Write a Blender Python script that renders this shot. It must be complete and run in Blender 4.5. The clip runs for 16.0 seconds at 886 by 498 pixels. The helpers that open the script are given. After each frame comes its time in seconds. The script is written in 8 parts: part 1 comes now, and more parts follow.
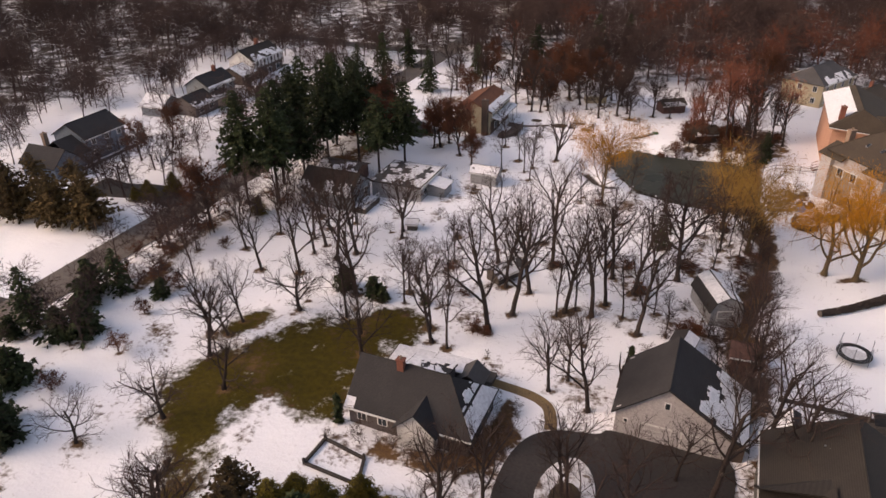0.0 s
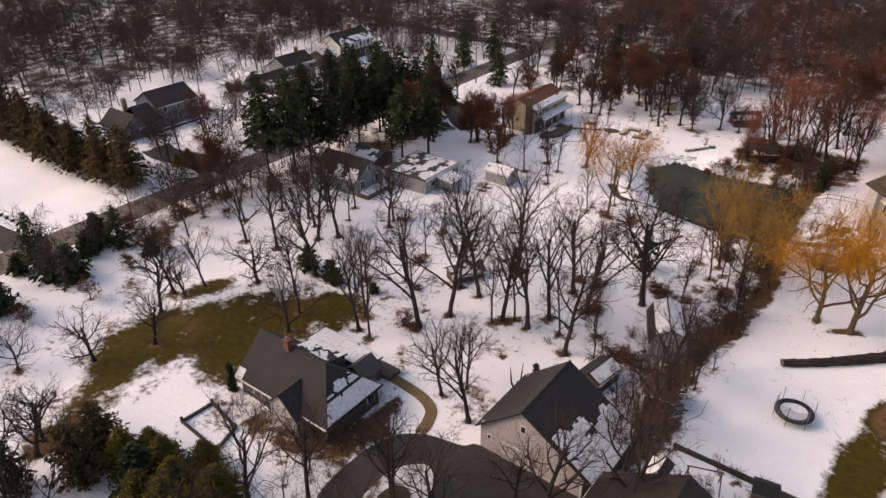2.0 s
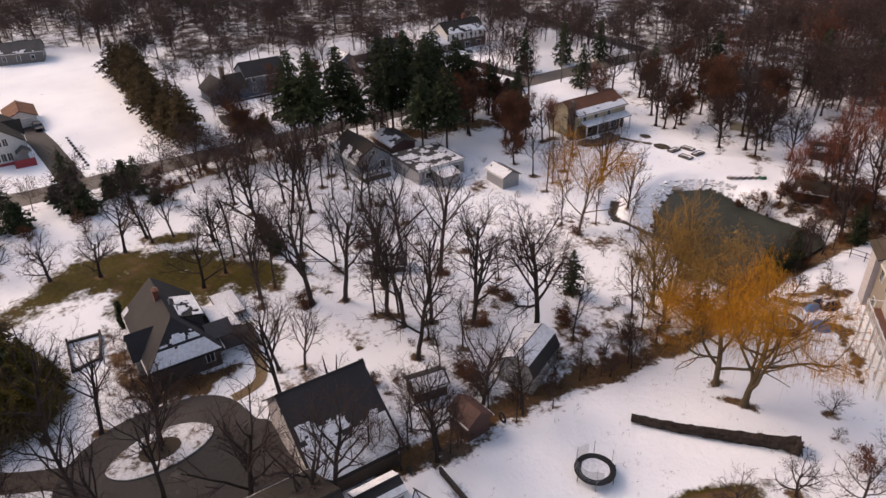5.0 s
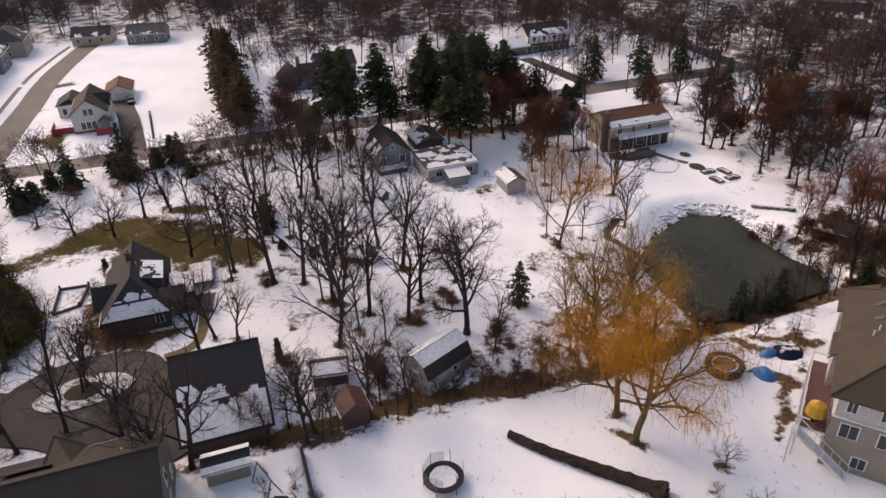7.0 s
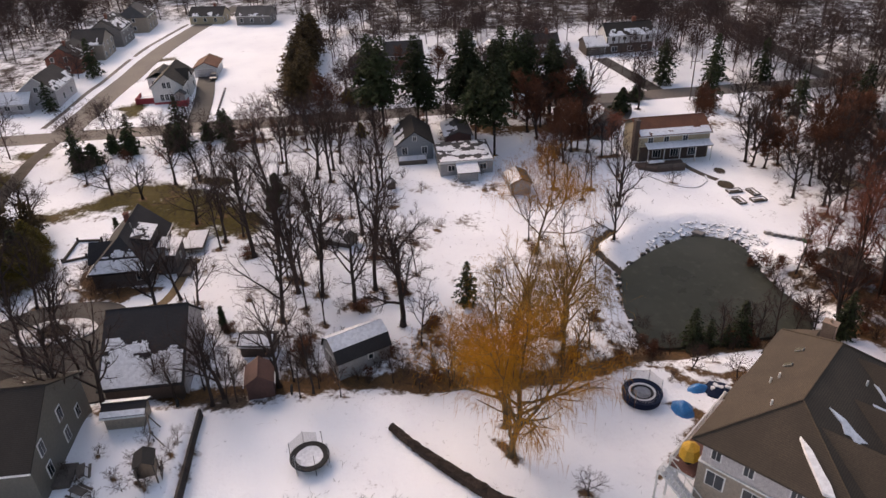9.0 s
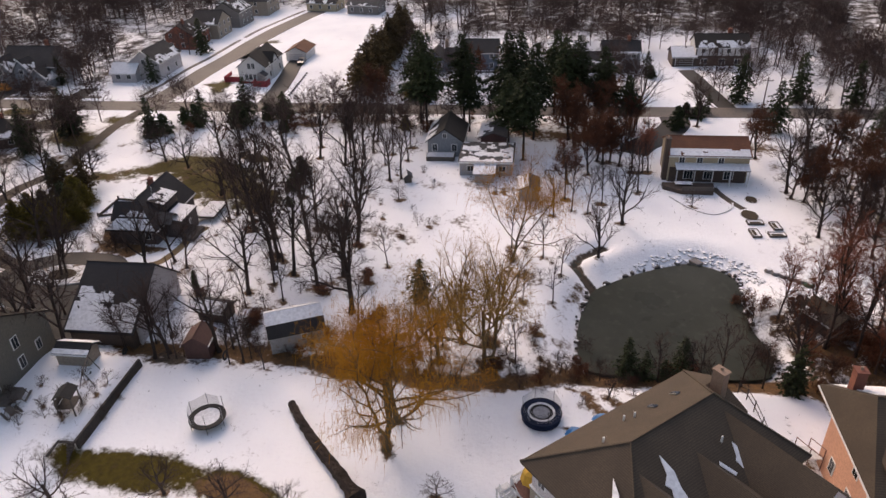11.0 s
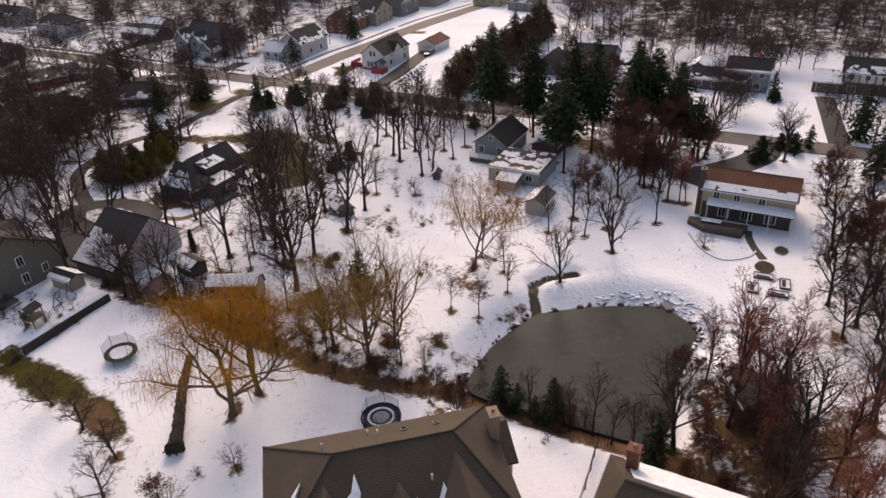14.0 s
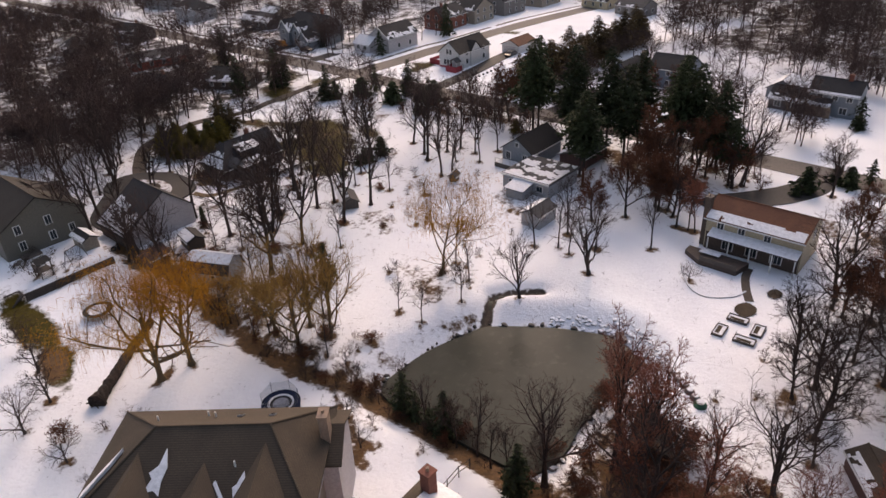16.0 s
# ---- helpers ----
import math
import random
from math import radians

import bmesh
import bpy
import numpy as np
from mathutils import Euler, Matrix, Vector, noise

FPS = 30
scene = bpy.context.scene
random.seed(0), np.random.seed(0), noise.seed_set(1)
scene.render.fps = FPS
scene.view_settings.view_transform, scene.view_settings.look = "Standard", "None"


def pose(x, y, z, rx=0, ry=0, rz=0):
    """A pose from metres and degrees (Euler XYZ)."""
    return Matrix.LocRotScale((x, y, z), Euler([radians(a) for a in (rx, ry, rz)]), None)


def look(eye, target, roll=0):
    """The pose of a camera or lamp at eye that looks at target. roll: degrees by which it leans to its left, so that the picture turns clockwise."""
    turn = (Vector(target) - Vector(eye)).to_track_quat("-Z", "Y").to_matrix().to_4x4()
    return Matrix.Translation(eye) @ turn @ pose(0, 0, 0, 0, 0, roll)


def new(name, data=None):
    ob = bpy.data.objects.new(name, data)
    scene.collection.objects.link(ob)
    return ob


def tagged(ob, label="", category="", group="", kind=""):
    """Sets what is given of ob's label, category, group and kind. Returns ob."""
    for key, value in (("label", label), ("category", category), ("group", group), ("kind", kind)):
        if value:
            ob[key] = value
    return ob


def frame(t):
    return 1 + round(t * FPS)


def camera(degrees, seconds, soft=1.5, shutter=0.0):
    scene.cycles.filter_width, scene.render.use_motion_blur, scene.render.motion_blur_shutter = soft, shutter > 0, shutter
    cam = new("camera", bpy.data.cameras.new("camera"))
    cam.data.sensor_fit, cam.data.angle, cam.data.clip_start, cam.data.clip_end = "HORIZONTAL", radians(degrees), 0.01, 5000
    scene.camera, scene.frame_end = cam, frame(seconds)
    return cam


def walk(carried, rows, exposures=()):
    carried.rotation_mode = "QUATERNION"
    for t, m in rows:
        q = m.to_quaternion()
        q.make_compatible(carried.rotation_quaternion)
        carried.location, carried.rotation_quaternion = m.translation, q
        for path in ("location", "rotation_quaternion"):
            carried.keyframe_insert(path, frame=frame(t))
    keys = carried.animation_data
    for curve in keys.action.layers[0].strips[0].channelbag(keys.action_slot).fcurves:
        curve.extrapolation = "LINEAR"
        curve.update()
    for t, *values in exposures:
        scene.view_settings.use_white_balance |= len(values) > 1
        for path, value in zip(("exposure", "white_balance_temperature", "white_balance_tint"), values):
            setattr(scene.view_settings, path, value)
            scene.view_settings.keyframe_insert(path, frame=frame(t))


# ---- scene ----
cam = camera(65.0, 16.0, 1.5)
PATH = [
    (0, (2.237, -0.199, 51.999), (1.56, 1.41, 51.023), -0.6),
    (0.5, (8.363, 2.817, 52.024), (7.578, 4.373, 51.043), -0.7),
    (1, (14.401, 6.016, 52.067), (13.511, 7.512, 51.081), -0.8),
    (1.5, (20.238, 9.576, 52.108), (19.26, 11.013, 51.119), -0.9),
    (2, (25.802, 13.52, 52.141), (24.743, 14.896, 51.149), -1.0),
    (2.5, (31.108, 17.792, 52.138), (29.968, 19.1, 51.144), -1.2),
    (3, (36.192, 22.333, 52.1), (34.973, 23.568, 51.105), -1.5),
    (3.5, (40.956, 27.139, 52.024), (39.664, 28.298, 51.03), -1.6),
    (4, (45.403, 32.136, 51.933), (44.047, 33.219, 50.939), -1.7),
    (4.5, (49.531, 37.286, 51.868), (48.114, 38.289, 50.876), -1.8),
    (4.7, (51.009, 39.411, 51.866), (49.573, 40.383, 50.87), -1.8),
    (6.8, (64.443, 62.518, 52.022), (62.815, 63.109, 51.023), -1.6),
    (7, (65.517, 64.777, 52.026), (63.872, 65.329, 51.031), -2.0),
    (7.5, (67.732, 70.546, 52.04), (66.059, 71.003, 51.045), -2.0),
    (8, (69.522, 76.305, 52.066), (67.825, 76.666, 51.071), -1.9),
    (8.5, (70.892, 82.019, 52.103), (69.178, 82.284, 51.107), -2.1),
    (8.7, (71.255, 84.355, 52.116), (69.537, 84.581, 51.117), -2.2),
    (10.8, (72.994, 109.37, 52.555), (71.276, 109.174, 51.55), -1.9),
    (11, (72.918, 111.777, 52.571), (71.203, 111.54, 51.568), -1.9),
    (11.5, (72.19, 117.847, 52.636), (70.492, 117.508, 51.633), -2.2),
    (12, (71.021, 123.946, 52.694), (69.348, 123.504, 51.692), -2.4),
    (12.5, (69.468, 129.982, 52.725), (67.825, 129.437, 51.724), -2.6),
    (13, (67.558, 135.869, 52.745), (65.95, 135.227, 51.745), -2.6),
    (13.5, (65.27, 141.607, 52.752), (63.702, 140.868, 51.754), -2.7),
    (14, (62.574, 147.187, 52.747), (61.053, 146.354, 51.751), -2.8),
    (14.5, (59.483, 152.581, 52.737), (58.014, 151.657, 51.743), -2.9),
    (15, (56.042, 157.797, 52.726), (54.631, 156.785, 51.734), -3.0),
    (15.5, (52.344, 162.827, 52.726), (50.994, 161.733, 51.736), -3.1),
    (16, (48.483, 167.747, 52.727), (47.198, 166.576, 51.74), -3.1),
]
walk(cam, [(t, look(eye, target, roll)) for t, eye, target, roll in PATH], [(0.0, 0.27, 7300, 26), (4.7, 0.28, 7050, 25), (8.0, 0.29, 7000, 24), (16.0, 0.29, 7050, 25)])

# ---- light ----
world = bpy.data.worlds.new("winter_sky")
scene.world = world
world.use_nodes = True
wn = world.node_tree.nodes
sky = wn.new("ShaderNodeTexSky")
sky.sky_type = "NISHITA"
sky.sun_disc = False
sky.sun_elevation = radians(32)
sky.sun_rotation = radians(235)
sky.air_density, sky.dust_density = 1.6, 4.0
wn["Background"].inputs["Strength"].default_value = 0.15
world.node_tree.links.new(sky.outputs["Color"], wn["Background"].inputs["Color"])
sun_data = bpy.data.lights.new("sun", "SUN")
sun_data.energy, sun_data.angle, sun_data.color = 0.9, radians(24), (1.0, 0.93, 0.85)
sun = new("sun", sun_data)
sun.matrix_world = look((-140, 20, 110), (0, 90, 0))

# ---- materials ----
def nd(tree, kind, **values):
    n = tree.nodes.new(kind)
    for key, value in values.items():
        n.inputs[key].default_value = value
    return n


def noise_node(tree, vec, scale, detail=4.0, rough=0.55):
    n = nd(tree, "ShaderNodeTexNoise", Scale=scale, Detail=detail, Roughness=rough)
    tree.links.new(vec, n.inputs["Vector"])
    return n.outputs["Fac"]


def ramp(tree, fac, lo, hi):
    n = nd(tree, "ShaderNodeMapRange")
    n.interpolation_type = "SMOOTHSTEP"
    n.inputs["From Min"].default_value, n.inputs["From Max"].default_value = lo, hi
    tree.links.new(fac, n.inputs["Value"])
    return n.outputs["Result"]


def mix(tree, fac, a, b, mode="MIX"):
    n = tree.nodes.new("ShaderNodeMix")
    n.data_type, n.blend_type = "RGBA", mode
    for sock, v in ((n.inputs[0], fac), (n.inputs[6], a), (n.inputs[7], b)):
        if isinstance(v, (int, float)):
            sock.default_value = v
        elif isinstance(v, tuple):
            sock.default_value = (*v, 1)
        else:
            tree.links.new(v, sock)
    return n.outputs[2]


def mat(name, a, b=None, rough=0.8, big=0.4, small=6.0, bump=0.3, metal=0.0, c=None, wear=0.62, per_object=0.0, courses=0.0, depth=0.03):
    """Two scales of variation between the colours a and b, and stains of the colour c."""
    m = bpy.data.materials.new(name)
    m.use_nodes = True
    t = m.node_tree
    bsdf = t.nodes["Principled BSDF"]
    pos = t.nodes.new("ShaderNodeTexCoord").outputs["Object"]
    b = b or tuple(v * 0.7 for v in a)
    n1, n2 = noise_node(t, pos, big), noise_node(t, pos, small, 5.0, 0.65)
    col = mix(t, ramp(t, n1, 0.3, 0.7), a, b)
    col = mix(t, ramp(t, n2, 0.25, 0.8), col, tuple(v * 0.72 for v in b))
    if c:
        n3 = noise_node(t, pos, big * 2.3, 6.0, 0.7)
        col = mix(t, ramp(t, n3, wear, wear + 0.12), col, c)
    if per_object:
        info = t.nodes.new("ShaderNodeObjectInfo").outputs["Random"]
        r = nd(t, "ShaderNodeMapRange")
        r.inputs["To Min"].default_value, r.inputs["To Max"].default_value = 1 - per_object, 1 + per_object
        t.links.new(info, r.inputs["Value"])
        mul = t.nodes.new("ShaderNodeVectorMath")
        mul.operation = "SCALE"
        t.links.new(col, mul.inputs[0])
        t.links.new(r.outputs["Result"], mul.inputs["Scale"])
        col = mul.outputs["Vector"]
    height = n2
    if courses:
        w = nd(t, "ShaderNodeTexWave", Scale=courses, Distortion=0.6, Detail=2.0)
        w.bands_direction = "Z"
        t.links.new(pos, w.inputs["Vector"])
        col = mix(t, 0.25, col, w.outputs["Color"], "MULTIPLY")
    t.links.new(col, bsdf.inputs["Base Color"])
    bsdf.inputs["Roughness"].default_value = rough
    bsdf.inputs["Metallic"].default_value = metal
    if rough >= 0.85:
        bsdf.inputs["Specular IOR Level"].default_value = 0.25
    if bump:
        bn = nd(t, "ShaderNodeBump", Strength=bump, Distance=depth)
        t.links.new(height, bn.inputs["Height"])
        t.links.new(bn.outputs["Normal"], bsdf.inputs["Normal"])
    return m


BARK = mat("bark", (0.072, 0.053, 0.046), (0.040, 0.029, 0.025), 0.95, 0.5, 9, 0.5, per_object=0.3)
TWIG = mat("twig", (0.075, 0.046, 0.039), (0.046, 0.029, 0.025), 0.95, 0.3, 4, 0.0, per_object=0.35)
TWIG_RED = mat("red_twig", (0.30, 0.105, 0.060), (0.18, 0.066, 0.042), 0.95, 0.3, 4, 0.0, per_object=0.3)
TWIG_WILLOW = mat("willow_twig", (0.60, 0.275, 0.014), (0.38, 0.165, 0.012), 0.9, 0.3, 3, 0.0)
TWIG_GOLD = mat("pale_gold_twig", (0.46, 0.265, 0.065), (0.27, 0.155, 0.042), 0.9, 0.3, 3, 0.0)
WILLOW_BARK = mat("willow_bark", (0.16, 0.11, 0.06), (0.09, 0.065, 0.04), 0.95, 0.5, 8, 0.5)
BRUSH = mat("brush_twig", (0.085, 0.050, 0.036), (0.048, 0.030, 0.024), 0.95, 0.25, 3, 0.0, per_object=0.3)
DRY_LEAF = mat("dry_leaf", (0.185, 0.066, 0.030), (0.085, 0.034, 0.019), 0.9, 0.4, 5, 0.0, per_object=0.3)
NEEDLE = mat("needle", (0.050, 0.064, 0.024), (0.026, 0.036, 0.015), 0.85, 0.5, 5, 0.0, per_object=0.3)
NEEDLE_OLIVE = mat("olive_needle", (0.13, 0.082, 0.028), (0.07, 0.046, 0.018), 0.85, 0.5, 5, 0.0, per_object=0.3)
NEEDLE_GREEN = mat("yellow_green_needle", (0.20, 0.150, 0.017), (0.11, 0.083, 0.011), 0.85, 0.5, 5, 0.0, per_object=0.3)
TWIG_FAR = mat("far_twig", (0.098, 0.062, 0.054), (0.062, 0.040, 0.036), 0.95, 0.02, 0.3, 0.0)
ASPHALT = mat("asphalt", (0.042, 0.035, 0.032), (0.029, 0.025, 0.023), 0.8, 0.15, 3, 0.15, c=(0.07, 0.06, 0.055), wear=0.6)
ROAD = mat("salted_road", (0.165, 0.137, 0.116), (0.125, 0.105, 0.09), 0.8, 0.12, 2, 0.1, c=(0.12, 0.10, 0.09), wear=0.58)
GRAVEL = mat("muddy_gravel", (0.12, 0.096, 0.075), (0.08, 0.064, 0.052), 0.9, 0.3, 6, 0.4)
THIN_SNOW = mat("thin_snow_on_mulch", (0.80, 0.80, 0.82), (0.70, 0.69, 0.70), 0.8, 0.35, 3, 0.5, c=(0.13, 0.09, 0.065), wear=0.50)
SNOW = mat("snow", (0.86, 0.86, 0.88), (0.80, 0.80, 0.83), 0.75, 0.3, 2.5, 0.4)
ROOF_DARK = mat("charcoal_shingle", (0.055, 0.052, 0.053), (0.038, 0.036, 0.038), 0.85, 0.35, 9, 0.4, courses=3.4)
ROOF_BROWN = mat("brown_shingle", (0.098, 0.075, 0.055), (0.072, 0.056, 0.042), 0.85, 0.35, 9, 0.4, courses=3.4)
ROOF_UMBER = mat("umber_shingle", (0.054, 0.046, 0.039), (0.040, 0.034, 0.030), 0.85, 0.35, 9, 0.4, courses=3.4)
ROOF_RED = mat("rust_shingle", (0.24, 0.10, 0.055), (0.15, 0.065, 0.04), 0.85, 0.35, 9, 0.4, courses=3.4)
ROOF_GREY = mat("grey_shingle", (0.12, 0.115, 0.115), (0.085, 0.08, 0.08), 0.85, 0.35, 9, 0.4, courses=3.4)
SIDING_WHITE = mat("white_siding", (0.72, 0.72, 0.72), (0.64, 0.63, 0.62), 0.6, 0.2, 4, 0.1, courses=2.6)
SIDING_GREY = mat("grey_siding", (0.40, 0.40, 0.41), (0.33, 0.33, 0.34), 0.6, 0.2, 4, 0.1, courses=2.6)
SIDING_STONE = mat("taupe_siding", (0.22, 0.20, 0.19), (0.17, 0.155, 0.148), 0.65, 0.2, 4, 0.1, courses=2.6)
SIDING_BLUE = mat("slate_blue_siding", (0.17, 0.21, 0.27), (0.13, 0.165, 0.215), 0.6, 0.2, 4, 0.1, courses=2.6)
SIDING_SLATE = mat("blue_grey_siding", (0.27, 0.30, 0.33), (0.22, 0.245, 0.275), 0.6, 0.2, 4, 0.1, courses=2.6)
SIDING_TAN = mat("tan_siding", (0.52, 0.44, 0.30), (0.45, 0.38, 0.26), 0.6, 0.2, 4, 0.1, courses=2.6)
SIDING_BEIGE = mat("beige_siding", (0.36, 0.30, 0.24), (0.30, 0.25, 0.20), 0.6, 0.2, 4, 0.1, courses=2.6)
SIDING_LILAC = mat("pale_siding", (0.58, 0.55, 0.56), (0.50, 0.47, 0.48), 0.6, 0.2, 4, 0.1, courses=2.6)
SIDING_OLIVE = mat("grey_green_siding", (0.17, 0.155, 0.125), (0.13, 0.12, 0.10), 0.6, 0.2, 4, 0.1, courses=2.6)
SIDING_DIM = mat("grey_brown_siding", (0.135, 0.11, 0.105), (0.10, 0.082, 0.078), 0.7, 0.2, 4, 0.1, courses=2.6)
SIDING_BROWN = mat("dark_brown_siding", (0.11, 0.075, 0.055), (0.075, 0.05, 0.04), 0.7, 0.2, 4, 0.1, courses=2.6)
SIDING_PEACH = mat("peach_stucco", (0.60, 0.33, 0.22), (0.52, 0.28, 0.19), 0.8, 0.2, 6, 0.2)
RED_WOOD = mat("red_painted_wood", (0.42, 0.04, 0.05), (0.30, 0.03, 0.04), 0.6, 0.5, 6, 0.1)
BARN_RED = mat("weathered_red_wood", (0.12, 0.055, 0.045), (0.085, 0.042, 0.036), 0.8, 0.5, 7, 0.2)
DECK = mat("red_brown_deck", (0.23, 0.10, 0.075), (0.16, 0.075, 0.06), 0.7, 0.4, 6, 0.2)
WOOD_GREY = mat("weathered_wood", (0.15, 0.125, 0.105), (0.10, 0.085, 0.075), 0.85, 0.5, 7, 0.4)
LOG_BARK = mat("dark_log_bark", (0.075, 0.054, 0.044), (0.030, 0.022, 0.018), 1.0, 0.8, 5, 1.0, depth=0.2)
BRICK = mat("red_brick", (0.26, 0.10, 0.07), (0.19, 0.075, 0.055), 0.85, 0.6, 8, 0.3)
BRICK_RED = mat("bright_red_brick", (0.40, 0.10, 0.07), (0.30, 0.08, 0.06), 0.85, 0.6, 8, 0.3)
BRICK_TAN = mat("tan_brick", (0.36, 0.25, 0.19), (0.28, 0.2, 0.15), 0.85, 0.6, 8, 0.3)
PATH_SAND = mat("tan_path", (0.27, 0.185, 0.095), (0.19, 0.13, 0.07), 0.9, 0.4, 6, 0.4)
STONE = mat("field_stone", (0.27, 0.25, 0.235), (0.17, 0.155, 0.145), 0.9, 0.8, 5, 0.5, per_object=0.3)
WET_STONE = mat("wet_stone", (0.075, 0.066, 0.058), (0.04, 0.036, 0.033), 0.6, 0.8, 5, 0.5, per_object=0.3)
WALL_TIMBER = mat("retaining_timber", (0.085, 0.070, 0.060), (0.05, 0.042, 0.038), 0.9, 0.5, 5, 0.5)
TRIM = mat("white_trim", (0.75, 0.75, 0.74), (0.68, 0.68, 0.67), 0.5, 0.5, 5, 0.05)
BLACK = mat("black_vinyl", (0.010, 0.010, 0.011), (0.007, 0.007, 0.008), 0.8, 0.5, 5, 0.1)
NAVY = mat("navy_vinyl", (0.006, 0.017, 0.055), (0.004, 0.010, 0.034), 0.85, 0.5, 5, 0.1)
BLUE = mat("blue_tarp", (0.015, 0.22, 0.52), (0.012, 0.15, 0.40), 0.4, 1.2, 6, 0.5)
YELLOW = mat("yellow_canvas", (0.62, 0.36, 0.03), (0.48, 0.27, 0.02), 0.7, 1.0, 6, 0.2)
GREEN = mat("green_plastic", (0.03, 0.14, 0.07), (0.02, 0.1, 0.05), 0.5, 0.8, 5, 0.1)
STEEL = mat("galvanised_steel", (0.35, 0.36, 0.37), (0.27, 0.28, 0.29), 0.4, 0.8, 6, 0.05, metal=0.8)
SOIL = mat("garden_soil", (0.09, 0.065, 0.042), (0.06, 0.045, 0.03), 0.95, 0.6, 6, 0.5)
ORANGE = mat("orange_paint", (0.62, 0.22, 0.02), (0.5, 0.18, 0.02), 0.4, 0.8, 5, 0.0)
DARK_PAINT = mat("dark_car_paint", (0.03, 0.03, 0.035), (0.02, 0.02, 0.024), 0.3, 0.8, 5, 0.0)
RUBBER = mat("rubber", (0.02, 0.02, 0.02), (0.014, 0.014, 0.014), 0.8, 0.8, 5, 0.1)

SNOWY_STONE = mat("snow_dusted_stone", (0.24, 0.22, 0.205), (0.13, 0.12, 0.11), 0.9, 0.8, 5, 0.5, per_object=0.3)
_t = SNOWY_STONE.node_tree
_b = _t.nodes["Principled BSDF"]
_old = _b.inputs["Base Color"].links[0].from_socket
_sep = _t.nodes.new("ShaderNodeSeparateXYZ")
_t.links.new(_t.nodes.new("ShaderNodeNewGeometry").outputs["Normal"], _sep.inputs[0])
_t.links.new(mix(_t, ramp(_t, _sep.outputs["Z"], 0.15, 0.6), _old, (0.84, 0.84, 0.86)), _b.inputs["Base Color"])

GLASS = bpy.data.materials.new("window_glass")
GLASS.use_nodes = True
_g = GLASS.node_tree.nodes["Principled BSDF"]
_g.inputs["Base Color"].default_value = (0.025, 0.03, 0.036, 1)
_g.inputs["Roughness"].default_value = 0.08

FROST = mat("frosted_mat", (0.30, 0.31, 0.34), (0.20, 0.21, 0.24), 0.8, 0.8, 4, 0.2)
NET = bpy.data.materials.new("safety_net")
NET.use_nodes = True
_t = NET.node_tree
_b = _t.nodes["Principled BSDF"]
_b.inputs["Base Color"].default_value = (0.16, 0.165, 0.18, 1)
_b.inputs["Alpha"].default_value = 0.3

WATER = bpy.data.materials.new("pond_ice")
WATER.use_nodes = True
_t = WATER.node_tree
_b = _t.nodes["Principled BSDF"]
_p = _t.nodes.new("ShaderNodeTexCoord").outputs["Object"]
_n = noise_node(_t, _p, 0.09, 5.0, 0.6)
_n2 = noise_node(_t, _p, 0.7, 5.0, 0.6)
_c = mix(_t, ramp(_t, _n, 0.35, 0.7), (0.040, 0.043, 0.034), (0.058, 0.060, 0.049))
_c = mix(_t, ramp(_t, _n2, 0.5, 0.8), _c, (0.072, 0.072, 0.060))
_t.links.new(_c, _b.inputs["Base Color"])
_r = nd(_t, "ShaderNodeMapRange")
_r.inputs["To Min"].default_value, _r.inputs["To Max"].default_value = 0.2, 0.4
_t.links.new(_n, _r.inputs["Value"])
_t.links.new(_r.outputs["Result"], _b.inputs["Roughness"])
_b.inputs["Specular IOR Level"].default_value = 0.035

GROUND = bpy.data.materials.new("snowy_ground")
GROUND.use_nodes = True
_t = GROUND.node_tree
_b = _t.nodes["Principled BSDF"]
_p = _t.nodes.new("ShaderNodeTexCoord").outputs["Object"]


def cover(tree, name, n_big, n_small, width):
    """A ragged mask from a ground attribute and two noises."""
    at = tree.nodes.new("ShaderNodeAttribute")
    at.attribute_name = name
    add = tree.nodes.new("ShaderNodeMath")
    add.operation = "ADD"
    tree.links.new(at.outputs["Fac"], add.inputs[0])
    avg = tree.nodes.new("ShaderNodeMix")
    avg.inputs[0].default_value = 0.45
    tree.links.new(n_big, avg.inputs[2])
    tree.links.new(n_small, avg.inputs[3])
    tree.links.new(avg.outputs[0], add.inputs[1])
    return ramp(tree, add.outputs[0], 1.0 - width, 1.0 + width)


_nb, _ns, _nf = noise_node(_t, _p, 0.22, 4.0, 0.6), noise_node(_t, _p, 1.4, 5.0, 0.7), noise_node(_t, _p, 7.0, 4.0, 0.7)
_snow = mix(_t, ramp(_t, noise_node(_t, _p, 0.08, 3.0), 0.3, 0.75), (0.92, 0.92, 0.935), (0.84, 0.84, 0.87))
_snow = mix(_t, ramp(_t, _ns, 0.58, 0.85), _snow, (0.74, 0.73, 0.745))
_weed = nd(_t, "ShaderNodeMath")
_weed.operation = "MULTIPLY"
_t.links.new(ramp(_t, noise_node(_t, _p, 3.2, 5.0, 0.72), 0.60, 0.70), _weed.inputs[0])
_t.links.new(ramp(_t, noise_node(_t, _p, 0.16, 4.0, 0.65), 0.50, 0.68), _weed.inputs[1])
_snow = mix(_t, _weed.outputs[0], _snow, (0.46, 0.42, 0.39))
_grass = mix(_t, ramp(_t, _ns, 0.35, 0.7), (0.068, 0.051, 0.0035), (0.036, 0.027, 0.003))
_grass = mix(_t, ramp(_t, _nf, 0.45, 0.75), _grass, (0.066, 0.042, 0.009))
_litter = mix(_t, ramp(_t, _ns, 0.35, 0.7), (0.150, 0.082, 0.034), (0.080, 0.048, 0.028))
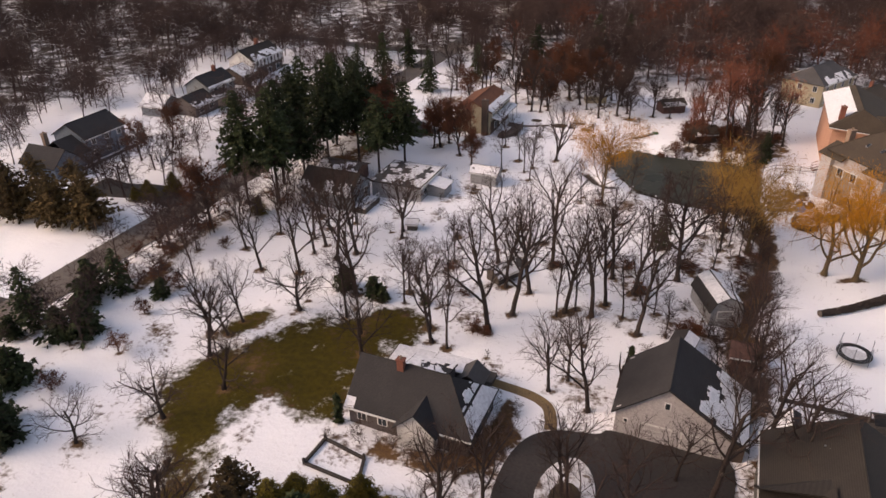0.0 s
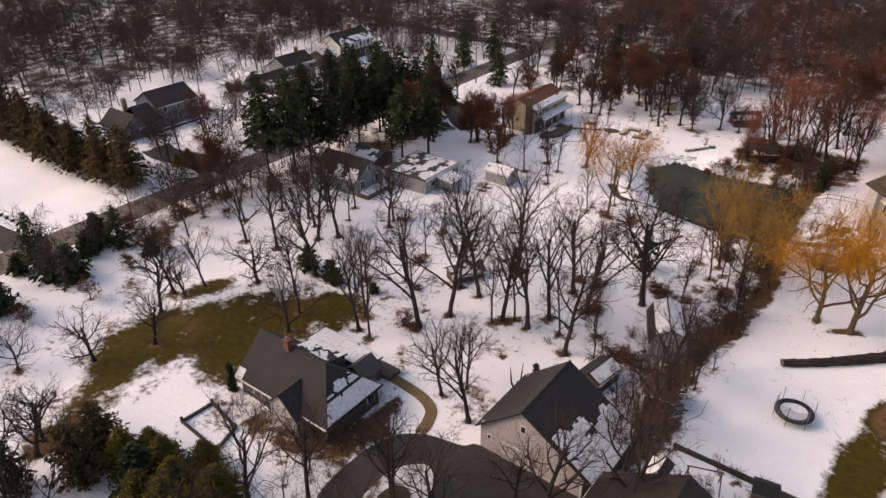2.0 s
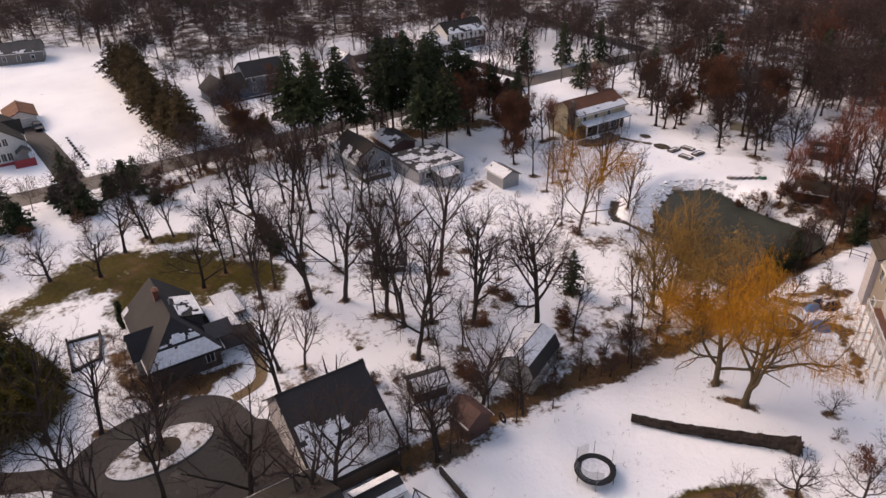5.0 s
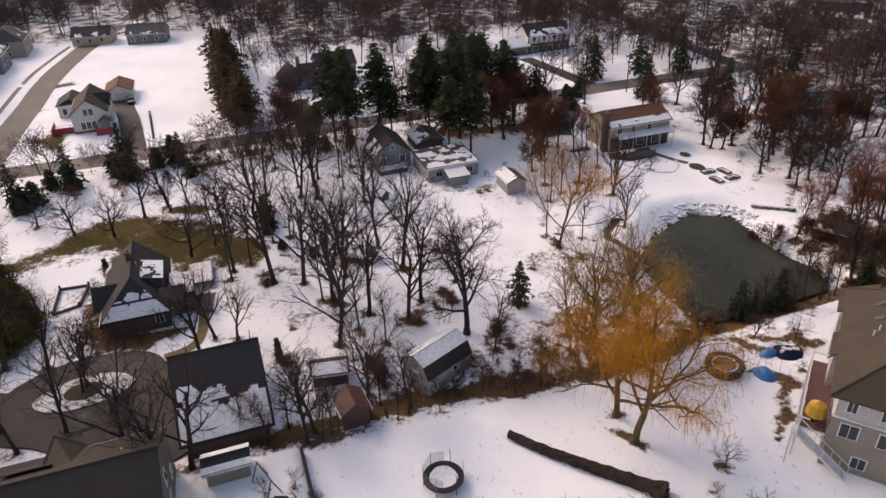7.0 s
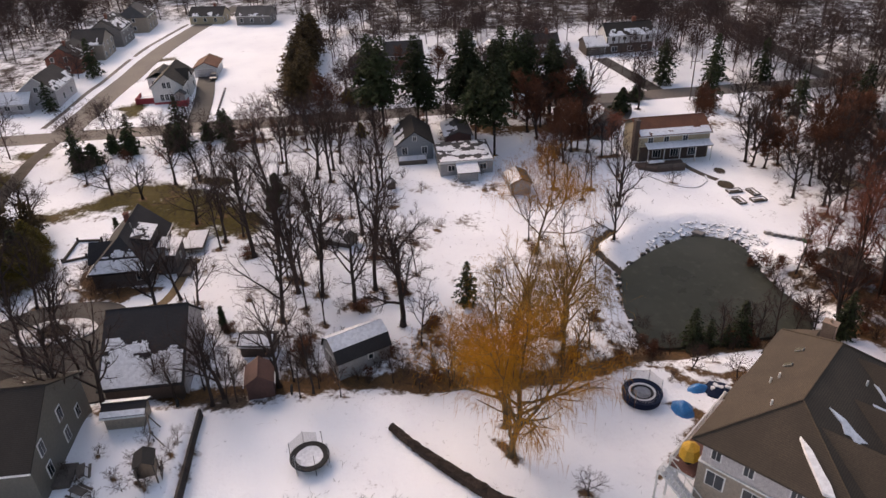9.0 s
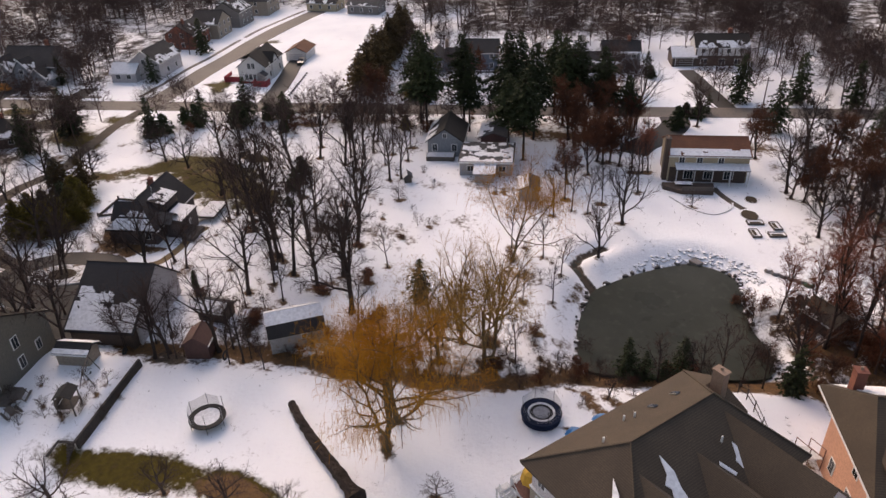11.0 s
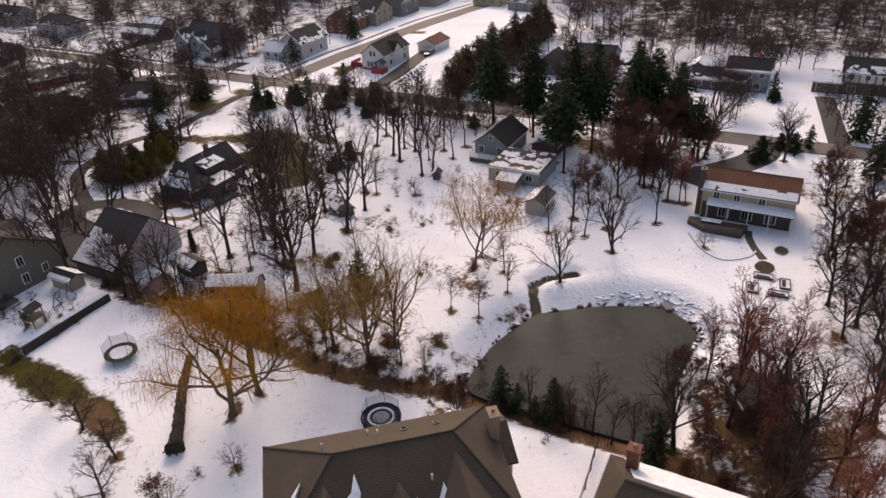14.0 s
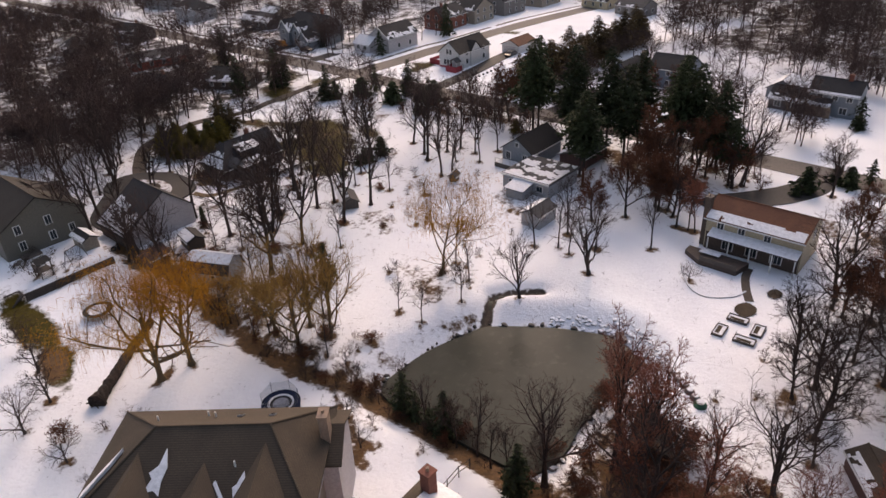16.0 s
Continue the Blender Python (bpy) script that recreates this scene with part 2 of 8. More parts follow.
_litter = mix(_t, ramp(_t, _nf, 0.5, 0.8), _litter, (0.21, 0.125, 0.06))
_mud = mix(_t, ramp(_t, _ns, 0.35, 0.7), (0.075, 0.058, 0.045), (0.045, 0.036, 0.03))
_col = mix(_t, cover(_t, "grass", _nb, _ns, 0.10), _snow, _grass)
_col = mix(_t, cover(_t, "litter", _nb, _ns, 0.07), _col, _litter)
_col = mix(_t, cover(_t, "mud", _nb, _ns, 0.08), _col, _mud)
_t.links.new(_col, _b.inputs["Base Color"])
_b.inputs["Roughness"].default_value = 0.85
_b.inputs["Specular IOR Level"].default_value = 0.15
_bn = nd(_t, "ShaderNodeBump", Strength=0.8, Distance=0.2)
_t.links.new(_ns, _bn.inputs["Height"])
_t.links.new(_bn.outputs["Normal"], _b.inputs["Normal"])

# ---- builders ----
class Mesh:
    """Vertices and faces of one mesh."""

    def __init__(self):
        self.v, self.f = [], []

    def add(self, verts, faces):
        n = len(self.v)
        self.v.extend(tuple(p) for p in verts)
        self.f.extend(tuple(i + n for i in f) for f in faces)
        return self

    def box(self, x0, x1, y0, y1, z0, z1, bevel=0.0):
        if bevel:
            b = bevel
            bm = bmesh.new()
            bmesh.ops.create_cube(bm, size=1.0, matrix=Matrix.Translation(((x0 + x1) / 2, (y0 + y1) / 2, (z0 + z1) / 2)) @ Matrix.Diagonal((x1 - x0, y1 - y0, z1 - z0, 1)))
            bmesh.ops.bevel(bm, geom=bm.edges[:], offset=b, segments=1, affect="EDGES")
            bm.verts.ensure_lookup_table()
            bm.verts.index_update()
            self.add([p.co[:] for p in bm.verts], [[p.index for p in f.verts] for f in bm.faces])
            bm.free()
            return self
        return self.add([(x0, y0, z0), (x1, y0, z0), (x1, y1, z0), (x0, y1, z0), (x0, y0, z1), (x1, y0, z1), (x1, y1, z1), (x0, y1, z1)],
                        [(3, 2, 1, 0), (4, 5, 6, 7), (0, 1, 5, 4), (1, 2, 6, 5), (2, 3, 7, 6), (3, 0, 4, 7)])

    def prism(self, ring, z0, z1):
        """An upright prism over a plan, counter-clockwise."""
        n = len(ring)
        return self.add([(x, y, z0) for x, y in ring] + [(x, y, z1) for x, y in ring],
                        [tuple(range(n - 1, -1, -1)), tuple(range(n, 2 * n))] + [(i, (i + 1) % n, n + (i + 1) % n, n + i) for i in range(n)])

    def slab(self, quad, thick):
        """A plate with the upper face quad, which hangs down by thick."""
        n = len(quad)
        return self.add(list(quad) + [(x, y, z - thick) for x, y, z in quad],
                        [tuple(range(n)), tuple(range(2 * n - 1, n - 1, -1))] + [((i + 1) % n, i, n + i, n + (i + 1) % n) for i in range(n)])

    def tube(self, pts, radii, n=6, cap=True):
        base = len(self.v)
        pts = [Vector(p) for p in pts]
        side = None
        for i, p in enumerate(pts):
            d = (pts[min(i + 1, len(pts) - 1)] - pts[max(i - 1, 0)]).normalized()
            if side is None:
                side = d.orthogonal().normalized()
            else:
                side = (side - d * side.dot(d)).normalized()
            up = d.cross(side)
            for k in range(n):
                a = 2 * math.pi * k / n
                q = p + (side * math.cos(a) + up * math.sin(a)) * radii[i]
                self.v.append((q.x, q.y, q.z))
        for i in range(len(pts) - 1):
            for k in range(n if n > 2 else 1):
                a, b = base + i * n + k, base + i * n + (k + 1) % n
                self.f.append((a, b, b + n, a + n))
        if cap:
            self.f.append(tuple(base + k for k in range(n - 1, -1, -1)))
            self.f.append(tuple(base + (len(pts) - 1) * n + k for k in range(n)))
        return self

    def blade(self, p, q, w, turn):
        """A fine twig: one slim tapering face."""
        d = (q - p).normalized()
        s = Matrix.Rotation(turn, 3, d) @ d.orthogonal().normalized() * w
        base = len(self.v)
        self.v += [tuple(p - s), tuple(p + s), tuple(q)]
        self.f.append((base, base + 1, base + 2))

    def ring(self, r0, r1, z0, z1, n=40):
        """A flat ring of rectangular section round the z axis."""
        base = len(self.v)
        for k in range(n):
            a = 2 * math.pi * k / n
            for r, z in ((r0, z0), (r1, z0), (r1, z1), (r0, z1)):
                self.v.append((r * math.cos(a), r * math.sin(a), z))
        for k in range(n):
            for j in range(4):
                a, b = base + 4 * k + j, base + 4 * k + (j + 1) % 4
                c = 4 * ((k + 1) % n)
                self.f.append((a, base + c + j, base + c + (j + 1) % 4, b))
        return self

    def data(self, name, material, smooth=False):
        me = bpy.data.meshes.new(name)
        me.from_pydata(self.v, [], self.f)
        me.materials.append(material)
        if smooth:
            me.polygons.foreach_set("use_smooth", [True] * len(me.polygons))
        me.update()
        return me


def part(name, mesh, material, parent=None, label="", smooth=False):
    ob = new(name, mesh.data(name, material, smooth) if isinstance(mesh, Mesh) else mesh)
    ob.parent = parent
    if label:
        tagged(ob, label)
    return ob


def thing(name, x, y, z, yaw, label, category, group="", kind=""):
    ob = new(name)
    ob.empty_display_size = 0.3
    ob.matrix_basis = pose(x, y, z, 0, 0, yaw)
    return tagged(ob, label, category, group, kind)


def smoothstep(a, b, v):
    s = np.clip((v - a) / (b - a), 0, 1)
    return s * s * (3 - 2 * s)


def seg_dist(x, y, line):
    """The distance from the line of points, on a grid."""
    best = np.full(np.shape(x), 1e9)
    for (ax, ay), (bx, by) in zip(line, line[1:]):
        dx, dy = bx - ax, by - ay
        t = np.clip(((x - ax) * dx + (y - ay) * dy) / (dx * dx + dy * dy), 0, 1)
        best = np.minimum(best, np.hypot(x - ax - t * dx, y - ay - t * dy))
    return best


def blob(x, y, cx, cy, rx, ry, turn=0.0):
    """1 in the middle of an ellipse, 0 on its rim, negative outside."""
    c, s = math.cos(radians(turn)), math.sin(radians(turn))
    u, v = (x - cx) * c + (y - cy) * s, -(x - cx) * s + (y - cy) * c
    return 1 - np.hypot(u / rx, v / ry)


def smooth_ring(ring, steps=6):
    out = []
    n = len(ring)
    for i in range(n):
        p0, p1, p2, p3 = (np.array(ring[(i + k - 1) % n]) for k in range(4))
        for s in range(steps):
            t = s / steps
            q = 0.5 * (2 * p1 + (p2 - p0) * t + (2 * p0 - 5 * p1 + 4 * p2 - p3) * t * t + (3 * p1 - p0 - 3 * p2 + p3) * t ** 3)
            out.append((float(q[0]), float(q[1])))
    return out


def smooth_line(pts, steps=8):
    out = []
    for i in range(len(pts) - 1):
        p0, p1, p2, p3 = (np.array(pts[min(max(i + k - 1, 0), len(pts) - 1)]) for k in range(4))
        for s in range(steps):
            t = s / steps
            q = 0.5 * (2 * p1 + (p2 - p0) * t + (2 * p0 - 5 * p1 + 4 * p2 - p3) * t * t + (3 * p1 - p0 - 3 * p2 + p3) * t ** 3)
            out.append((float(q[0]), float(q[1])))
    return out + [tuple(pts[-1])]

# ---- ground, pond, roads ----
POND = smooth_ring([(7.6, 119.5), (2.3, 118.6), (-2.2, 119.0), (-6.2, 120.2), (-9.8, 121.6), (-13.8, 126.8), (-16.4, 131.7), (-17.6, 136.0),
                    (-15.8, 139.8), (-12.8, 141.4), (-7.4, 140.6), (-2.0, 140.6), (3.0, 141.4), (7.2, 140.0), (8.0, 134.0), (8.2, 126.0)])
CREEK = [(9.6, 60), (9.0, 72), (8.8, 79.5), (10.2, 88.5), (11.8, 97), (12.2, 104.5), (11.2, 113), (9.6, 119), (9.4, 128), (9.6, 140), (12, 156)]
INLET = [(-9.0, 122.0), (-12.6, 119.8), (-14.9, 118.7), (-17.2, 119.9), (-20, 123.5)]
STREET_X, STREET_W = -80.5, 6.6
DRIVE = smooth_line([(-78, 19.8), (-68, 19.2), (-59.2, 19.4), (-51, 19.6), (-42.4, 21.2), (-30, 18.5), (-17, 22), (-10, 31), (-6.5, 38)])
SIDE = smooth_line([(-83.3, 20.0), (-105, 21.2), (-130, 22.8), (-155, 24.6), (-180, 29), (-215, 37), (-260, 50)], 4)
WINDING = [(-83.6, 199.2), (-110, 200.4), (-144, 204.3), (-190, 215), (-250, 248)]


def inside(x, y, ring):
    """Whether points of a grid lie in a ring."""
    res = np.zeros(np.shape(x), bool)
    n = len(ring)
    for i in range(n):
        (ax, ay), (bx, by) = ring[i], ring[(i + 1) % n]
        if ay != by:
            res ^= ((ay > y) != (by > y)) & (x < (bx - ax) * (y - ay) / (by - ay) + ax)
    return res


def wobble(x, y, size, seed):
    """Soft hills of about that size, from -1 to 1."""
    r = np.random.RandomState(seed)
    out = np.zeros(np.shape(x))
    for k in range(6):
        a, ph, f = r.uniform(0, 6.28), r.uniform(0, 6.28), r.uniform(0.7, 1.6) * 6.28 / size
        out += np.sin((x * math.cos(a) + y * math.sin(a)) * f + ph)
    return out / 3.5


def ground_height(x, y):
    x, y = np.asarray(x, float), np.asarray(y, float)
    flat = np.minimum(1, np.minimum(np.abs(x - STREET_X) / 12, 1))
    z = 0.22 * wobble(x, y, 38, 3) * flat + 0.05 * wobble(x, y, 7, 4) * flat
    terrace = smoothstep(9, 14, x) * (1 - smoothstep(66.55, 66.75, y)) * smoothstep(20, 30, y)
    z = z + 1.05 * terrace
    z = z - 0.75 * np.exp(-(seg_dist(x, y, CREEK) / 2.6) ** 2) * (y > 64)
    z = z - 1.3 * np.exp(-(seg_dist(x, y, INLET) / 1.1) ** 2)
    edge = seg_dist(x, y, POND + POND[:1])
    sgn = np.where(inside(x, y, POND), -edge, edge)
    bank = 1 - smoothstep(-1.2, 5.0, sgn)
    z = z * (1 - bank) + bank * (-2.1)
    return z


def axis(lo, hi, fine, steps, far):
    mid = list(np.arange(lo, hi + fine / 2, fine))
    left, right, d = [], [], fine
    a, b = mid[0], mid[-1]
    while b < far or a > -far:
        d *= steps
        a, b = a - d, b + d
        left.append(a)
        right.append(b)
    return np.array(left[::-1] + mid + right)


gx, gy = axis(-62, 44, 0.8, 1.09, 1600), axis(30, 166, 0.8, 1.09, 1600)
GX, GY = np.meshgrid(gx, gy)
GZ = ground_height(GX, GY)
nx, ny = len(gx), len(gy)
idx = np.arange(nx * ny).reshape(ny, nx)
faces = np.stack([idx[:-1, :-1], idx[:-1, 1:], idx[1:, 1:], idx[1:, :-1]], -1).reshape(-1, 4)
gm = bpy.data.meshes.new("ground")
gm.from_pydata(np.stack([GX, GY, GZ], -1).reshape(-1, 3).tolist(), [], faces.tolist())
gm.materials.append(GROUND)
gm.polygons.foreach_set("use_smooth", [True] * len(gm.polygons))

LAWNS = [(-22.5, 37.0, 3.0, 2.4, 0), (-58, 15, 9, 5, 60), (-70, 18, 5, 3, 70), (-121, 24.4, 5, 2.2, 90), (-142, 27, 7, 2.2, 90),
         (-50, 58, 5, 2.2, 70), (-71, -33, 5, 9, 0), (-68.2, 3.6, 6, 8, 0), (-75, -11, 3.5, 9, 0), (-49, -47.6, 9, 3, 165), (-28, -64, 8, 6, 0), (-97, 31.5, 8, 2.6, 5), (-118, 33, 6, 2.4, 5), (-99, 29.5, 3, 4, 0), (22.5, 137.6, 2.6, 1.8, 0), (-34.5, 50.5, 4, 5, 0), (-60.1, 10.3, 7, 4, 40), (-49, -28.0, 7, 4, 40), (-66, -18.8, 5, 6, 0)]
BIG_LAWN = smooth_ring([(-48.3, 38.3), (-51.7, 47.6), (-48.1, 54), (-44.5, 59.4), (-38, 65.4), (-32.8, 69.5), (-28.5, 67), (-28.5, 61), (-31, 55.5), (-30.5, 49), (-29.5, 46), (-33, 46.2), (-39.0, 47.0),
                        (-40.1, 42.9), (-38.5, 35), (-36.6, 30), (-41, 30), (-43.9, 37)], 4)
BARE = [(28.6, 73.5, 2.8, 10.5, -4), (30.0, 85.0, 2.2, 6.5, -14)]
grass = np.full(GX.shape, -1.0)
for cx, cy, rx, ry, turn in LAWNS:
    grass = np.maximum(grass, 0.5 * blob(GX, GY, cx, cy, rx * 1.15, ry * 1.15, turn) + 0.36)
edge = seg_dist(GX, GY, BIG_LAWN + BIG_LAWN[:1])
edge = np.where(inside(GX, GY, BIG_LAWN), edge, -edge)
grass = np.maximum(grass, 0.50 + 0.22 * np.clip(edge / 3.2, -1.6, 1) + 0.09 * wobble(GX, GY, 5, 12))
grass = np.maximum(grass, 0.22 * np.exp(-((GX + 80.5) / 9) ** 2) + 0.1)
for cx, cy, rx, ry, turn in BARE:
    grass = np.maximum(grass, 0.6 * blob(GX, GY, cx, cy, rx * 1.1, ry * 1.1, turn) + 0.40)
creek_d = seg_dist(GX, GY, CREEK)
pond_d = seg_dist(GX, GY, POND + POND[:1])
litter = 0.66 * np.exp(-(creek_d / 2.8) ** 2) * (GY > 62)
litter = np.maximum(litter, 0.47 * np.exp(-((creek_d - 3) / 4.5) ** 2) * (GX < 13) * (GY > 62) * (GY < 124))
litter = np.maximum(litter, 0.62 * np.exp(-(((GX - 8.6) / 2.2) ** 2)) * (GY > 116) * (GY < 143))
litter = np.maximum(litter, 0.52 * np.exp(-(pond_d / 1.2) ** 2))
litter = np.maximum(litter, 0.48 * np.exp(-((pond_d - 2) / 2.4) ** 2) * smoothstep(126, 121, GY) * smoothstep(-14, -9, GX))
litter = np.maximum(litter, 0.56 * smoothstep(-7, 0, GX) * smoothstep(140, 145, GY) * (1 - smoothstep(14, 20, GX)) * (1 - smoothstep(158, 166, GY)))
litter = np.maximum(litter, 0.33 + (0.05 + 0.09 * wobble(GX, GY, 16, 9)) * smoothstep(29, 24, np.abs(GX + 15)) * smoothstep(54, 60, GY) * smoothstep(120, 114, GY))
litter = np.maximum(litter, 0.39 + 0.07 * wobble(GX, GY, 11, 19) - 0.2 * (1 - smoothstep(10, 40, -GX + 26) * smoothstep(74, 62, GY) * smoothstep(-78, -70, GX)))
litter = np.maximum(litter, 0.40 + 0.08 * wobble(GX, GY, 13, 29) - 0.2 * (1 - smoothstep(146, 158, GY) * smoothstep(-80, -70, GX) * smoothstep(22, 10, GX)))
litter = np.maximum(litter, 0.45 * smoothstep(-9, 3, GX) * smoothstep(76, 66, GY) * (1 - smoothstep(12, 14, GX)))
litter = np.maximum(litter, 0.40 * np.exp(-((GX + 14) / 14) ** 2 - ((GY - 47) / 12) ** 2))
litter = np.maximum(litter, 0.50 * smoothstep(6, -4, seg_dist(GX, GY, [(-74, 42), (-70, 130)]) - 3))
litter = np.maximum(litter, 0.62 * np.exp(-(seg_dist(GX, GY, [(-69.6, 59.6), (-69.4, 64.6), (-72.4, 70.1), (-72.2, 82)]) / 2.4) ** 2))
litter = np.maximum(litter, 0.64 * np.exp(-(seg_dist(GX, GY, [(-24, 44.6), (-18.1, 44.6), (-15.0, 48.4), (-13.4, 53), (-13.8, 56)]) / 2.0) ** 2))
for line in ([(21.5, 119.5), (23.5, 117.0), (26.0, 114.6), (28.6, 111.6)], [(14.5, 121.5), (16.0, 124.5), (15.2, 127)], [(13, 118.6), (16.5, 120.5), (17.4, 125.7), (17.9, 128.3)], [(18.6, 116), (21, 119), (23.2, 119.8)], [(23.4, 116.4), (26.5, 115.0)], [(21.5, 97.5), (24.6, 99.0)], [(19.5, 140), (23.5, 139.4)], [(19.4, 98.2), (19.6, 99.2)], [(-4, 159), (0, 163)]):
    litter = np.maximum(litter, 0.60 * np.exp(-(seg_dist(GX, GY, line) / 1.3) ** 2))
for cx, cy, rx, ry, turn in BARE[1:]:
    litter = np.maximum(litter, 0.5 * blob(GX, GY, cx + 0.4, cy, rx, ry * 0.9, turn) + 0.36)
litter = np.maximum(litter, 0.62 * np.exp(-(seg_dist(GX, GY, [(-20.5, 45.6), (-14, 46.5), (-12.4, 51.5)]) / 2.6) ** 2))
litter = np.maximum(litter, 0.60 * np.exp(-(seg_dist(GX, GY, [(-69, 106), (-65, 116), (-62.5, 127)]) / 6.5) ** 2))
litter = np.maximum(litter, 0.52 * np.exp(-(seg_dist(GX, GY, [(-60, 150), (-58, 166), (-44, 176)]) / 8) ** 2))
mud = np.full(GX.shape, 0.0)
mud = np.maximum(mud, 0.50 * smoothstep(180, 200, -GX))
mud = np.maximum(mud, 0.53 * smoothstep(176, 200, GY))
mud = np.maximum(mud, 0.53 * smoothstep(22, 6, GY) * (GX > -74))
mud = np.maximum(mud, 0.54 * smoothstep(-140, -156, GX) * smoothstep(78, 90, GY))
mud = np.maximum(mud, 0.50 * smoothstep(8, -6, GY) * smoothstep(-90, -98, GX))
mud = np.maximum(mud, 0.75 * np.exp(-(seg_dist(GX, GY, INLET) / 1.1) ** 2))
mud = np.maximum(mud, 0.60 * np.exp(-((GX - 11) / 4) ** 2 - ((GY - 70) / 6) ** 2))
mud = np.maximum(mud, 0.8 * inside(GX, GY, POND))
tagged(new("ground", gm), "snow covered ground with olive grass and leaf litter showing", "ground", kind="structure")

water = part("water", Mesh().prism(POND, -1.9, -1.5), WATER)
tagged(water, "dark grey-green pond with a skin of ice", "pond", kind="structure")

def strip(name, line, width, material, label, top=0.05, category="road"):
    """A road along a line, a slab that follows the ground."""
    m = Mesh()
    pts = [np.array(p, float) for p in line]
    rows = []
    for i, p in enumerate(pts):
        d = pts[min(i + 1, len(pts) - 1)] - pts[max(i - 1, 0)]
        nrm = np.array([-d[1], d[0]]) / (np.hypot(*d) + 1e-9)
        w = width(i / (len(pts) - 1)) if callable(width) else width
        rows.append([p + nrm * w * s for s in (0.5, 0.25, 0, -0.25, -0.5)])
    for r in rows:
        zs = [float(ground_height(q[0], q[1])) for q in r]
        zm = max(zs)
        for q in r:
            m.v.append((float(q[0]), float(q[1]), zm + top))
        for q in (r[0], r[-1]):
            m.v.append((float(q[0]), float(q[1]), zm - 0.4))
    for i in range(len(rows) - 1):
        a, b = 7 * i, 7 * i + 7
        for k in range(4):
            m.f.append((a + k, a + k + 1, b + k + 1, b + k))
        m.f.append((a + 5, a, b, b + 5))
        m.f.append((a + 4, a + 6, b + 6, b + 4))
    return tagged(part(name, m, material), label, category, kind="structure")


strip("stream", smooth_line(INLET, 5), 0.75, WATER, "narrow dark stream winding to the pond", top=-0.12, category="stream")
strip("road", [(STREET_X - 0.02 * k % 0.5, -300 + 12 * k) for k in range(56)], STREET_W, ROAD, "tan salt-stained asphalt road between snowy verges")
strip("side_road", SIDE, 6.4, ROAD, "tan salt-stained asphalt side road with cleared verges")
strip("far_road", smooth_line(WINDING, 5), 5.0, ASPHALT, "dark winding road through leafless woods")
strip("lane", DRIVE, 2.7, GRAVEL, "muddy brown gravel lane through the snow", category="driveway")
strip("pavement", [(x, y - 6.4) for x, y in SIDE if -205 < x < -86], 1.2, ROAD, "cleared concrete footpath beside the side road", category="pavement")
strip("pavement", [(-86.5, -180 + 8 * k) for k in range(24)], 1.4, ROAD, "cleared concrete footpath beside the road", category="pavement")
strip("driveway", [(-122, 44.2), (-114, 45.2), (-106, 46.4), (-96, 47.4), (-86, 48.2), (-83, 48.4)], 4.6, ASPHALT, "wide dark wet asphalt driveway beside the white house", category="driveway")
strip("driveway", smooth_line([(-77.5, 142.6), (-73, 142.4), (-68, 140.2), (-63.6, 136.8), (-60, 133.6), (-56, 131.5)]), 6.0, ASPHALT, "dark curved asphalt driveway of the tan house", category="driveway")
strip("driveway", [(-84, 155.4), (-96, 153.8), (-114, 151.6)], 4.0, ASPHALT, "straight dark asphalt driveway between snowy lawns", category="driveway")
strip("driveway", smooth_line([(-83, 84.5), (-90, 85.5), (-97, 84), (-104, 85)]), 6, ASPHALT, "dark asphalt driveway of the slate blue house", category="driveway")
for yy, x1 in ((-24, -100), (-55, -104), (-3, -94)):
    strip("driveway", [(-84, yy), (-90, yy), (x1, yy - 0.5)], 4.5, ASPHALT, "short asphalt driveway", category="driveway")
strip("footpath", smooth_line([(-21.5, 60), (-17.5, 59), (-12.5, 58.4), (-10.0, 57.4), (-9.0, 55.6), (-8.6, 53.8)]), 1.3, PATH_SAND, "worn tan footpath from house to driveway", category="path")
strip("footpath", smooth_line([(-41.6, 143.8), (-39, 144.2), (-36, 145.4), (-33.4, 146.8)]), 1.1, GRAVEL, "brown stepping path below the tan house", category="path")

# the loop in front of the garage, round an island of snow
LOOP = smooth_ring([(-4.6, 35.2), (-8.6, 37.6), (-11.2, 42), (-11.6, 47), (-10.6, 51.4), (-8, 53.8), (-4, 54.8), (-2.6, 55.9), (3, 55.9), (8.8, 55.9), (9.2, 50), (6, 45), (2.5, 41), (0, 36.5)], 4)
ISLAND = smooth_ring([(-4.8, 40.0), (-6.8, 42), (-7.8, 45.2), (-7.2, 48.6), (-5.2, 50.6), (-3.2, 49), (-2.2, 45.2), (-2.8, 41.6)], 4)
tagged(part("driveway_loop", Mesh().prism(LOOP[::-1], -0.4, 0.30), ASPHALT), "dark asphalt turning loop in front of the garage", "driveway", kind="structure")
island = part("island", Mesh().prism(ISLAND[::-1], 0.1, 0.44), THIN_SNOW)
tagged(island, "snowy island with brown mulch inside the driveway loop", "island", kind="structure")
part("mulch", Mesh().prism([(-5.0 + 1.5 * math.cos(a), 45.2 + 2.1 * math.sin(a)) for a in np.linspace(0, 6.0, 14)], 0.3, 0.5), SOIL, island, "brown mulch round the tree")

# ---- houses ----
WINDOWS = {}


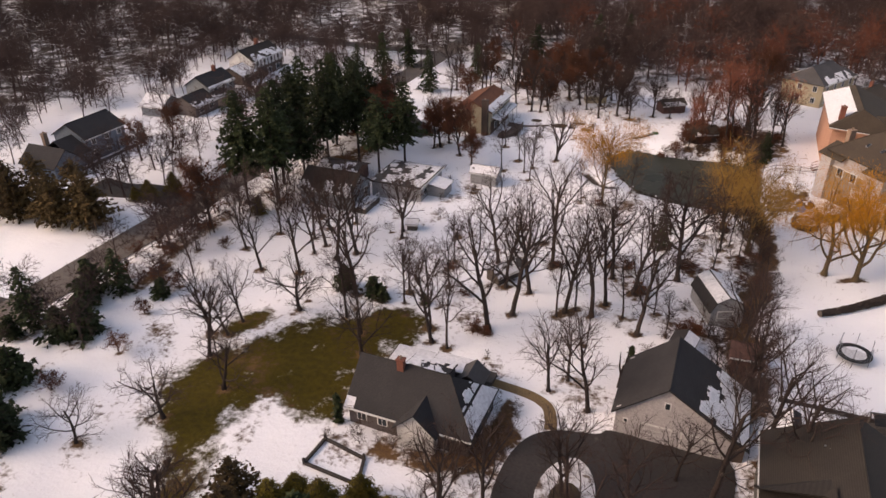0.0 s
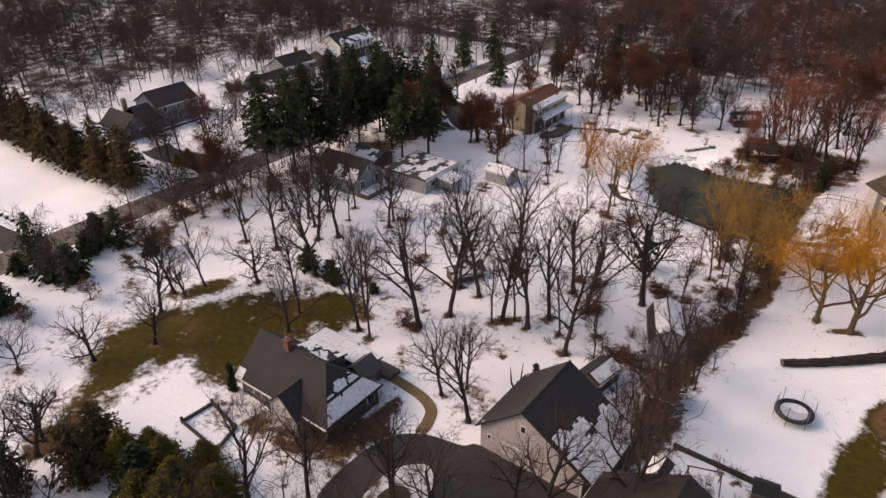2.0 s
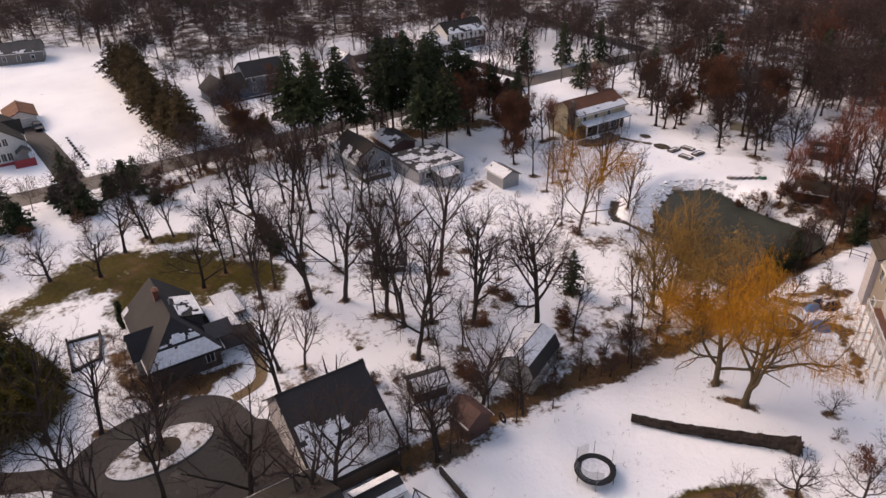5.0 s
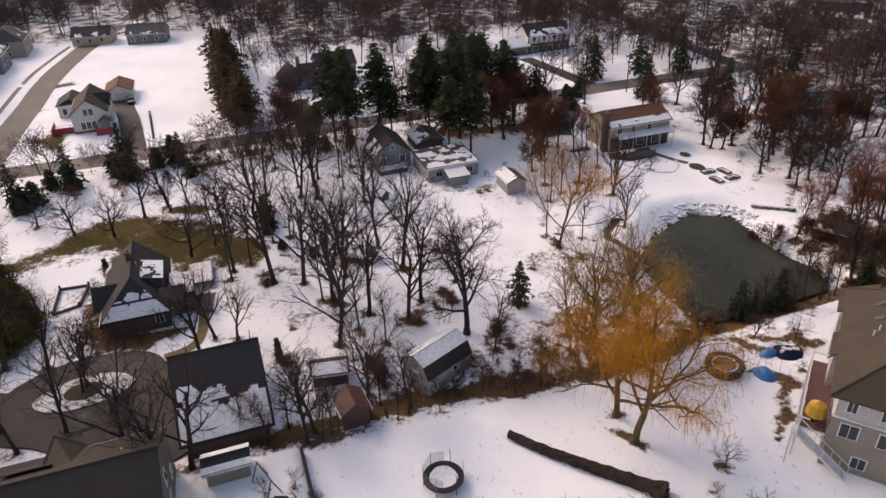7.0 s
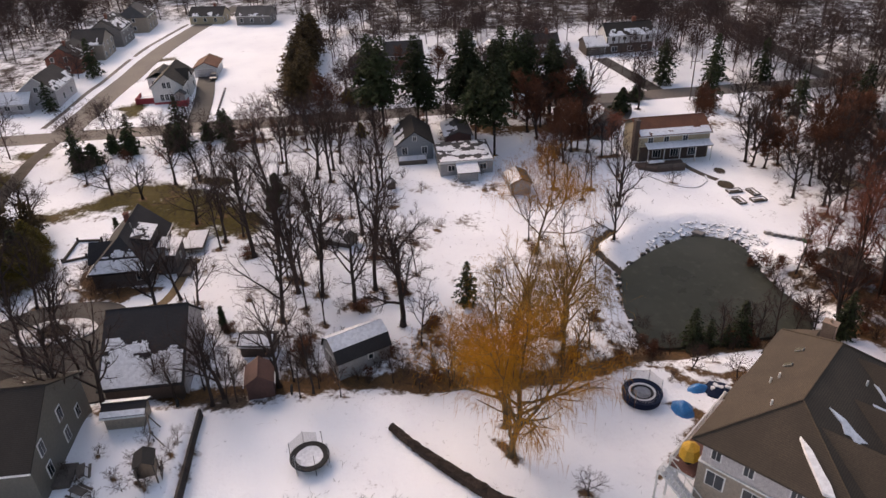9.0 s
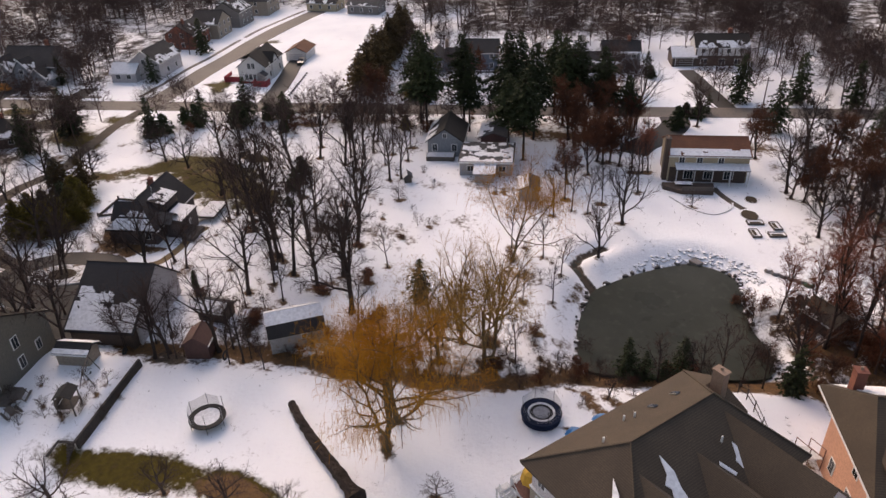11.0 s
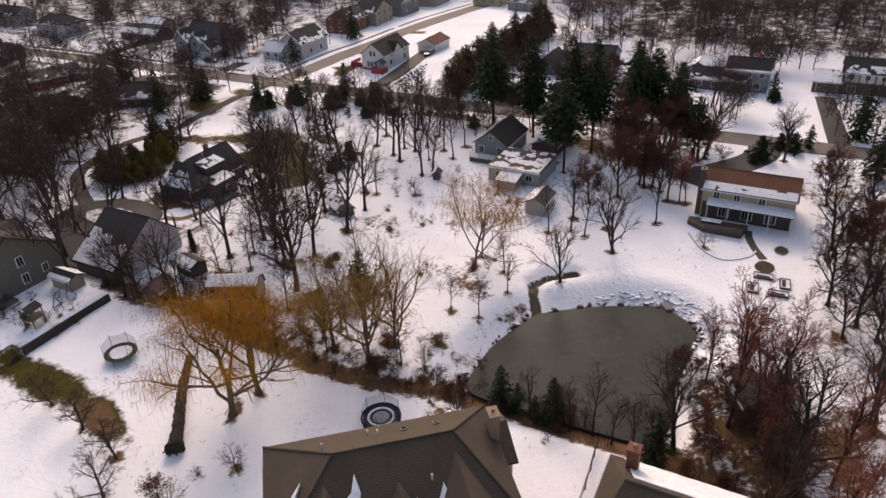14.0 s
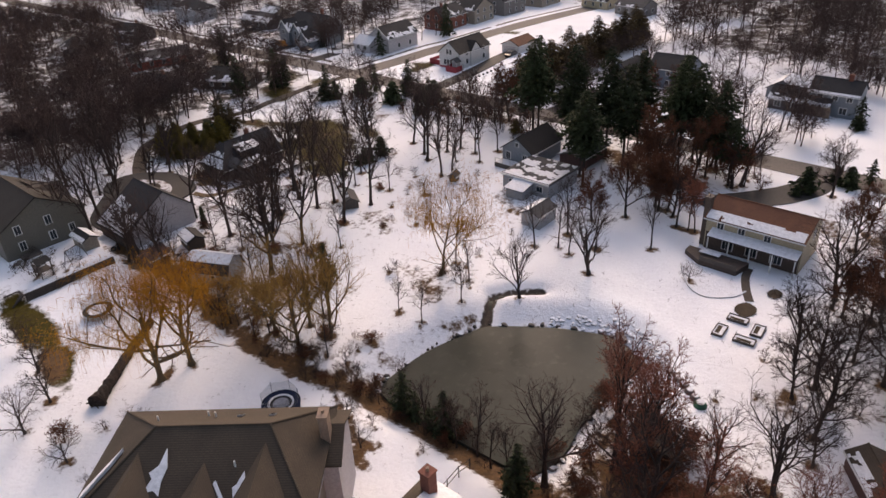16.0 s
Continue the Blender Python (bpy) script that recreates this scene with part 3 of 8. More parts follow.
def window(parent, face, u, z, w, h, L, W, bars=1):
    """A window on a wall: white frame with bars, and a dark pane in it."""
    key = (w, h, bars)
    if key not in WINDOWS:
        t = 0.09
        fr = Mesh().box(-w / 2 - t, w / 2 + t, -0.02, 0.07, -h / 2 - t, h / 2 + t, 0.015)
        pw = w / (bars + 1)
        WINDOWS[key] = (fr.data("window", TRIM), Mesh().box(-pw / 2 + 0.03, pw / 2 - 0.03, 0.071, 0.085, -h / 2, h / 2).data("pane", GLASS))
    fm, pm = WINDOWS[key]
    wob = part("window", fm, None, parent, "white framed window")
    x, y, turn = {"n": (u, W / 2, 0), "s": (u, -W / 2, 180), "e": (L / 2, u, -90), "w": (-L / 2, u, 90)}[face]
    wob.matrix_basis = pose(x, y, z, 0, 0, turn)
    for k in range(bars + 1):
        part("pane", pm, None, wob, "dark glass pane").location[0] = -w / 2 + w * (k + 0.5) / (bars + 1)
    return wob


def door(parent, face, u, w, h, L, W, material, panels=1, z0=0.0, label="panelled door"):
    m = Mesh().box(-w / 2 - 0.12, w / 2 + 0.12, -0.02, 0.06, z0, z0 + h + 0.12)
    d = part("door", m, TRIM, parent, label)
    x, y, turn = {"n": (u, W / 2, 0), "s": (u, -W / 2, 180), "e": (L / 2, u, -90), "w": (-L / 2, u, 90)}[face]
    d.matrix_basis = pose(x, y, 0, 0, 0, turn)
    for k in range(panels):
        a, b = z0 + h * k / panels + 0.03, z0 + h * (k + 1) / panels - 0.03
        part("panel", Mesh().box(-w / 2, w / 2, 0.0, 0.09, a, b, 0.02), material, d)
    return d


def slope_snow(parent, quad, s0, s1, t0, t1, thr, seed, cell=0.3, name="snow", lift=0.07):
    """Patchy snow on a slope whose corners are eave a, eave b, ridge b, ridge a."""
    a, b, c, d = (Vector(p) for p in quad)
    nu, nv = max(3, int((b - a).length * (s1 - s0) / cell)), max(3, int((d - a).length * (t1 - t0) / cell))
    nrm = (b - a).cross(d - a).normalized()
    if nrm.z < 0:
        nrm = -nrm
    rng = random.Random(seed)

    def at(i, j):
        s, t = s0 + (s1 - s0) * i / nu, t0 + (t1 - t0) * j / nv
        return (a.lerp(b, s)).lerp(d.lerp(c, s), t)

    keep = {}
    for i in range(nu):
        for j in range(nv):
            p = at(i + 0.5, j + 0.5)
            v = noise.noise(p * 0.55 + Vector((seed * 3.1, 0, 0))) + 0.6 * noise.noise(p * 1.5 + Vector((0, seed, 0)))
            v += 0.5 * (1 - j / nv)
            keep[i, j] = v > thr
    m = Mesh()
    index = {}

    def vert(i, j, up):
        if (i, j, up) not in index:
            r = random.Random(seed * 7919 + i * 131 + j)
            p = at(i + r.uniform(-0.3, 0.3) * (0 < i < nu), j + r.uniform(-0.3, 0.3) * (0 < j < nv))
            index[i, j, up] = len(m.v)
            m.v.append(tuple(p + nrm * (lift * r.uniform(0.7, 1.2) if up else -0.02)))
        return index[i, j, up]

    for (i, j), k in keep.items():
        if not k:
            continue
        m.f.append((vert(i, j, 1), vert(i + 1, j, 1), vert(i + 1, j + 1, 1), vert(i, j + 1, 1)))
        for di, dj, e in ((-1, 0, ((i, j + 1), (i, j))), (1, 0, ((i + 1, j), (i + 1, j + 1))), (0, -1, ((i, j), (i + 1, j))), (0, 1, ((i + 1, j + 1), (i, j + 1)))):
            if not keep.get((i + di, j + dj)):
                (p, q), (r, s) = e
                m.f.append((vert(p, q, 1), vert(p, q, 0), vert(r, s, 0), vert(r, s, 1)))
    if m.f:
        tagged(part(name, m, SNOW, parent, "patchy white snow on the roof"), kind="stuff")


def roof(parent, L, W, eave, ridge, material, over=0.4, hips=(0, 0), rake=0.3, shift=0.0, thick=0.2, name="roof"):
    """A gable or hip roof with its ridge along x. Returns the slopes s, n and, where hipped, w, e as eave a, eave b, ridge b, ridge a."""
    rise = (ridge - eave) / (W / 2)
    ys, yn, ze = -W / 2 - over, W / 2 + over, eave - rise * over
    yr = shift
    hw, he = hips
    xw = -L / 2 - (over if hw else rake)
    xe = L / 2 + (over if he else rake)
    rw = -L / 2 + hw if hw else xw
    re = L / 2 - he if he else xe
    s = [(xw, ys, ze), (xe, ys, ze), (re, yr, ridge), (rw, yr, ridge)]
    n = [(xe, yn, ze), (xw, yn, ze), (rw, yr, ridge), (re, yr, ridge)]
    m = Mesh().slab(s, thick).slab(n, thick)
    out = {"s": s, "n": n}
    if hw:
        out["w"] = [(xw, yn, ze), (xw, ys, ze), (rw, yr, ridge), (rw, yr, ridge)]
        m.slab(out["w"][:3], thick)
    if he:
        out["e"] = [(xe, ys, ze), (xe, yn, ze), (re, yr, ridge), (re, yr, ridge)]
        m.slab(out["e"][:3], thick)
    part(name, m, material, parent)
    part("ridge_cap", Mesh().tube([(rw, yr, ridge + 0.01), (re, yr, ridge + 0.01)], [0.09, 0.09], 5), material, parent)
    part("gutter", Mesh().box(xw, xe, ys - 0.1, ys, ze - 0.24, ze - 0.06), TRIM, parent, "white gutter")
    part("gutter", Mesh().box(xw, xe, yn, yn + 0.1, ze - 0.24, ze - 0.06), TRIM, parent, "white gutter")
    return out


def walls(parent, L, W, eave, ridge, material, base=-0.6, hips=(0, 0), shift=0.0, name="wall"):
    m = Mesh()
    m.box(-L / 2, L / 2, -W / 2, W / 2, base, eave)
    for x, hip, sx in ((-L / 2, hips[0], 1), (L / 2, hips[1], -1)):
        if not hip:
            y0, y1 = -W / 2, W / 2
            m.add([(x, y0, eave), (x, y1, eave), (x, shift, ridge - 0.12), (x + sx * 0.2, y0, eave), (x + sx * 0.2, y1, eave), (x + sx * 0.2, shift, ridge - 0.12)],
                  [(0, 1, 2), (5, 4, 3), (0, 3, 4, 1), (1, 4, 5, 2), (2, 5, 3, 0)])
    return part(name, m, material, parent)


def chimney(parent, x, y, z0, z1, w, d, material):
    m = Mesh().box(x - w / 2, x + w / 2, y - d / 2, y + d / 2, z0, z1).box(x - w / 2 - 0.08, x + w / 2 + 0.08, y - d / 2 - 0.08, y + d / 2 + 0.08, z1, z1 + 0.14)
    c = part("chimney", m, material, parent, "brick chimney")
    part("flue", Mesh().tube([(x, y, z1 + 0.1), (x, y, z1 + 0.45)], [0.14, 0.14], 8), BRICK_TAN, c)


def simple_house(name, label, x, y, yaw, L, W, eave, ridge, wall, top, wins=(), hips=(0, 0), stack=None, snow=(), z=0.0, category="house", group="", over=0.4):
    """A house with one ridge. snow: rows of slope, s0, s1, t0, t1, threshold."""
    h = thing(name, x, y, z, yaw, label, category, group)
    walls(h, L, W, eave, ridge, wall, hips=hips)
    sl = roof(h, L, W, eave, ridge, top, hips=hips, over=over)
    for w in wins:
        window(h, *w, L, W)
    if stack:
        chimney(h, *stack, BRICK)
    for k, (face, s0, s1, t0, t1, thr) in enumerate(snow):
        slope_snow(h, sl[face], s0, s1, t0, t1, thr, int(abs(x) + abs(y)) + k, 0.4)
    return h


# the dark-roofed house beside the driveway loop
def dark_house():
    cx, cy = -21.9, 51.0
    h = thing("house", cx, cy, 0, 0, "grey house with charcoal roof and patchy snow", "house")
    L, W, eave, ridge = 13.4, 7.6, 2.9, 6.35
    walls(h, L, W, eave, ridge, SIDING_DIM, hips=(0, 3.4))
    sl = roof(h, L, W, eave, ridge, ROOF_DARK, hips=(0, 3.4), over=0.45)
    slope_snow(h, sl["e"], 0.03, 0.97, 0.42, 0.62, 0.12, 5, 0.26)
    slope_snow(h, sl["e"], 0.02, 0.98, 0.02, 0.36, -0.25, 6, 0.26)
    slope_snow(h, sl["s"], 0.0, 0.08, 0.0, 0.2, -0.1, 8, 0.26)
    chimney(h, -2.1, -0.35, 5.2, 7.1, 0.75, 0.6, BRICK)
    # gabled front bay
    part("bay", Mesh().box(-0.6, 3.4, -4.9, -3.0, -0.6, 2.7).add([(-0.6, -4.9, 2.7), (3.4, -4.9, 2.7), (1.4, -4.9, 4.5), (-0.6, -2.0, 2.7), (3.4, -2.0, 2.7), (1.4, -2.0, 4.5)],
         [(0, 1, 2), (0, 2, 5, 3), (1, 4, 5, 2)]), SIDING_WHITE, h, "white gabled front bay")
    part("bay_roof", Mesh().slab([(-1.0, -5.2, 2.4), (1.4, -5.2, 4.7), (1.4, -1.2, 4.7), (-1.0, -1.2, 2.4)], 0.15).slab([(1.4, -5.2, 4.7), (3.8, -5.2, 2.4), (3.8, -1.2, 2.4), (1.4, -1.2, 4.7)], 0.15), ROOF_DARK, h)
    # shed dormer with a flat snowy roof
    part("dormer", Mesh().box(-2.2, 2.4, 1.3, 3.5, 3.4, 4.9), SIDING_DIM, h, "shed dormer")
    part("dormer_roof", Mesh().slab([(-2.4, 0.9, 5.5), (2.6, 0.9, 5.5), (2.6, 3.8, 4.8), (-2.4, 3.8, 4.8)][::-1], 0.15), ROOF_DARK, h)
    slope_snow(h, [(2.5, 3.7, 4.82), (-2.3, 3.7, 4.82), (-2.3, 1.0, 5.48), (2.5, 1.0, 5.48)], 0, 1, 0, 1, 0.0, 11, 0.3)
    # east and north additions
    part("wing", Mesh().box(-0.9, 4.3, 4.2, 7.1, -0.6, 2.9), SIDING_DIM, h, "grey flat-roofed addition")
    part("wing_roof", Mesh().slab([(-1.1, 4.1, 3.35), (4.5, 4.1, 3.35), (4.5, 7.3, 3.0), (-1.1, 7.3, 3.0)][::-1], 0.16), ROOF_GREY, h)
    slope_snow(h, [(4.4, 7.2, 3.02), (-1.0, 7.2, 3.02), (-1.0, 4.2, 3.36), (4.4, 4.2, 3.36)], 0, 1, 0, 1, -0.9, 12, 0.3)
    part("deck", Mesh().box(-7.4, -1.4, 6.4, 9.6, 0.5, 0.75), WOOD_GREY, h, "low wooden deck")
    slope_snow(h, [(-1.6, 9.5, 0.76), (-7.2, 9.5, 0.76), (-7.2, 6.5, 0.76), (-1.6, 6.5, 0.76)], 0, 1, 0, 1, -0.35, 13, 0.3)
    part("porch", Mesh().box(1.2, 5.4, 7.1, 9.0, -0.4, 0.55), WOOD_GREY, h, "small wooden porch")
    part("rear_gable_roof", Mesh().slab([(2.4, 3.0, 3.0), (4.0, 3.0, 4.3), (4.0, 6.0, 4.3), (2.4, 6.0, 3.0)], 0.14).slab([(4.0, 3.0, 4.3), (5.6, 3.0, 3.0), (5.6, 6.0, 3.0), (4.0, 6.0, 4.3)], 0.14), ROOF_GREY, h)
    window(h, "e", 2.6, 1.5, 0.9, 1.1, L, W)
    for u in (-5.2, -2.8):
        window(h, "s", u, 1.5, 1.0, 1.2, L, W)
    window(h, "w", 0.0, 4.2, 0.9, 1.1, L, W)
    window(h, "n", 1.6, 1.6, 0.5, 0.8, L, 14.2, 0)
    part("vent", Mesh().tube([(-0.2, 0.6, 5.6), (-0.2, 0.6, 6.5)], [0.09, 0.09], 7), STEEL, h)
    part("vent", Mesh().tube([(1.0, 1.2, 5.2), (1.0, 1.2, 6.1)], [0.09, 0.09], 7), STEEL, h)


dark_house()


def garage():
    h = thing("garage", 2.95, 60.2, 0, 90, "pale two-car garage with a long charcoal roof half under snow", "garage")
    L, W = 8.6, 11.3
    x = 5.65
    m = Mesh()
    # local y runs west: west wall at +, east wall at -
    m.prism([(-L / 2, -x), (L / 2, -x), (L / 2, x - 0.2), (-L / 2, x - 0.2)], -0.6, 2.6)
    for xx, s in ((-L / 2, 1), (L / 2, -1)):
        prof = [(-x, 2.6), (x - 0.2, 2.6), (x - 0.2, 3.5), (0.75, 7.35)]
        m.add([(xx, a, b) for a, b in prof] + [(xx + s * 0.2, a, b) for a, b in prof], [(0, 1, 2, 3), (7, 6, 5, 4), (0, 4, 5, 1), (1, 5, 6, 2), (2, 6, 7, 3), (3, 7, 4, 0)])
    part("wall", m, SIDING_LILAC, h)
    r = L / 2 + 0.35
    east = [(-r, -7.35, 2.35), (r, -7.35, 2.35), (r, 0.75, 7.5), (-r, 0.75, 7.5)]
    west = [(r, x + 0.25, 3.1), (-r, x + 0.25, 3.1), (-r, 0.75, 7.5), (r, 0.75, 7.5)]
    part("roof", Mesh().slab(east, 0.2).slab(west, 0.2), ROOF_DARK, h)
    part("ridge_cap", Mesh().tube([(-r, 0.75, 7.52), (r, 0.75, 7.52)], [0.09, 0.09], 5), ROOF_DARK, h)
    slope_snow(h, east, 0.03, 0.97, 0.02, 0.42, -0.45, 21, 0.3)
    slope_snow(h, east, 0.05, 0.95, 0.42, 0.66, 0.50, 22, 0.26)
    part("lean_to", Mesh().box(-L / 2 + 0.3, L / 2 - 0.3, -7.0, -5.6, -0.6, 2.25), SIDING_BROWN, h, "dark lean-to under the eave")
    for u in (-2.6, 1.4):
        door(h, "w", u, 2.9, 2.3, L, 0, SIDING_LILAC, 4, label="pale sectional garage door")
    window(h, "w", -0.75 + 1.4, 5.2, 0.5, 0.7, L, W, 0)
    window(h, "w", 4.4, 2.2, 0.35, 0.35, L, W, 0)
    part("corner_board", Mesh().box(-L / 2 - 0.05, -L / 2 + 0.1, -x - 0.04, -x + 0.14, -0.5, 2.6), TRIM, h)


garage()


def barn():
    h = thing("barn", 5.75, 83.6, 0, 115, "grey gambrel barn with snow on its upper roof", "barn")
    L, W = 6.6, 4.2
    prof = [(-2.1, -0.6), (2.1, -0.6), (2.1, 2.0), (1.45, 3.25), (0, 3.95), (-1.45, 3.25), (-2.1, 2.0)]
    n = len(prof)
    m = Mesh().add([(-L / 2, a, b) for a, b in prof] + [(L / 2, a, b) for a, b in prof],
                   [tuple(range(n)), tuple(range(2 * n - 1, n - 1, -1))] + [((i + 1) % n, i, n + i, n + (i + 1) % n) for i in range(n)])
    part("wall", m, SIDING_GREY, h)
    r = L / 2 + 0.2
    outer = [(-2.3, 1.85), (-1.6, 3.3), (0, 4.08), (1.6, 3.3), (2.3, 1.85)]
    rm, quads = Mesh(), []
    for (a, za), (b, zb) in zip(outer, outer[1:]):
        q = [(-r, a, za), (r, a, za), (r, b, zb), (-r, b, zb)]
        quads.append(q)
        rm.slab(q, 0.12)
    part("roof", rm, ROOF_DARK, h)
    slope_snow(h, quads[1], 0, 1, 0, 1, -0.95, 31, 0.3)
    slope_snow(h, [quads[2][1], quads[2][0], quads[2][3], quads[2][2]][::-1], 0, 1, 0.0, 0.9, -0.7, 32, 0.3)
    door(h, "w", 0.3, 1.8, 1.9, L, W, SIDING_GREY, 2, label="double barn door")
    window(h, "s", 0.8, 1.2, 0.6, 0.6, L, W, 0)


barn()
simple_house("garden_shed", "small grey shed with snow on half its dark roof", 14.0, 59.8, 1.0, 3.9, 2.3, 2.1, 2.7, SIDING_BEIGE, ROOF_DARK, z=1.0, category="shed",
             snow=[("s", 0, 1, 0, 0.42, -0.9), ("n", 0, 1, 0, 1, -0.9)], over=0.2, wins=[]).rotation_euler[2] = radians(90)
simple_house("tool_shed", "weathered dark red shed under the trees", 9.5, 72.8, 5, 3.0, 2.9, 2.1, 3.1, BARN_RED, BARN_RED, category="shed", over=0.2)
simple_house("wood_shed", "low brown shed with snow on its roof", 2.6, 71.9, 80, 3.8, 2.6, 1.9, 2.5, SIDING_BROWN, ROOF_DARK, category="shed", over=0.25, snow=[("s", 0.05, 0.95, 0.05, 0.95, -0.6)])
simple_house("play_house", "low grey hut with a dark roof beneath bare trees", -22.5, 81.3, 59, 4.6, 2.6, 1.5, 2.3, WOOD_GREY, ROOF_GREY, category="hut", over=0.25, snow=[("s", 0, 1, 0, 1, 0.1)])
simple_house("hen_house", "tiny grey wooden hut in the snow", -41.0, 90.0, 15, 1.6, 1.3, 1.3, 1.8, WOOD_GREY, ROOF_GREY, category="hut", over=0.2, snow=[("s", 0, 1, 0, 1, -0.4)])


# the house whose roof fills the near corner of the terrace
def corner_house():
    h = thing("house", 17.6, 47.4, 0, 90, "grey-green two-storey house with a brown shingle roof", "house")
    L, W, eave, ridge = 15.0, 13.0, 6.0, 9.8
    walls(h, L, W, eave, ridge, SIDING_OLIVE)
    sl = roof(h, L, W, eave, ridge, ROOF_UMBER, over=0.5)
    for u in (-3.8, 0.8):
        for z in (1.9, 4.6):
            window(h, "e", u, z + 0.9, 0.9, 1.4, L, W)
    window(h, "e", 3.9, 3.0, 0.8, 1.2, L, W)
    part("cross_gable_roof", Mesh().slab([(-4.5, 2.0, 9.0), (-0.5, 2.0, 9.0), (-0.5, 2.0, 9.0), (-4.5, 7.6, 5.0)], 0.1).slab([(1.0, 7.4, 5.4), (-1.5, 7.4, 7.6), (-1.5, 1.5, 8.9), (1.0, 1.5, 8.8)], 0.15), ROOF_UMBER, h)
    slope_snow(h, sl["s"], 0.1, 0.35, 0.0, 0.1, -0.3, 41, 0.3)
    part("vent", Mesh().tube([(4.6, 2.4, 7.6), (4.6, 2.4, 8.5)], [0.09, 0.09], 7), STEEL, h)
    part("vent", Mesh().tube([(4.2, 2.0, 7.8), (4.2, 2.0, 8.6)], [0.09, 0.09], 7), STEEL, h)
    part("bulkhead", Mesh().box(L / 2, L / 2 + 1.6, -4.8, -2.0, 0.6, 1.5), WOOD_GREY, h, "low wooden landing")


corner_house()


# the large brown-roofed house with the deck. local x runs from the deck corner towards the pond end, local y away from the deck
def big_house():
    yaw = math.degrees(math.atan2(0.765, -0.643))
    ox, oy = 32.2, 112.4
    h = thing("house", ox, oy, 0, yaw, "large two-storey house with brown hip roof, deck and tan chimney", "house")
    flip = -1  # local y is mirrored, so that it runs away from the deck

    def P(u, v, z):
        return (u, flip * v, z)

    L, D, eave, ridge = 19.0, 12.6, 8.9, 12.6
    body = Mesh()
    body.box(0.4, L - 0.4, -D + 0.5, -0.4, -0.8, eave)
    part("wall", body, SIDING_LILAC, h)
    part("ground_floor", Mesh().box(0.3, L - 0.3, -D + 0.4, -0.3, -0.8, 6.2), SIDING_BEIGE, h, "beige lower storeys")
    part("belt", Mesh().box(0.24, L - 0.24, -D + 0.34, -0.24, 6.2, 6.36), TRIM, h)
    # hip roof, the ridge nearer the deck side
    v0, v1, vr = -0.4, D, 5.6
    u0, u1, ua, ub = -0.3, L + 0.4, 5.6, 15.2
    ze = eave
    sw = [P(u1, v0, ze), P(u0, v0, ze), P(ua, vr, ridge), P(ub, vr, ridge)]
    ne = [P(u0, v1, ze), P(u1, v1, ze), P(ub, vr, ridge), P(ua, vr, ridge)]
    se = [P(u0, v0, ze), P(u0, v1, ze), P(ua, vr, ridge)]
    nw = [P(u1, v1, ze), P(u1, v0, ze), P(ub, vr, ridge)]
    rm = Mesh()
    for q in (sw, ne, se, nw):
        rm.slab(q, 0.22)
    part("roof", rm, ROOF_BROWN, h)
    for a, b in (((u0, v0), (ua, vr)), ((u0, v1), (ua, vr)), ((u1, v0), (ub, vr)), ((u1, v1), (ub, vr))):
        part("hip_cap", Mesh().tube([P(*a, ze + 0.02), P(*b, ridge + 0.02)], [0.1, 0.1], 5), ROOF_BROWN, h)
    part("ridge_cap", Mesh().tube([P(ua, vr, ridge + 0.02), P(ub, vr, ridge + 0.02)], [0.1, 0.1], 5), ROOF_BROWN, h)
    # cross gables over the far front, with snow caught in the valleys
    for u, w, top, reach in ((4.6, 2.7, 11.6, 16.2), (10.2, 2.4, 11.2, 14.6), (15.0, 2.9, 11.9, 16.8)):
        g = Mesh()
        g.slab([P(u - w - 0.3, 8.2, ze - 0.2), P(u - w - 0.3, reach, ze - 0.2), P(u, reach, top), P(u, 7.0, top)], 0.18)
        g.slab([P(u + w + 0.3, reach, ze - 0.2), P(u + w + 0.3, 8.2, ze - 0.2), P(u, 7.0, top), P(u, reach, top)], 0.18)
        part("gable_roof", g, ROOF_BROWN, h)
        gw = Mesh().box(u - w, u + w, -reach + 0.4, -D + 0.6, -0.8, ze - 0.1)
        gw.add([P(u - w, reach - 0.4, ze - 0.1), P(u + w, reach - 0.4, ze - 0.1), P(u, reach - 0.4, top - 0.25), P(u - w, reach - 0.6, ze - 0.1), P(u + w, reach - 0.6, ze - 0.1), P(u, reach - 0.6, top - 0.25)],
               [(2, 1, 0), (3, 4, 5), (0, 1, 4, 3), (1, 2, 5, 4), (2, 0, 3, 5)])
        part("gable_wall", gw, SIDING_LILAC, h)
        w2 = part("window", Mesh().box(-0.55, 0.55, -0.04, 0.06, -0.75, 0.75).box(-0.64, 0.64, -0.02, 0.04, -0.84, 0.84), TRIM, h, "white framed window")
        w2.matrix_basis = pose(u, -reach + 0.38, 6.9, 0, 0, 180)
        part("pane", Mesh().box(-0.45, 0.45, 0.07, 0.09, -0.65, 0.65), GLASS, w2)
    # snow lying in the valleys, thickest at its foot
    for ring in (((2.9, 6.6), (2.2, 7.3), (0.9, 8.8), (0.2, 9.6), (0.3, 10.4), (0.9, 9.8), (1.3, 9.2), (2.4, 7.7)), ((7.0, 7.3), (6.6, 8.5), (5.9, 9.0), (6.2, 9.4), (5.7, 10.3), (6.5, 10.2), (7.0, 10.6), (7.0, 9.6), (7.3, 8.6)),
                 ((13.6, 9.0), (13.1, 9.9), (12.8, 10.1), (13.0, 11.0), (13.5, 10.6), (14.1, 10.9), (13.9, 9.9)), ((11.4, 9.6), (11.2, 9.8), (11.9, 10.9), (12.2, 10.8))):
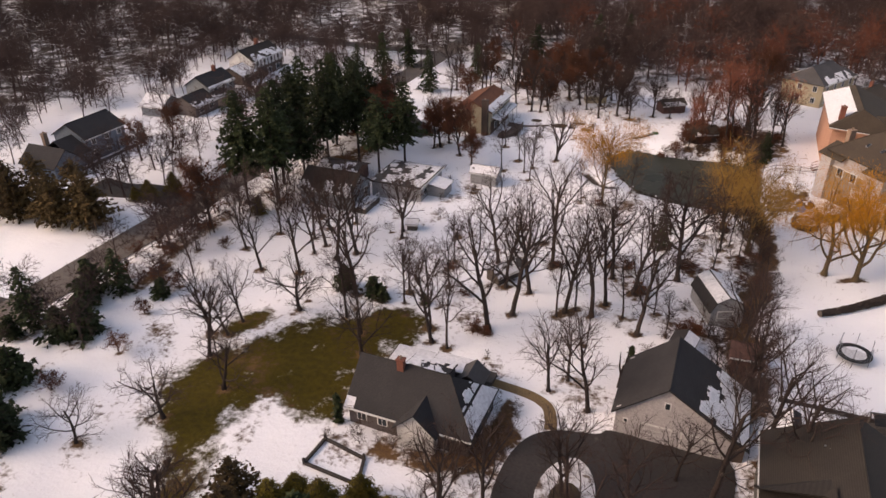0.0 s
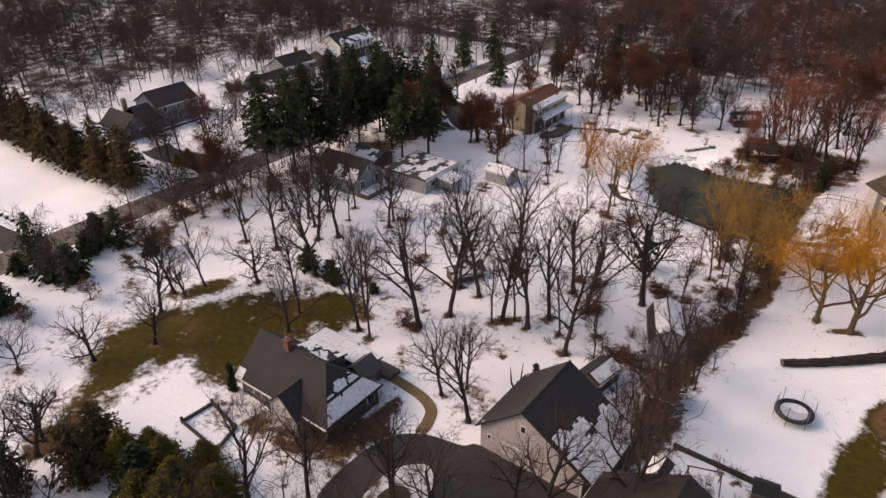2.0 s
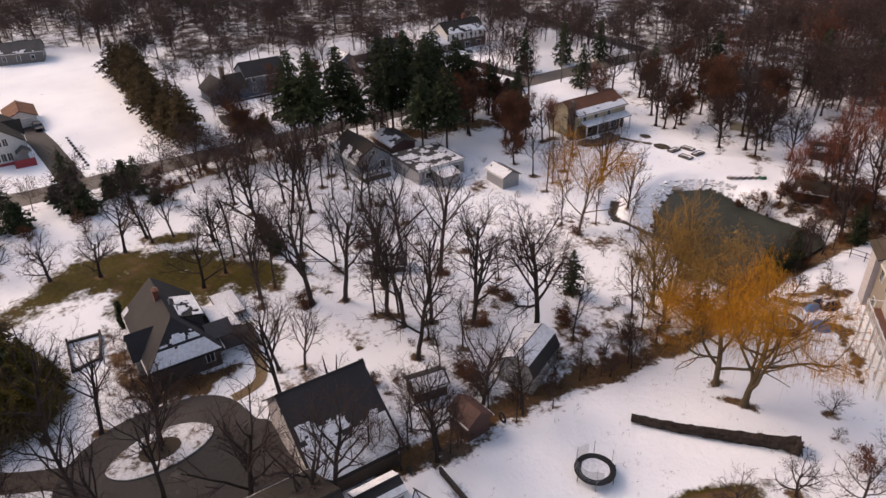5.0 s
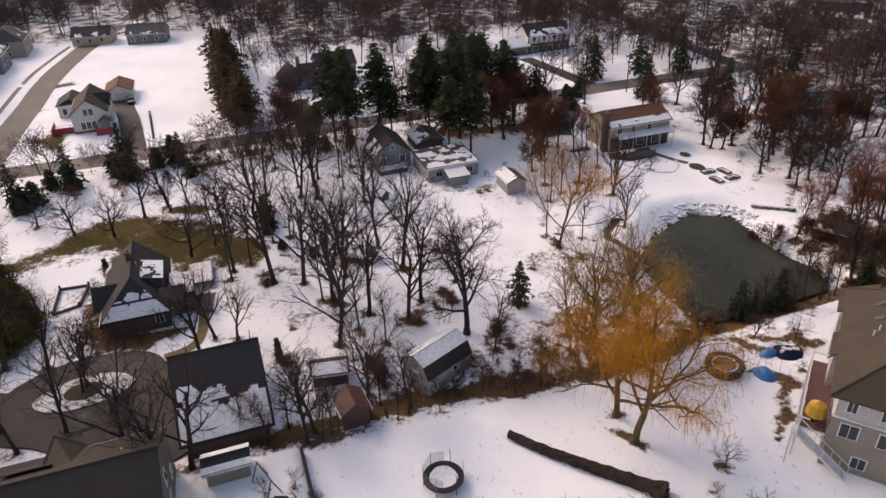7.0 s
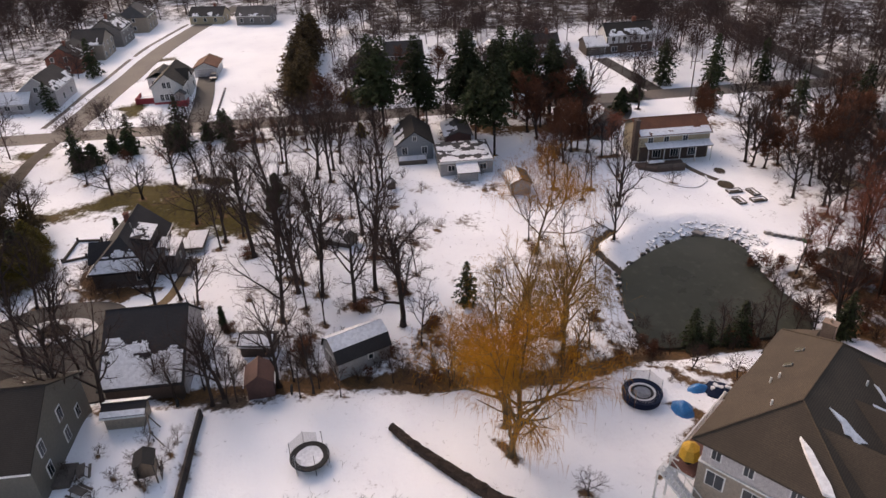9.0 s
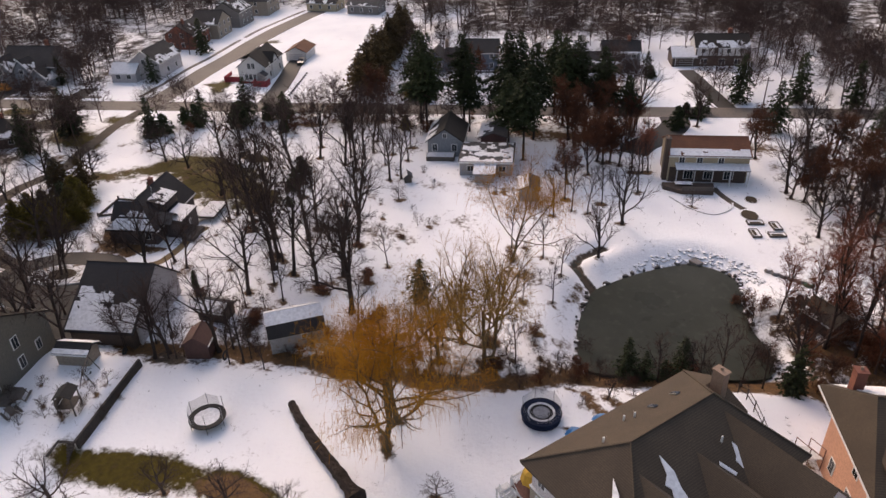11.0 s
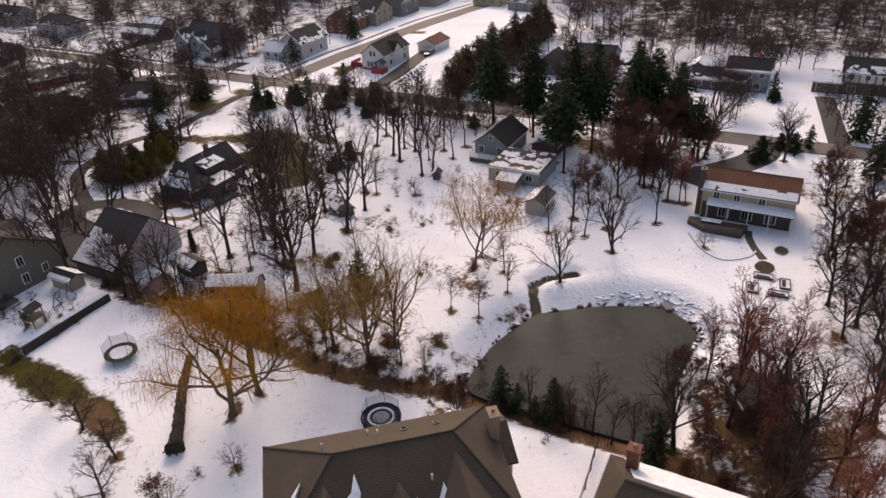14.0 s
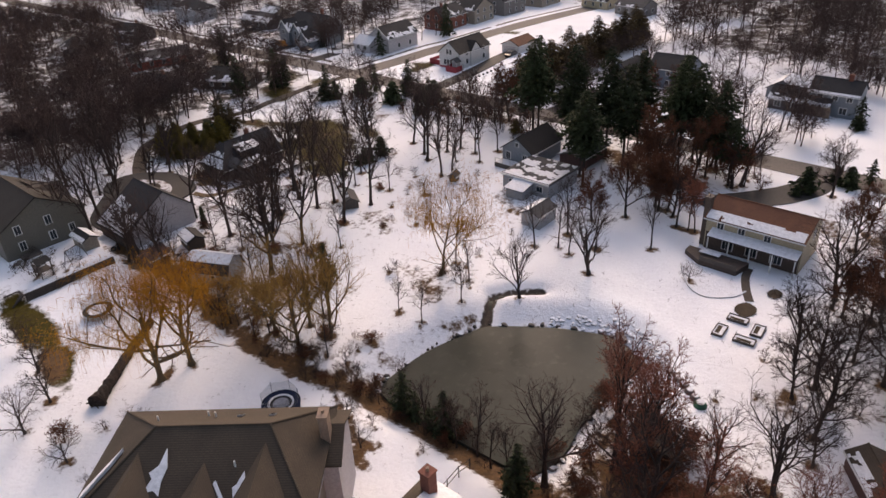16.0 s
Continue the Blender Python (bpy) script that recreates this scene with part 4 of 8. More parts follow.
        top = [Vector(P(u, v, min(ridge - (v - vr) * 4 / 7, ze + (u + 0.3) / 5.9 * 4) + 0.24)) for u, v in ring]
        low = [p - Vector((0, 0, 0.35)) for p in top]
        n = len(ring)
        part("valley_snow", Mesh().add(top + low, [tuple(range(n))] + [(i, i + n, (i + 1) % n + n, (i + 1) % n) for i in range(n)]), SNOW, h, "ragged snow caught in a roof valley")
    # lower gabled end towards the pond
    g = Mesh()
    g.slab([P(15.6, -0.9, 8.0), P(20.6, -0.9, 8.0), P(20.6, 2.6, 9.6), P(15.6, 2.6, 9.6)], 0.18)
    g.slab([P(20.6, 6.0, 8.0), P(15.6, 6.0, 8.0), P(15.6, 2.6, 9.6), P(20.6, 2.6, 9.6)], 0.18)
    part("end_roof", g, ROOF_BROWN, h)
    part("end_wall", Mesh().box(18.0, 20.2, -5.6, 0.4, -0.8, 8.0), SIDING_LILAC, h)
    g = Mesh().slab([P(7.0, -0.9, 7.9), P(11.4, -0.9, 7.9), P(10.2, 2.2, 10.3), P(8.2, 2.2, 10.3)][::-1], 0.18)
    part("bay_roof", g, ROOF_BROWN, h)
    part("bay", Mesh().box(7.4, 11.0, -0.3, 0.55, -0.8, 7.9), SIDING_LILAC, h, "projecting bay above the deck")
    # chimney by the pond end
    chimney(h, 19.1, -3.6, 0.0, 11.7, 0.8, 1.2, BRICK_TAN)
    # skylights in the deck slope
    for u in (11.6, 14.4):
        a = part("skylight", Mesh().box(-0.25, 0.25, -0.42, 0.42, 0.0, 0.12, 0.02), STEEL, h, "pale skylight")
        a.matrix_basis = pose(u, -2.6, ze + (ridge - ze) * 3.0 / 6.0 + 0.02, -33.7, 0, 0)
        part("pane", Mesh().box(-0.2, 0.2, -0.37, 0.37, 0.121, 0.13), GLASS, a)
    for u, v in ((8.6, 2.2), (9.4, 2.6), (12.8, 8.6), (4.8, 3.6)):
        z = ze + (ridge - ze) * (v + 0.4) / 6.0 if v < 5.6 else ze + (ridge - ze) * (D - v) / 7.0
        part("vent", Mesh().tube([P(u, v, z - 0.2), P(u, v, z + 0.55)], [0.09, 0.09], 7), TRIM, h)
    # windows in the end wall that faces away from the pond
    for v, z in ((1.6, 7.7), (4.3, 7.7), (8.0, 7.7)):
        a = window(h, "w", 0, z, 0.8, 1.1, 0, 0)
        a.matrix_basis = pose(0.4, -v, z, 0, 0, 90)
    for v in (1.9, 5.0, 8.4):
        a = window(h, "w", 0, 5.0, 1.5, 1.5, 0, 0, 1)
        a.matrix_basis = pose(0.3, -v, 5.0, 0, 0, 90)
    for v in (3.4, 7.4):
        a = window(h, "w", 0, 1.7, 1.2, 1.2, 0, 0, 1)
        a.matrix_basis = pose(0.3, -v, 1.7, 0, 0, 90)
    for u in (2.2, 5.2, 13.5, 16.2):
        for z in (1.6, 5.6):
            a = window(h, "n", 0, z, 1.1, 1.4, 0, 0)
            a.matrix_basis = pose(u, -0.28, z, 0, 0, 0)


big_house()


def deck():
    yaw = math.degrees(math.atan2(0.765, -0.643))
    h = thing("deck", 32.2, 112.4, 0, yaw, "raised red-brown deck with white railings and stairs", "deck")
    x0, x1, y0, y1, z = 0.2, 11.2, -0.2, 2.1, 4.1
    boards = Mesh()
    n = 16
    for k in range(n):
        a = y0 + (y1 - y0) * k / n
        boards.box(x0, x1, a + 0.008, a + (y1 - y0) / n - 0.008, z - 0.05, z)
    part("decking", boards, DECK, h, "red-brown deck boards")
    part("joist", Mesh().box(x0, x1, y0, y1, z - 0.3, z - 0.06), TRIM, h)
    rail = Mesh().box(x0, x1, y1 - 0.07, y1 + 0.05, z + 0.98, z + 1.06).box(x0 - 0.05, x0 + 0.07, y0 + 1.5, y1, z + 0.98, z + 1.06).box(x1 - 0.07, x1 + 0.05, y0, y1, z + 0.98, z + 1.06)
    rail.box(x0, x1, y1 - 0.04, y1 + 0.02, z + 0.12, z + 0.18)
    part("rail", rail, TRIM, h, "white hand rail")
    bal = Mesh()
    for k in range(int((x1 - x0) / 0.22)):
        bx = x0 + 0.22 * k
        bal.box(bx - 0.02, bx + 0.02, y1 - 0.03, y1 + 0.01, z, z + 1.0)
    tagged(part("balusters", bal, TRIM, h, "white balusters"), kind="stuff")
    for k in range(6):
        bx = x0 + 0.1 + (x1 - x0 - 0.2) * k / 5
        part("post", Mesh().box(bx - 0.09, bx + 0.09, y1 - 0.12, y1 + 0.06, -0.4, z + 1.15), TRIM, h)
    for k in range(16):
        part("tread", Mesh().box(x0 - 1.25, x0 - 0.1, y1 - 0.31 * (k + 1), y1 - 0.31 * k + 0.02, z - 0.24 * (k + 1) - 0.05, z - 0.24 * (k + 1)), TRIM, h, "white stair tread")
    part("stair_landing", Mesh().box(x0 - 1.3, x0, y1 - 0.05, y1 + 0.5, z - 0.1, z), TRIM, h)
    for xx in (x0 - 1.3, x0 - 0.08):
        part("stair_rail", Mesh().slab([(xx, y1, z + 0.95), (xx + 0.07, y1, z + 0.95), (xx + 0.07, y1 - 4.96, z - 2.9), (xx, y1 - 4.96, z - 2.9)], 0.1), TRIM, h)
        part("stringer", Mesh().slab([(xx, y1, z - 0.05), (xx + 0.07, y1, z - 0.05), (xx + 0.07, y1 - 4.96, z - 3.89), (xx, y1 - 4.96, z - 3.89)], 0.26), TRIM, h)
        for k in range(7):
            t = k / 6
            part("stair_post", Mesh().box(xx, xx + 0.06, y1 - 4.96 * t - 0.03, y1 - 4.96 * t + 0.03, z - 3.84 * t - 0.1, z - 3.84 * t + 0.94), TRIM, h)
    part("leg", Mesh().box(x0 - 1.3, x0 - 1.14, y1 + 0.3, y1 + 0.46, -0.4, z), TRIM, h)
    # parasol, half open, standing on the deck
    u = thing("parasol", 0, 0, 0, 0, "yellow canvas parasol standing on the deck", "parasol")
    u.matrix_basis = h.matrix_basis @ pose(1.5, 0.95, z)
    part("pole", Mesh().tube([(0, 0, 0), (0, 0, 2.35)], [0.03, 0.03], 8), WOOD_GREY, u)
    part("base", Mesh().tube([(0, 0, 0), (0, 0, 0.12)], [0.26, 0.22], 12), BLACK, u)
    cm = Mesh()
    ring = []
    for k in range(16):
        a = 2 * math.pi * k / 16
        r = 0.95 if k % 2 == 0 else 0.88
        ring.append((r * math.cos(a), r * math.sin(a), 0.9 + (0.05 if k % 2 else 0)))
    mid = [(0.8 * x, 0.8 * y, 1.95) for x, y, _ in ring]
    cm.add([(0, 0, 2.4)] + mid + ring + [(x, y, zz - 0.05) for x, y, zz in ring], [(0, 1 + k, 1 + (k + 1) % 16) for k in range(16)]
           + [(1 + k, 17 + k, 17 + (k + 1) % 16, 1 + (k + 1) % 16) for k in range(16)] + [(17 + k, 33 + k, 33 + (k + 1) % 16, 17 + (k + 1) % 16) for k in range(16)])
    part("canopy", cm, YELLOW, u)


deck()


def peach_house():
    h = thing("house", 27.0, 149.0, 0, 0, "peach stucco house with brown hip roof and brick chimney", "house")
    x0, x1, y0, y1, ridge, zw, ze = -6.6, 6.2, -9.5, 13.0, 12.1, 9.0, 8.0
    xr, ya, yb = -1.6, y0 + 1.6, y1 - 4.0
    part("wall", Mesh().box(x0 + 0.8, x1 - 0.5, y0 + 0.9, y1 - 0.5, -0.6, 7.9), SIDING_PEACH, h)
    rm = Mesh()
    y0 -= 0.6
    rm.slab([(x1, y0, ze), (x1, y1, ze), (xr, yb, ridge), (xr, ya, ridge)], 0.2)
    west = [(x0, y1, zw), (x0, y0, zw), (xr, ya, ridge), (xr, yb, ridge)]
    rm.slab(west, 0.2)
    rm.slab([(x0, y0, zw), (x1, y0, ze), (xr, ya, ridge)], 0.2)
    rm.slab([(x1, y1, ze), (x0, y1, zw), (xr, yb, ridge)], 0.2)
    part("roof", rm, ROOF_BROWN, h)
    part("ridge_cap", Mesh().tube([(xr, ya, ridge), (xr, yb, ridge)], [0.1, 0.1], 5), ROOF_BROWN, h)
    part("gutter", Mesh().tube([(x0, y0 - 0.04, zw - 0.2), (x1, y0 - 0.04, ze - 0.2)], [0.08, 0.08], 5), TRIM, h, "white gutter")
    part("soffit", Mesh().slab([(x0, y0, zw - 0.35), (x1, y0, ze - 0.35), (x1, y0 + 1.0, ze - 0.35), (x0, y0 + 1.0, zw - 0.35)], 0.08), SIDING_PEACH, h)
    slope_snow(h, west, 0.02, 0.95, 0.0, 0.82, -0.8, 51, 0.4)
    y0 += 0.6
    chimney(h, -4.8, y0 + 1.5, 7.0, 12.2, 0.9, 0.9, BRICK)
    # dormer in the slope that faces the drive, snow caught on both sides
    g = Mesh()
    g.slab([(2.4, -9.0 + 0.2, 9.6), (5.4, -9.0 + 0.2, 9.6), (5.4, -7.3, 11.0), (0.6, -7.3, 11.0)], 0.15)
    g.slab([(5.4, -5.8, 9.6), (2.4, -5.8, 9.6), (0.6, -7.3, 11.0), (5.4, -7.3, 11.0)], 0.15)
    part("dormer_roof", g, ROOF_BROWN, h)
    part("dormer", Mesh().box(3.0, 5.0, -8.4, -6.2, 8.0, 9.7).add([(5.0, -8.4, 9.6), (5.0, -6.2, 9.6), (5.0, -7.3, 10.8), (4.8, -8.4, 9.6), (4.8, -6.2, 9.6), (4.8, -7.3, 10.8)], [(0, 1, 2), (3, 5, 4), (1, 4, 5, 2), (2, 5, 3, 0)]), SIDING_PEACH, h)
    for y, d in ((-8.9, -0.5), (-5.7, 0.5)):
        part("valley_snow", Mesh().slab([(1.2, -7.3 + d * 1.2, 10.65), (2.6, y, 9.55), (3.4, y + d, 9.1), (3.2, y, 9.35)][::1 if d > 0 else -1], 0.2), SNOW, h, "snow caught beside the dormer")
    for x, z in ((-3.2, 2.2), (0.4, 5.6), (3.4, 5.6), (0.4, 2.2)):
        a = window(h, "s", 0, z, 0.9, 1.4, 0, 0)
        a.matrix_basis = pose(x, y0 + 0.9, z, 0, 0, 180)
    # stair beside the wall
    for k in range(9):
        part("step", Mesh().box(-7.6 + 0.34 * k, -7.3 + 0.34 * k, y0 - 0.5, y0 + 0.7, 0.1 + 0.18 * k, 0.16 + 0.18 * k), TRIM, h, "white stair tread")
    for y in (y0 - 0.56, y0 + 0.76):
        part("stringer", Mesh().slab([(-7.8, y - 0.04, 0.1), (-7.8, y + 0.04, 0.1), (-4.6, y + 0.04, 1.75), (-4.6, y - 0.04, 1.75)], 0.28), DECK, h)
        part("stair_rail", Mesh().tube([(-7.7, y, -0.2), (-7.7, y, 1.2), (-4.6, y, 2.8), (-4.6, y, 0.1)], [0.05] * 4, 5), DECK, h)


peach_house()


def tan_house():
    yaw = 90.0
    c, s = math.cos(radians(yaw)), math.sin(radians(yaw))
    mx, my = -43.8, 142.8
    W, L, eave, ridge = 8.0, 13.4, 5.2, 7.0
    h = thing("house", mx - s * W / 2 * 1.0, my + c * W / 2, 0, yaw, "tan two-storey house with rust roof and snowy porch roof", "house")
    walls(h, L, W, eave, ridge, SIDING_TAN)
    sl = roof(h, L, W, eave, ridge, ROOF_RED, over=0.5)
    slope_snow(h, sl["s"], 0.02, 0.98, 0.02, 0.36, -0.25, 61, 0.3)
    part("porch_roof", Mesh().slab([(-L / 2 + 1.0, -W / 2 - 2.0, 3.0), (L / 2, -W / 2 - 2.0, 3.0), (L / 2, -W / 2, 3.5), (-L / 2 + 1.0, -W / 2, 3.5)], 0.14), ROOF_GREY, h)
    slope_snow(h, [(-L / 2 + 1.0, -W / 2 - 2.0, 3.0), (L / 2, -W / 2 - 2.0, 3.0), (L / 2, -W / 2, 3.5), (-L / 2 + 1.0, -W / 2, 3.5)], 0, 1, 0.0, 1, -0.9, 62, 0.3)
    part("lower_wall", Mesh().box(-L / 2 + 0.2, L / 2 - 0.2, -W / 2 - 0.06, -W / 2 + 0.2, -0.5, 2.7), SIDING_BROWN, h, "brown lower wall")
    for k in range(5):
        px = -L / 2 + 1.2 + (L - 1.4) * k / 4
        part("porch_post", Mesh().box(px - 0.08, px + 0.08, -W / 2 - 1.9, -W / 2 - 1.76, -0.4, 2.9), TRIM, h)
    for u in (-4.6, -1.6, 2.0):
        window(h, "s", u, 4.1, 0.9, 1.1, L, W)
    for u in (-3.2, 0.2, 3.6):
        a = window(h, "s", u, 1.3, 1.5, 1.4, L, W, 2)
        a.location[1] -= 0.06
    window(h, "e", 1.0, 4.0, 0.9, 1.1, L, W)
    chimney(h, -L / 2 - 0.4, -2.9, -0.4, 7.6, 0.8, 1.3, SIDING_BROWN)
    part("deck", Mesh().prism([(-L / 2 - 1.2, -W / 2 - 3.6), (-L / 2 + 1.6, -W / 2 - 5.4), (0.2, -W / 2 - 5.4), (0.8, -W / 2 - 2.1), (-L / 2 - 1.2, -W / 2 - 2.1)], -0.4, 0.7), SIDING_BROWN, h, "low dark terrace with a stone edge")
    slope_snow(h, [(-L / 2 + 0.8, -W / 2 - 3.6, 1.0), (-3.0, -W / 2 - 3.6, 1.0), (-3.0, -W / 2 - 2.4, 1.0), (-L / 2 + 0.8, -W / 2 - 2.4, 1.0)], 0, 1, 0, 1, -0.9, 63, 0.3)
    part("deck_rail", Mesh().box(-L / 2 + 1.6, 0.2, -W / 2 - 5.4, -W / 2 - 5.3, 0.7, 1.4), WOOD_GREY, h)


tan_house()


def white_house():
    h = thing("house", -106.2, 39.3, 0, 0, "white farmhouse with steep grey roof and red porches", "house")
    L, W, eave, ridge = 13.5, 7.4, 4.6, 7.4
    walls(h, L, W, eave, ridge, SIDING_WHITE)
    roof(h, L, W, eave, ridge, ROOF_UMBER, over=0.35)
    for u in (-1.6, -0.5, 0.6):
        window(h, "e", u, 1.7, 0.9, 1.5, L, W)
    for u in (-0.6, 0.5):
        window(h, "e", u, 4.6, 0.85, 1.4, L, W)
    for u in (-4, -0.5, 3.5):
        window(h, "n", u, 1.8, 0.9, 1.3, L, W)
        window(h, "n", u, 4.0, 0.9, 1.0, L, W)
    part("side_gable", Mesh().box(-2, 2, W / 2 - 0.2, W / 2 + 0.3, -0.5, 4.6).add([(-2, W / 2 + 0.3, 4.6), (2, W / 2 + 0.3, 4.6), (0, W / 2 + 0.3, 6.6), (-2, 0.5, 4.6), (2, 0.5, 4.6), (0, 0.5, 6.6)],
         [(2, 1, 0), (3, 5, 2, 0), (1, 2, 5, 4)]), SIDING_WHITE, h, "white side gable")
    part("side_gable_roof", Mesh().slab([(-2.4, W / 2 + 0.6, 4.35), (0, W / 2 + 0.6, 6.8), (0, 0.2, 6.8), (-2.4, 0.2, 4.35)][::-1], 0.14).slab([(0, W / 2 + 0.6, 6.8), (2.4, W / 2 + 0.6, 4.35), (2.4, 0.2, 4.35), (0, 0.2, 6.8)][::-1], 0.14), ROOF_UMBER, h)
    part("wing", Mesh().box(-14, -6.5, -8.2, -2.4, -0.5, 3.0), SIDING_WHITE, h, "white rear wing")
    part("wing_roof", Mesh().slab([(-14.3, -8.6, 2.9), (-6.2, -8.6, 2.9), (-6.2, -5.3, 4.6), (-14.3, -5.3, 4.6)], 0.15).slab([(-6.2, -2.0, 2.9), (-14.3, -2.0, 2.9), (-14.3, -5.3, 4.6), (-6.2, -5.3, 4.6)], 0.15), ROOF_DARK, h)
    part("wing_window", Mesh().box(-6.49, -6.4, -7.2, -6.4, 0.9, 2.2).box(-6.49, -6.4, -5.2, -4.0, 0.3, 2.3), GLASS, h)
    part("skirting", Mesh().box(L / 2, L / 2 + 0.08, -W / 2, W / 2, -0.4, 0.55), RED_WOOD, h, "red skirting board")
    for nm, x0, x1, y0, y1 in (("porch", 6.8, 9.6, 0.9, 4.6), ("side_porch", 0.5, 5.8, -8.4, -3.75)):
        p = part(nm, Mesh().box(x0, x1, y0, y1, -0.4, 0.6), RED_WOOD, h, "red wooden porch")
        part("railing", Mesh().box(x0, x1, y0, y0 + 0.08, 0.6, 1.5).box(x1 - 0.08, x1, y0, y1, 0.6, 1.5).box(x0, x1, y1 - 0.08, y1, 0.6, 1.5), RED_WOOD, p)
    slope_snow(h, [(0.8, -8.1, 0.62), (5.5, -8.1, 0.62), (5.5, -4, 0.62), (0.8, -4, 0.62)], 0, 1, 0, 1, -0.3, 71, 0.3)
    part("porch_roof", Mesh().slab([(6.7, 1.6, 2.6), (9.0, 1.6, 2.6), (9.0, 3.0, 3.6), (6.7, 3.0, 3.6)], 0.1).slab([(9.0, 4.4, 2.6), (6.7, 4.4, 2.6), (6.7, 3.0, 3.6), (9.0, 3.0, 3.6)], 0.1), ROOF_GREY, h)
    for y in (1.8, 4.2):
        part("porch_post", Mesh().box(8.75, 8.9, y - 0.07, y + 0.07, 0.6, 2.6), TRIM, h)


white_house()
g = simple_house("garage", "white garage with a rust-red roof", -126.3, 44.0, 0, 9.0, 6.0, 2.6, 4.0, SIDING_WHITE, ROOF_RED, category="garage")
door(g, "e", 0, 4.4, 2.1, 9.0, 6.0, SIDING_LILAC, 4, label="white sectional garage door")


def slate_house():
    h = thing("house", -117.0, 97.5, 0, 90, "slate blue house with dark roofs and white framed windows", "house")
    L, W, eave, ridge = 10.0, 8.4, 5.0, 7.4
    walls(h, L, W, eave, ridge, SIDING_BLUE)
    roof(h, L, W, eave, ridge, ROOF_DARK)
    for u in (-3.2, 0.2, 3.4):
        window(h, "s", u, 3.9, 0.9, 1.2, L, W)
        window(h, "s", u, 1.4, 0.9, 1.3, L, W)
    part("link", Mesh().box(-9.0, -5.0, -4.6, 3.0, -0.5, 2.8), SIDING_BLUE, h, "slate blue low link")
    part("link_roof", Mesh().slab([(-9.4, -5.2, 2.7), (-5.0, -5.2, 2.7), (-5.0, -0.8, 5.4), (-9.4, -0.8, 5.4)], 0.16).slab([(-5.0, 3.4, 2.7), (-9.4, 3.4, 2.7), (-9.4, -0.8, 5.4), (-5.0, -0.8, 5.4)], 0.16), ROOF_DARK, h)
    part("wing", Mesh().box(-14.6, -8.6, -6.0, 2.6, -0.5, 2.8).add([(-14.6, -6.0, 2.8), (-8.6, -6.0, 2.8), (-11.6, -6.0, 5.2), (-14.6, 2.6, 2.8), (-8.6, 2.6, 2.8), (-11.6, 2.6, 5.2)], [(0, 1, 2), (5, 4, 3), (3, 0, 2, 5), (2, 1, 4, 5)]), SIDING_BLUE, h, "gabled slate blue wing")
    part("wing_roof", Mesh().slab([(-15.0, -6.4, 2.5), (-11.6, -6.4, 5.35), (-11.6, 3.0, 5.35), (-15.0, 3.0, 2.5)][::-1], 0.15).slab([(-11.6, -6.4, 5.35), (-8.2, -6.4, 2.5), (-8.2, 3.0, 2.5), (-11.6, 3.0, 5.35)][::-1], 0.15), ROOF_DARK, h)
    for x in (-12.9, -10.3):
        a = window(h, "s", 0, 1.5, 0.9, 1.3, 0, 0)
        a.matrix_basis = pose(x, -6.0, 1.5, 0, 0, 180)
    chimney(h, -9.2, 1.4, 2.6, 6.6, 0.9, 0.7, BRICK_TAN)
    part("front_walk", Mesh().box(-8.4, 4.6, -6.4, -5.4, -0.2, 0.16), ROOF_GREY, h, "dark garden wall before the house")


slate_house()


# the low blue-grey house with its sheds at the end of the lawn
def low_house():
    h = thing("house", -48.4, 104.0, 0, 0, "low blue-grey house with a nearly flat snow-dusted roof", "house")
    L, W = 9.4, 9.6
    part("wall", Mesh().box(-L / 2, L / 2, -W / 2, W / 2, -0.6, 2.7), SIDING_GREY, h)
    part("roof", Mesh().box(-L / 2 - 0.3, L / 2 + 0.3, -W / 2 - 0.3, W / 2 + 0.3, 2.7, 2.95), ROOF_GREY, h)
    slope_snow(h, [(L / 2, -W / 2, 2.95), (L / 2, W / 2, 2.95), (-L / 2, W / 2, 2.95), (-L / 2, -W / 2, 2.95)], 0, 1, 0, 1, 0.2, 81, 0.35)
    part("fascia", Mesh().box(L / 2 + 0.3, L / 2 + 0.38, -W / 2 - 0.3, W / 2 + 0.3, 2.66, 2.98), TRIM, h)
    window(h, "e", -2.8, 1.6, 1.2, 1.0, L, W)
    window(h, "e", 3.0, 1.6, 1.2, 1.0, L, W)
    part("lean_to", Mesh().box(L / 2, L / 2 + 3.2, -1.8, 1.6, -0.6, 2.0), SIDING_GREY, h, "small white-roofed lean-to")
    part("lean_to_roof", Mesh().slab([(L / 2 + 3.5, -2.1, 2.0), (L / 2 + 3.5, 1.9, 2.0), (L / 2, 1.9, 2.6), (L / 2, -2.1, 2.6)], 0.12), ROOF_GREY, h)
    slope_snow(h, [(L / 2 + 3.5, -2.1, 2.0), (L / 2 + 3.5, 1.9, 2.0), (L / 2, 1.9, 2.6), (L / 2, -2.1, 2.6)], 0, 1, 0, 1, -0.9, 82, 0.3)


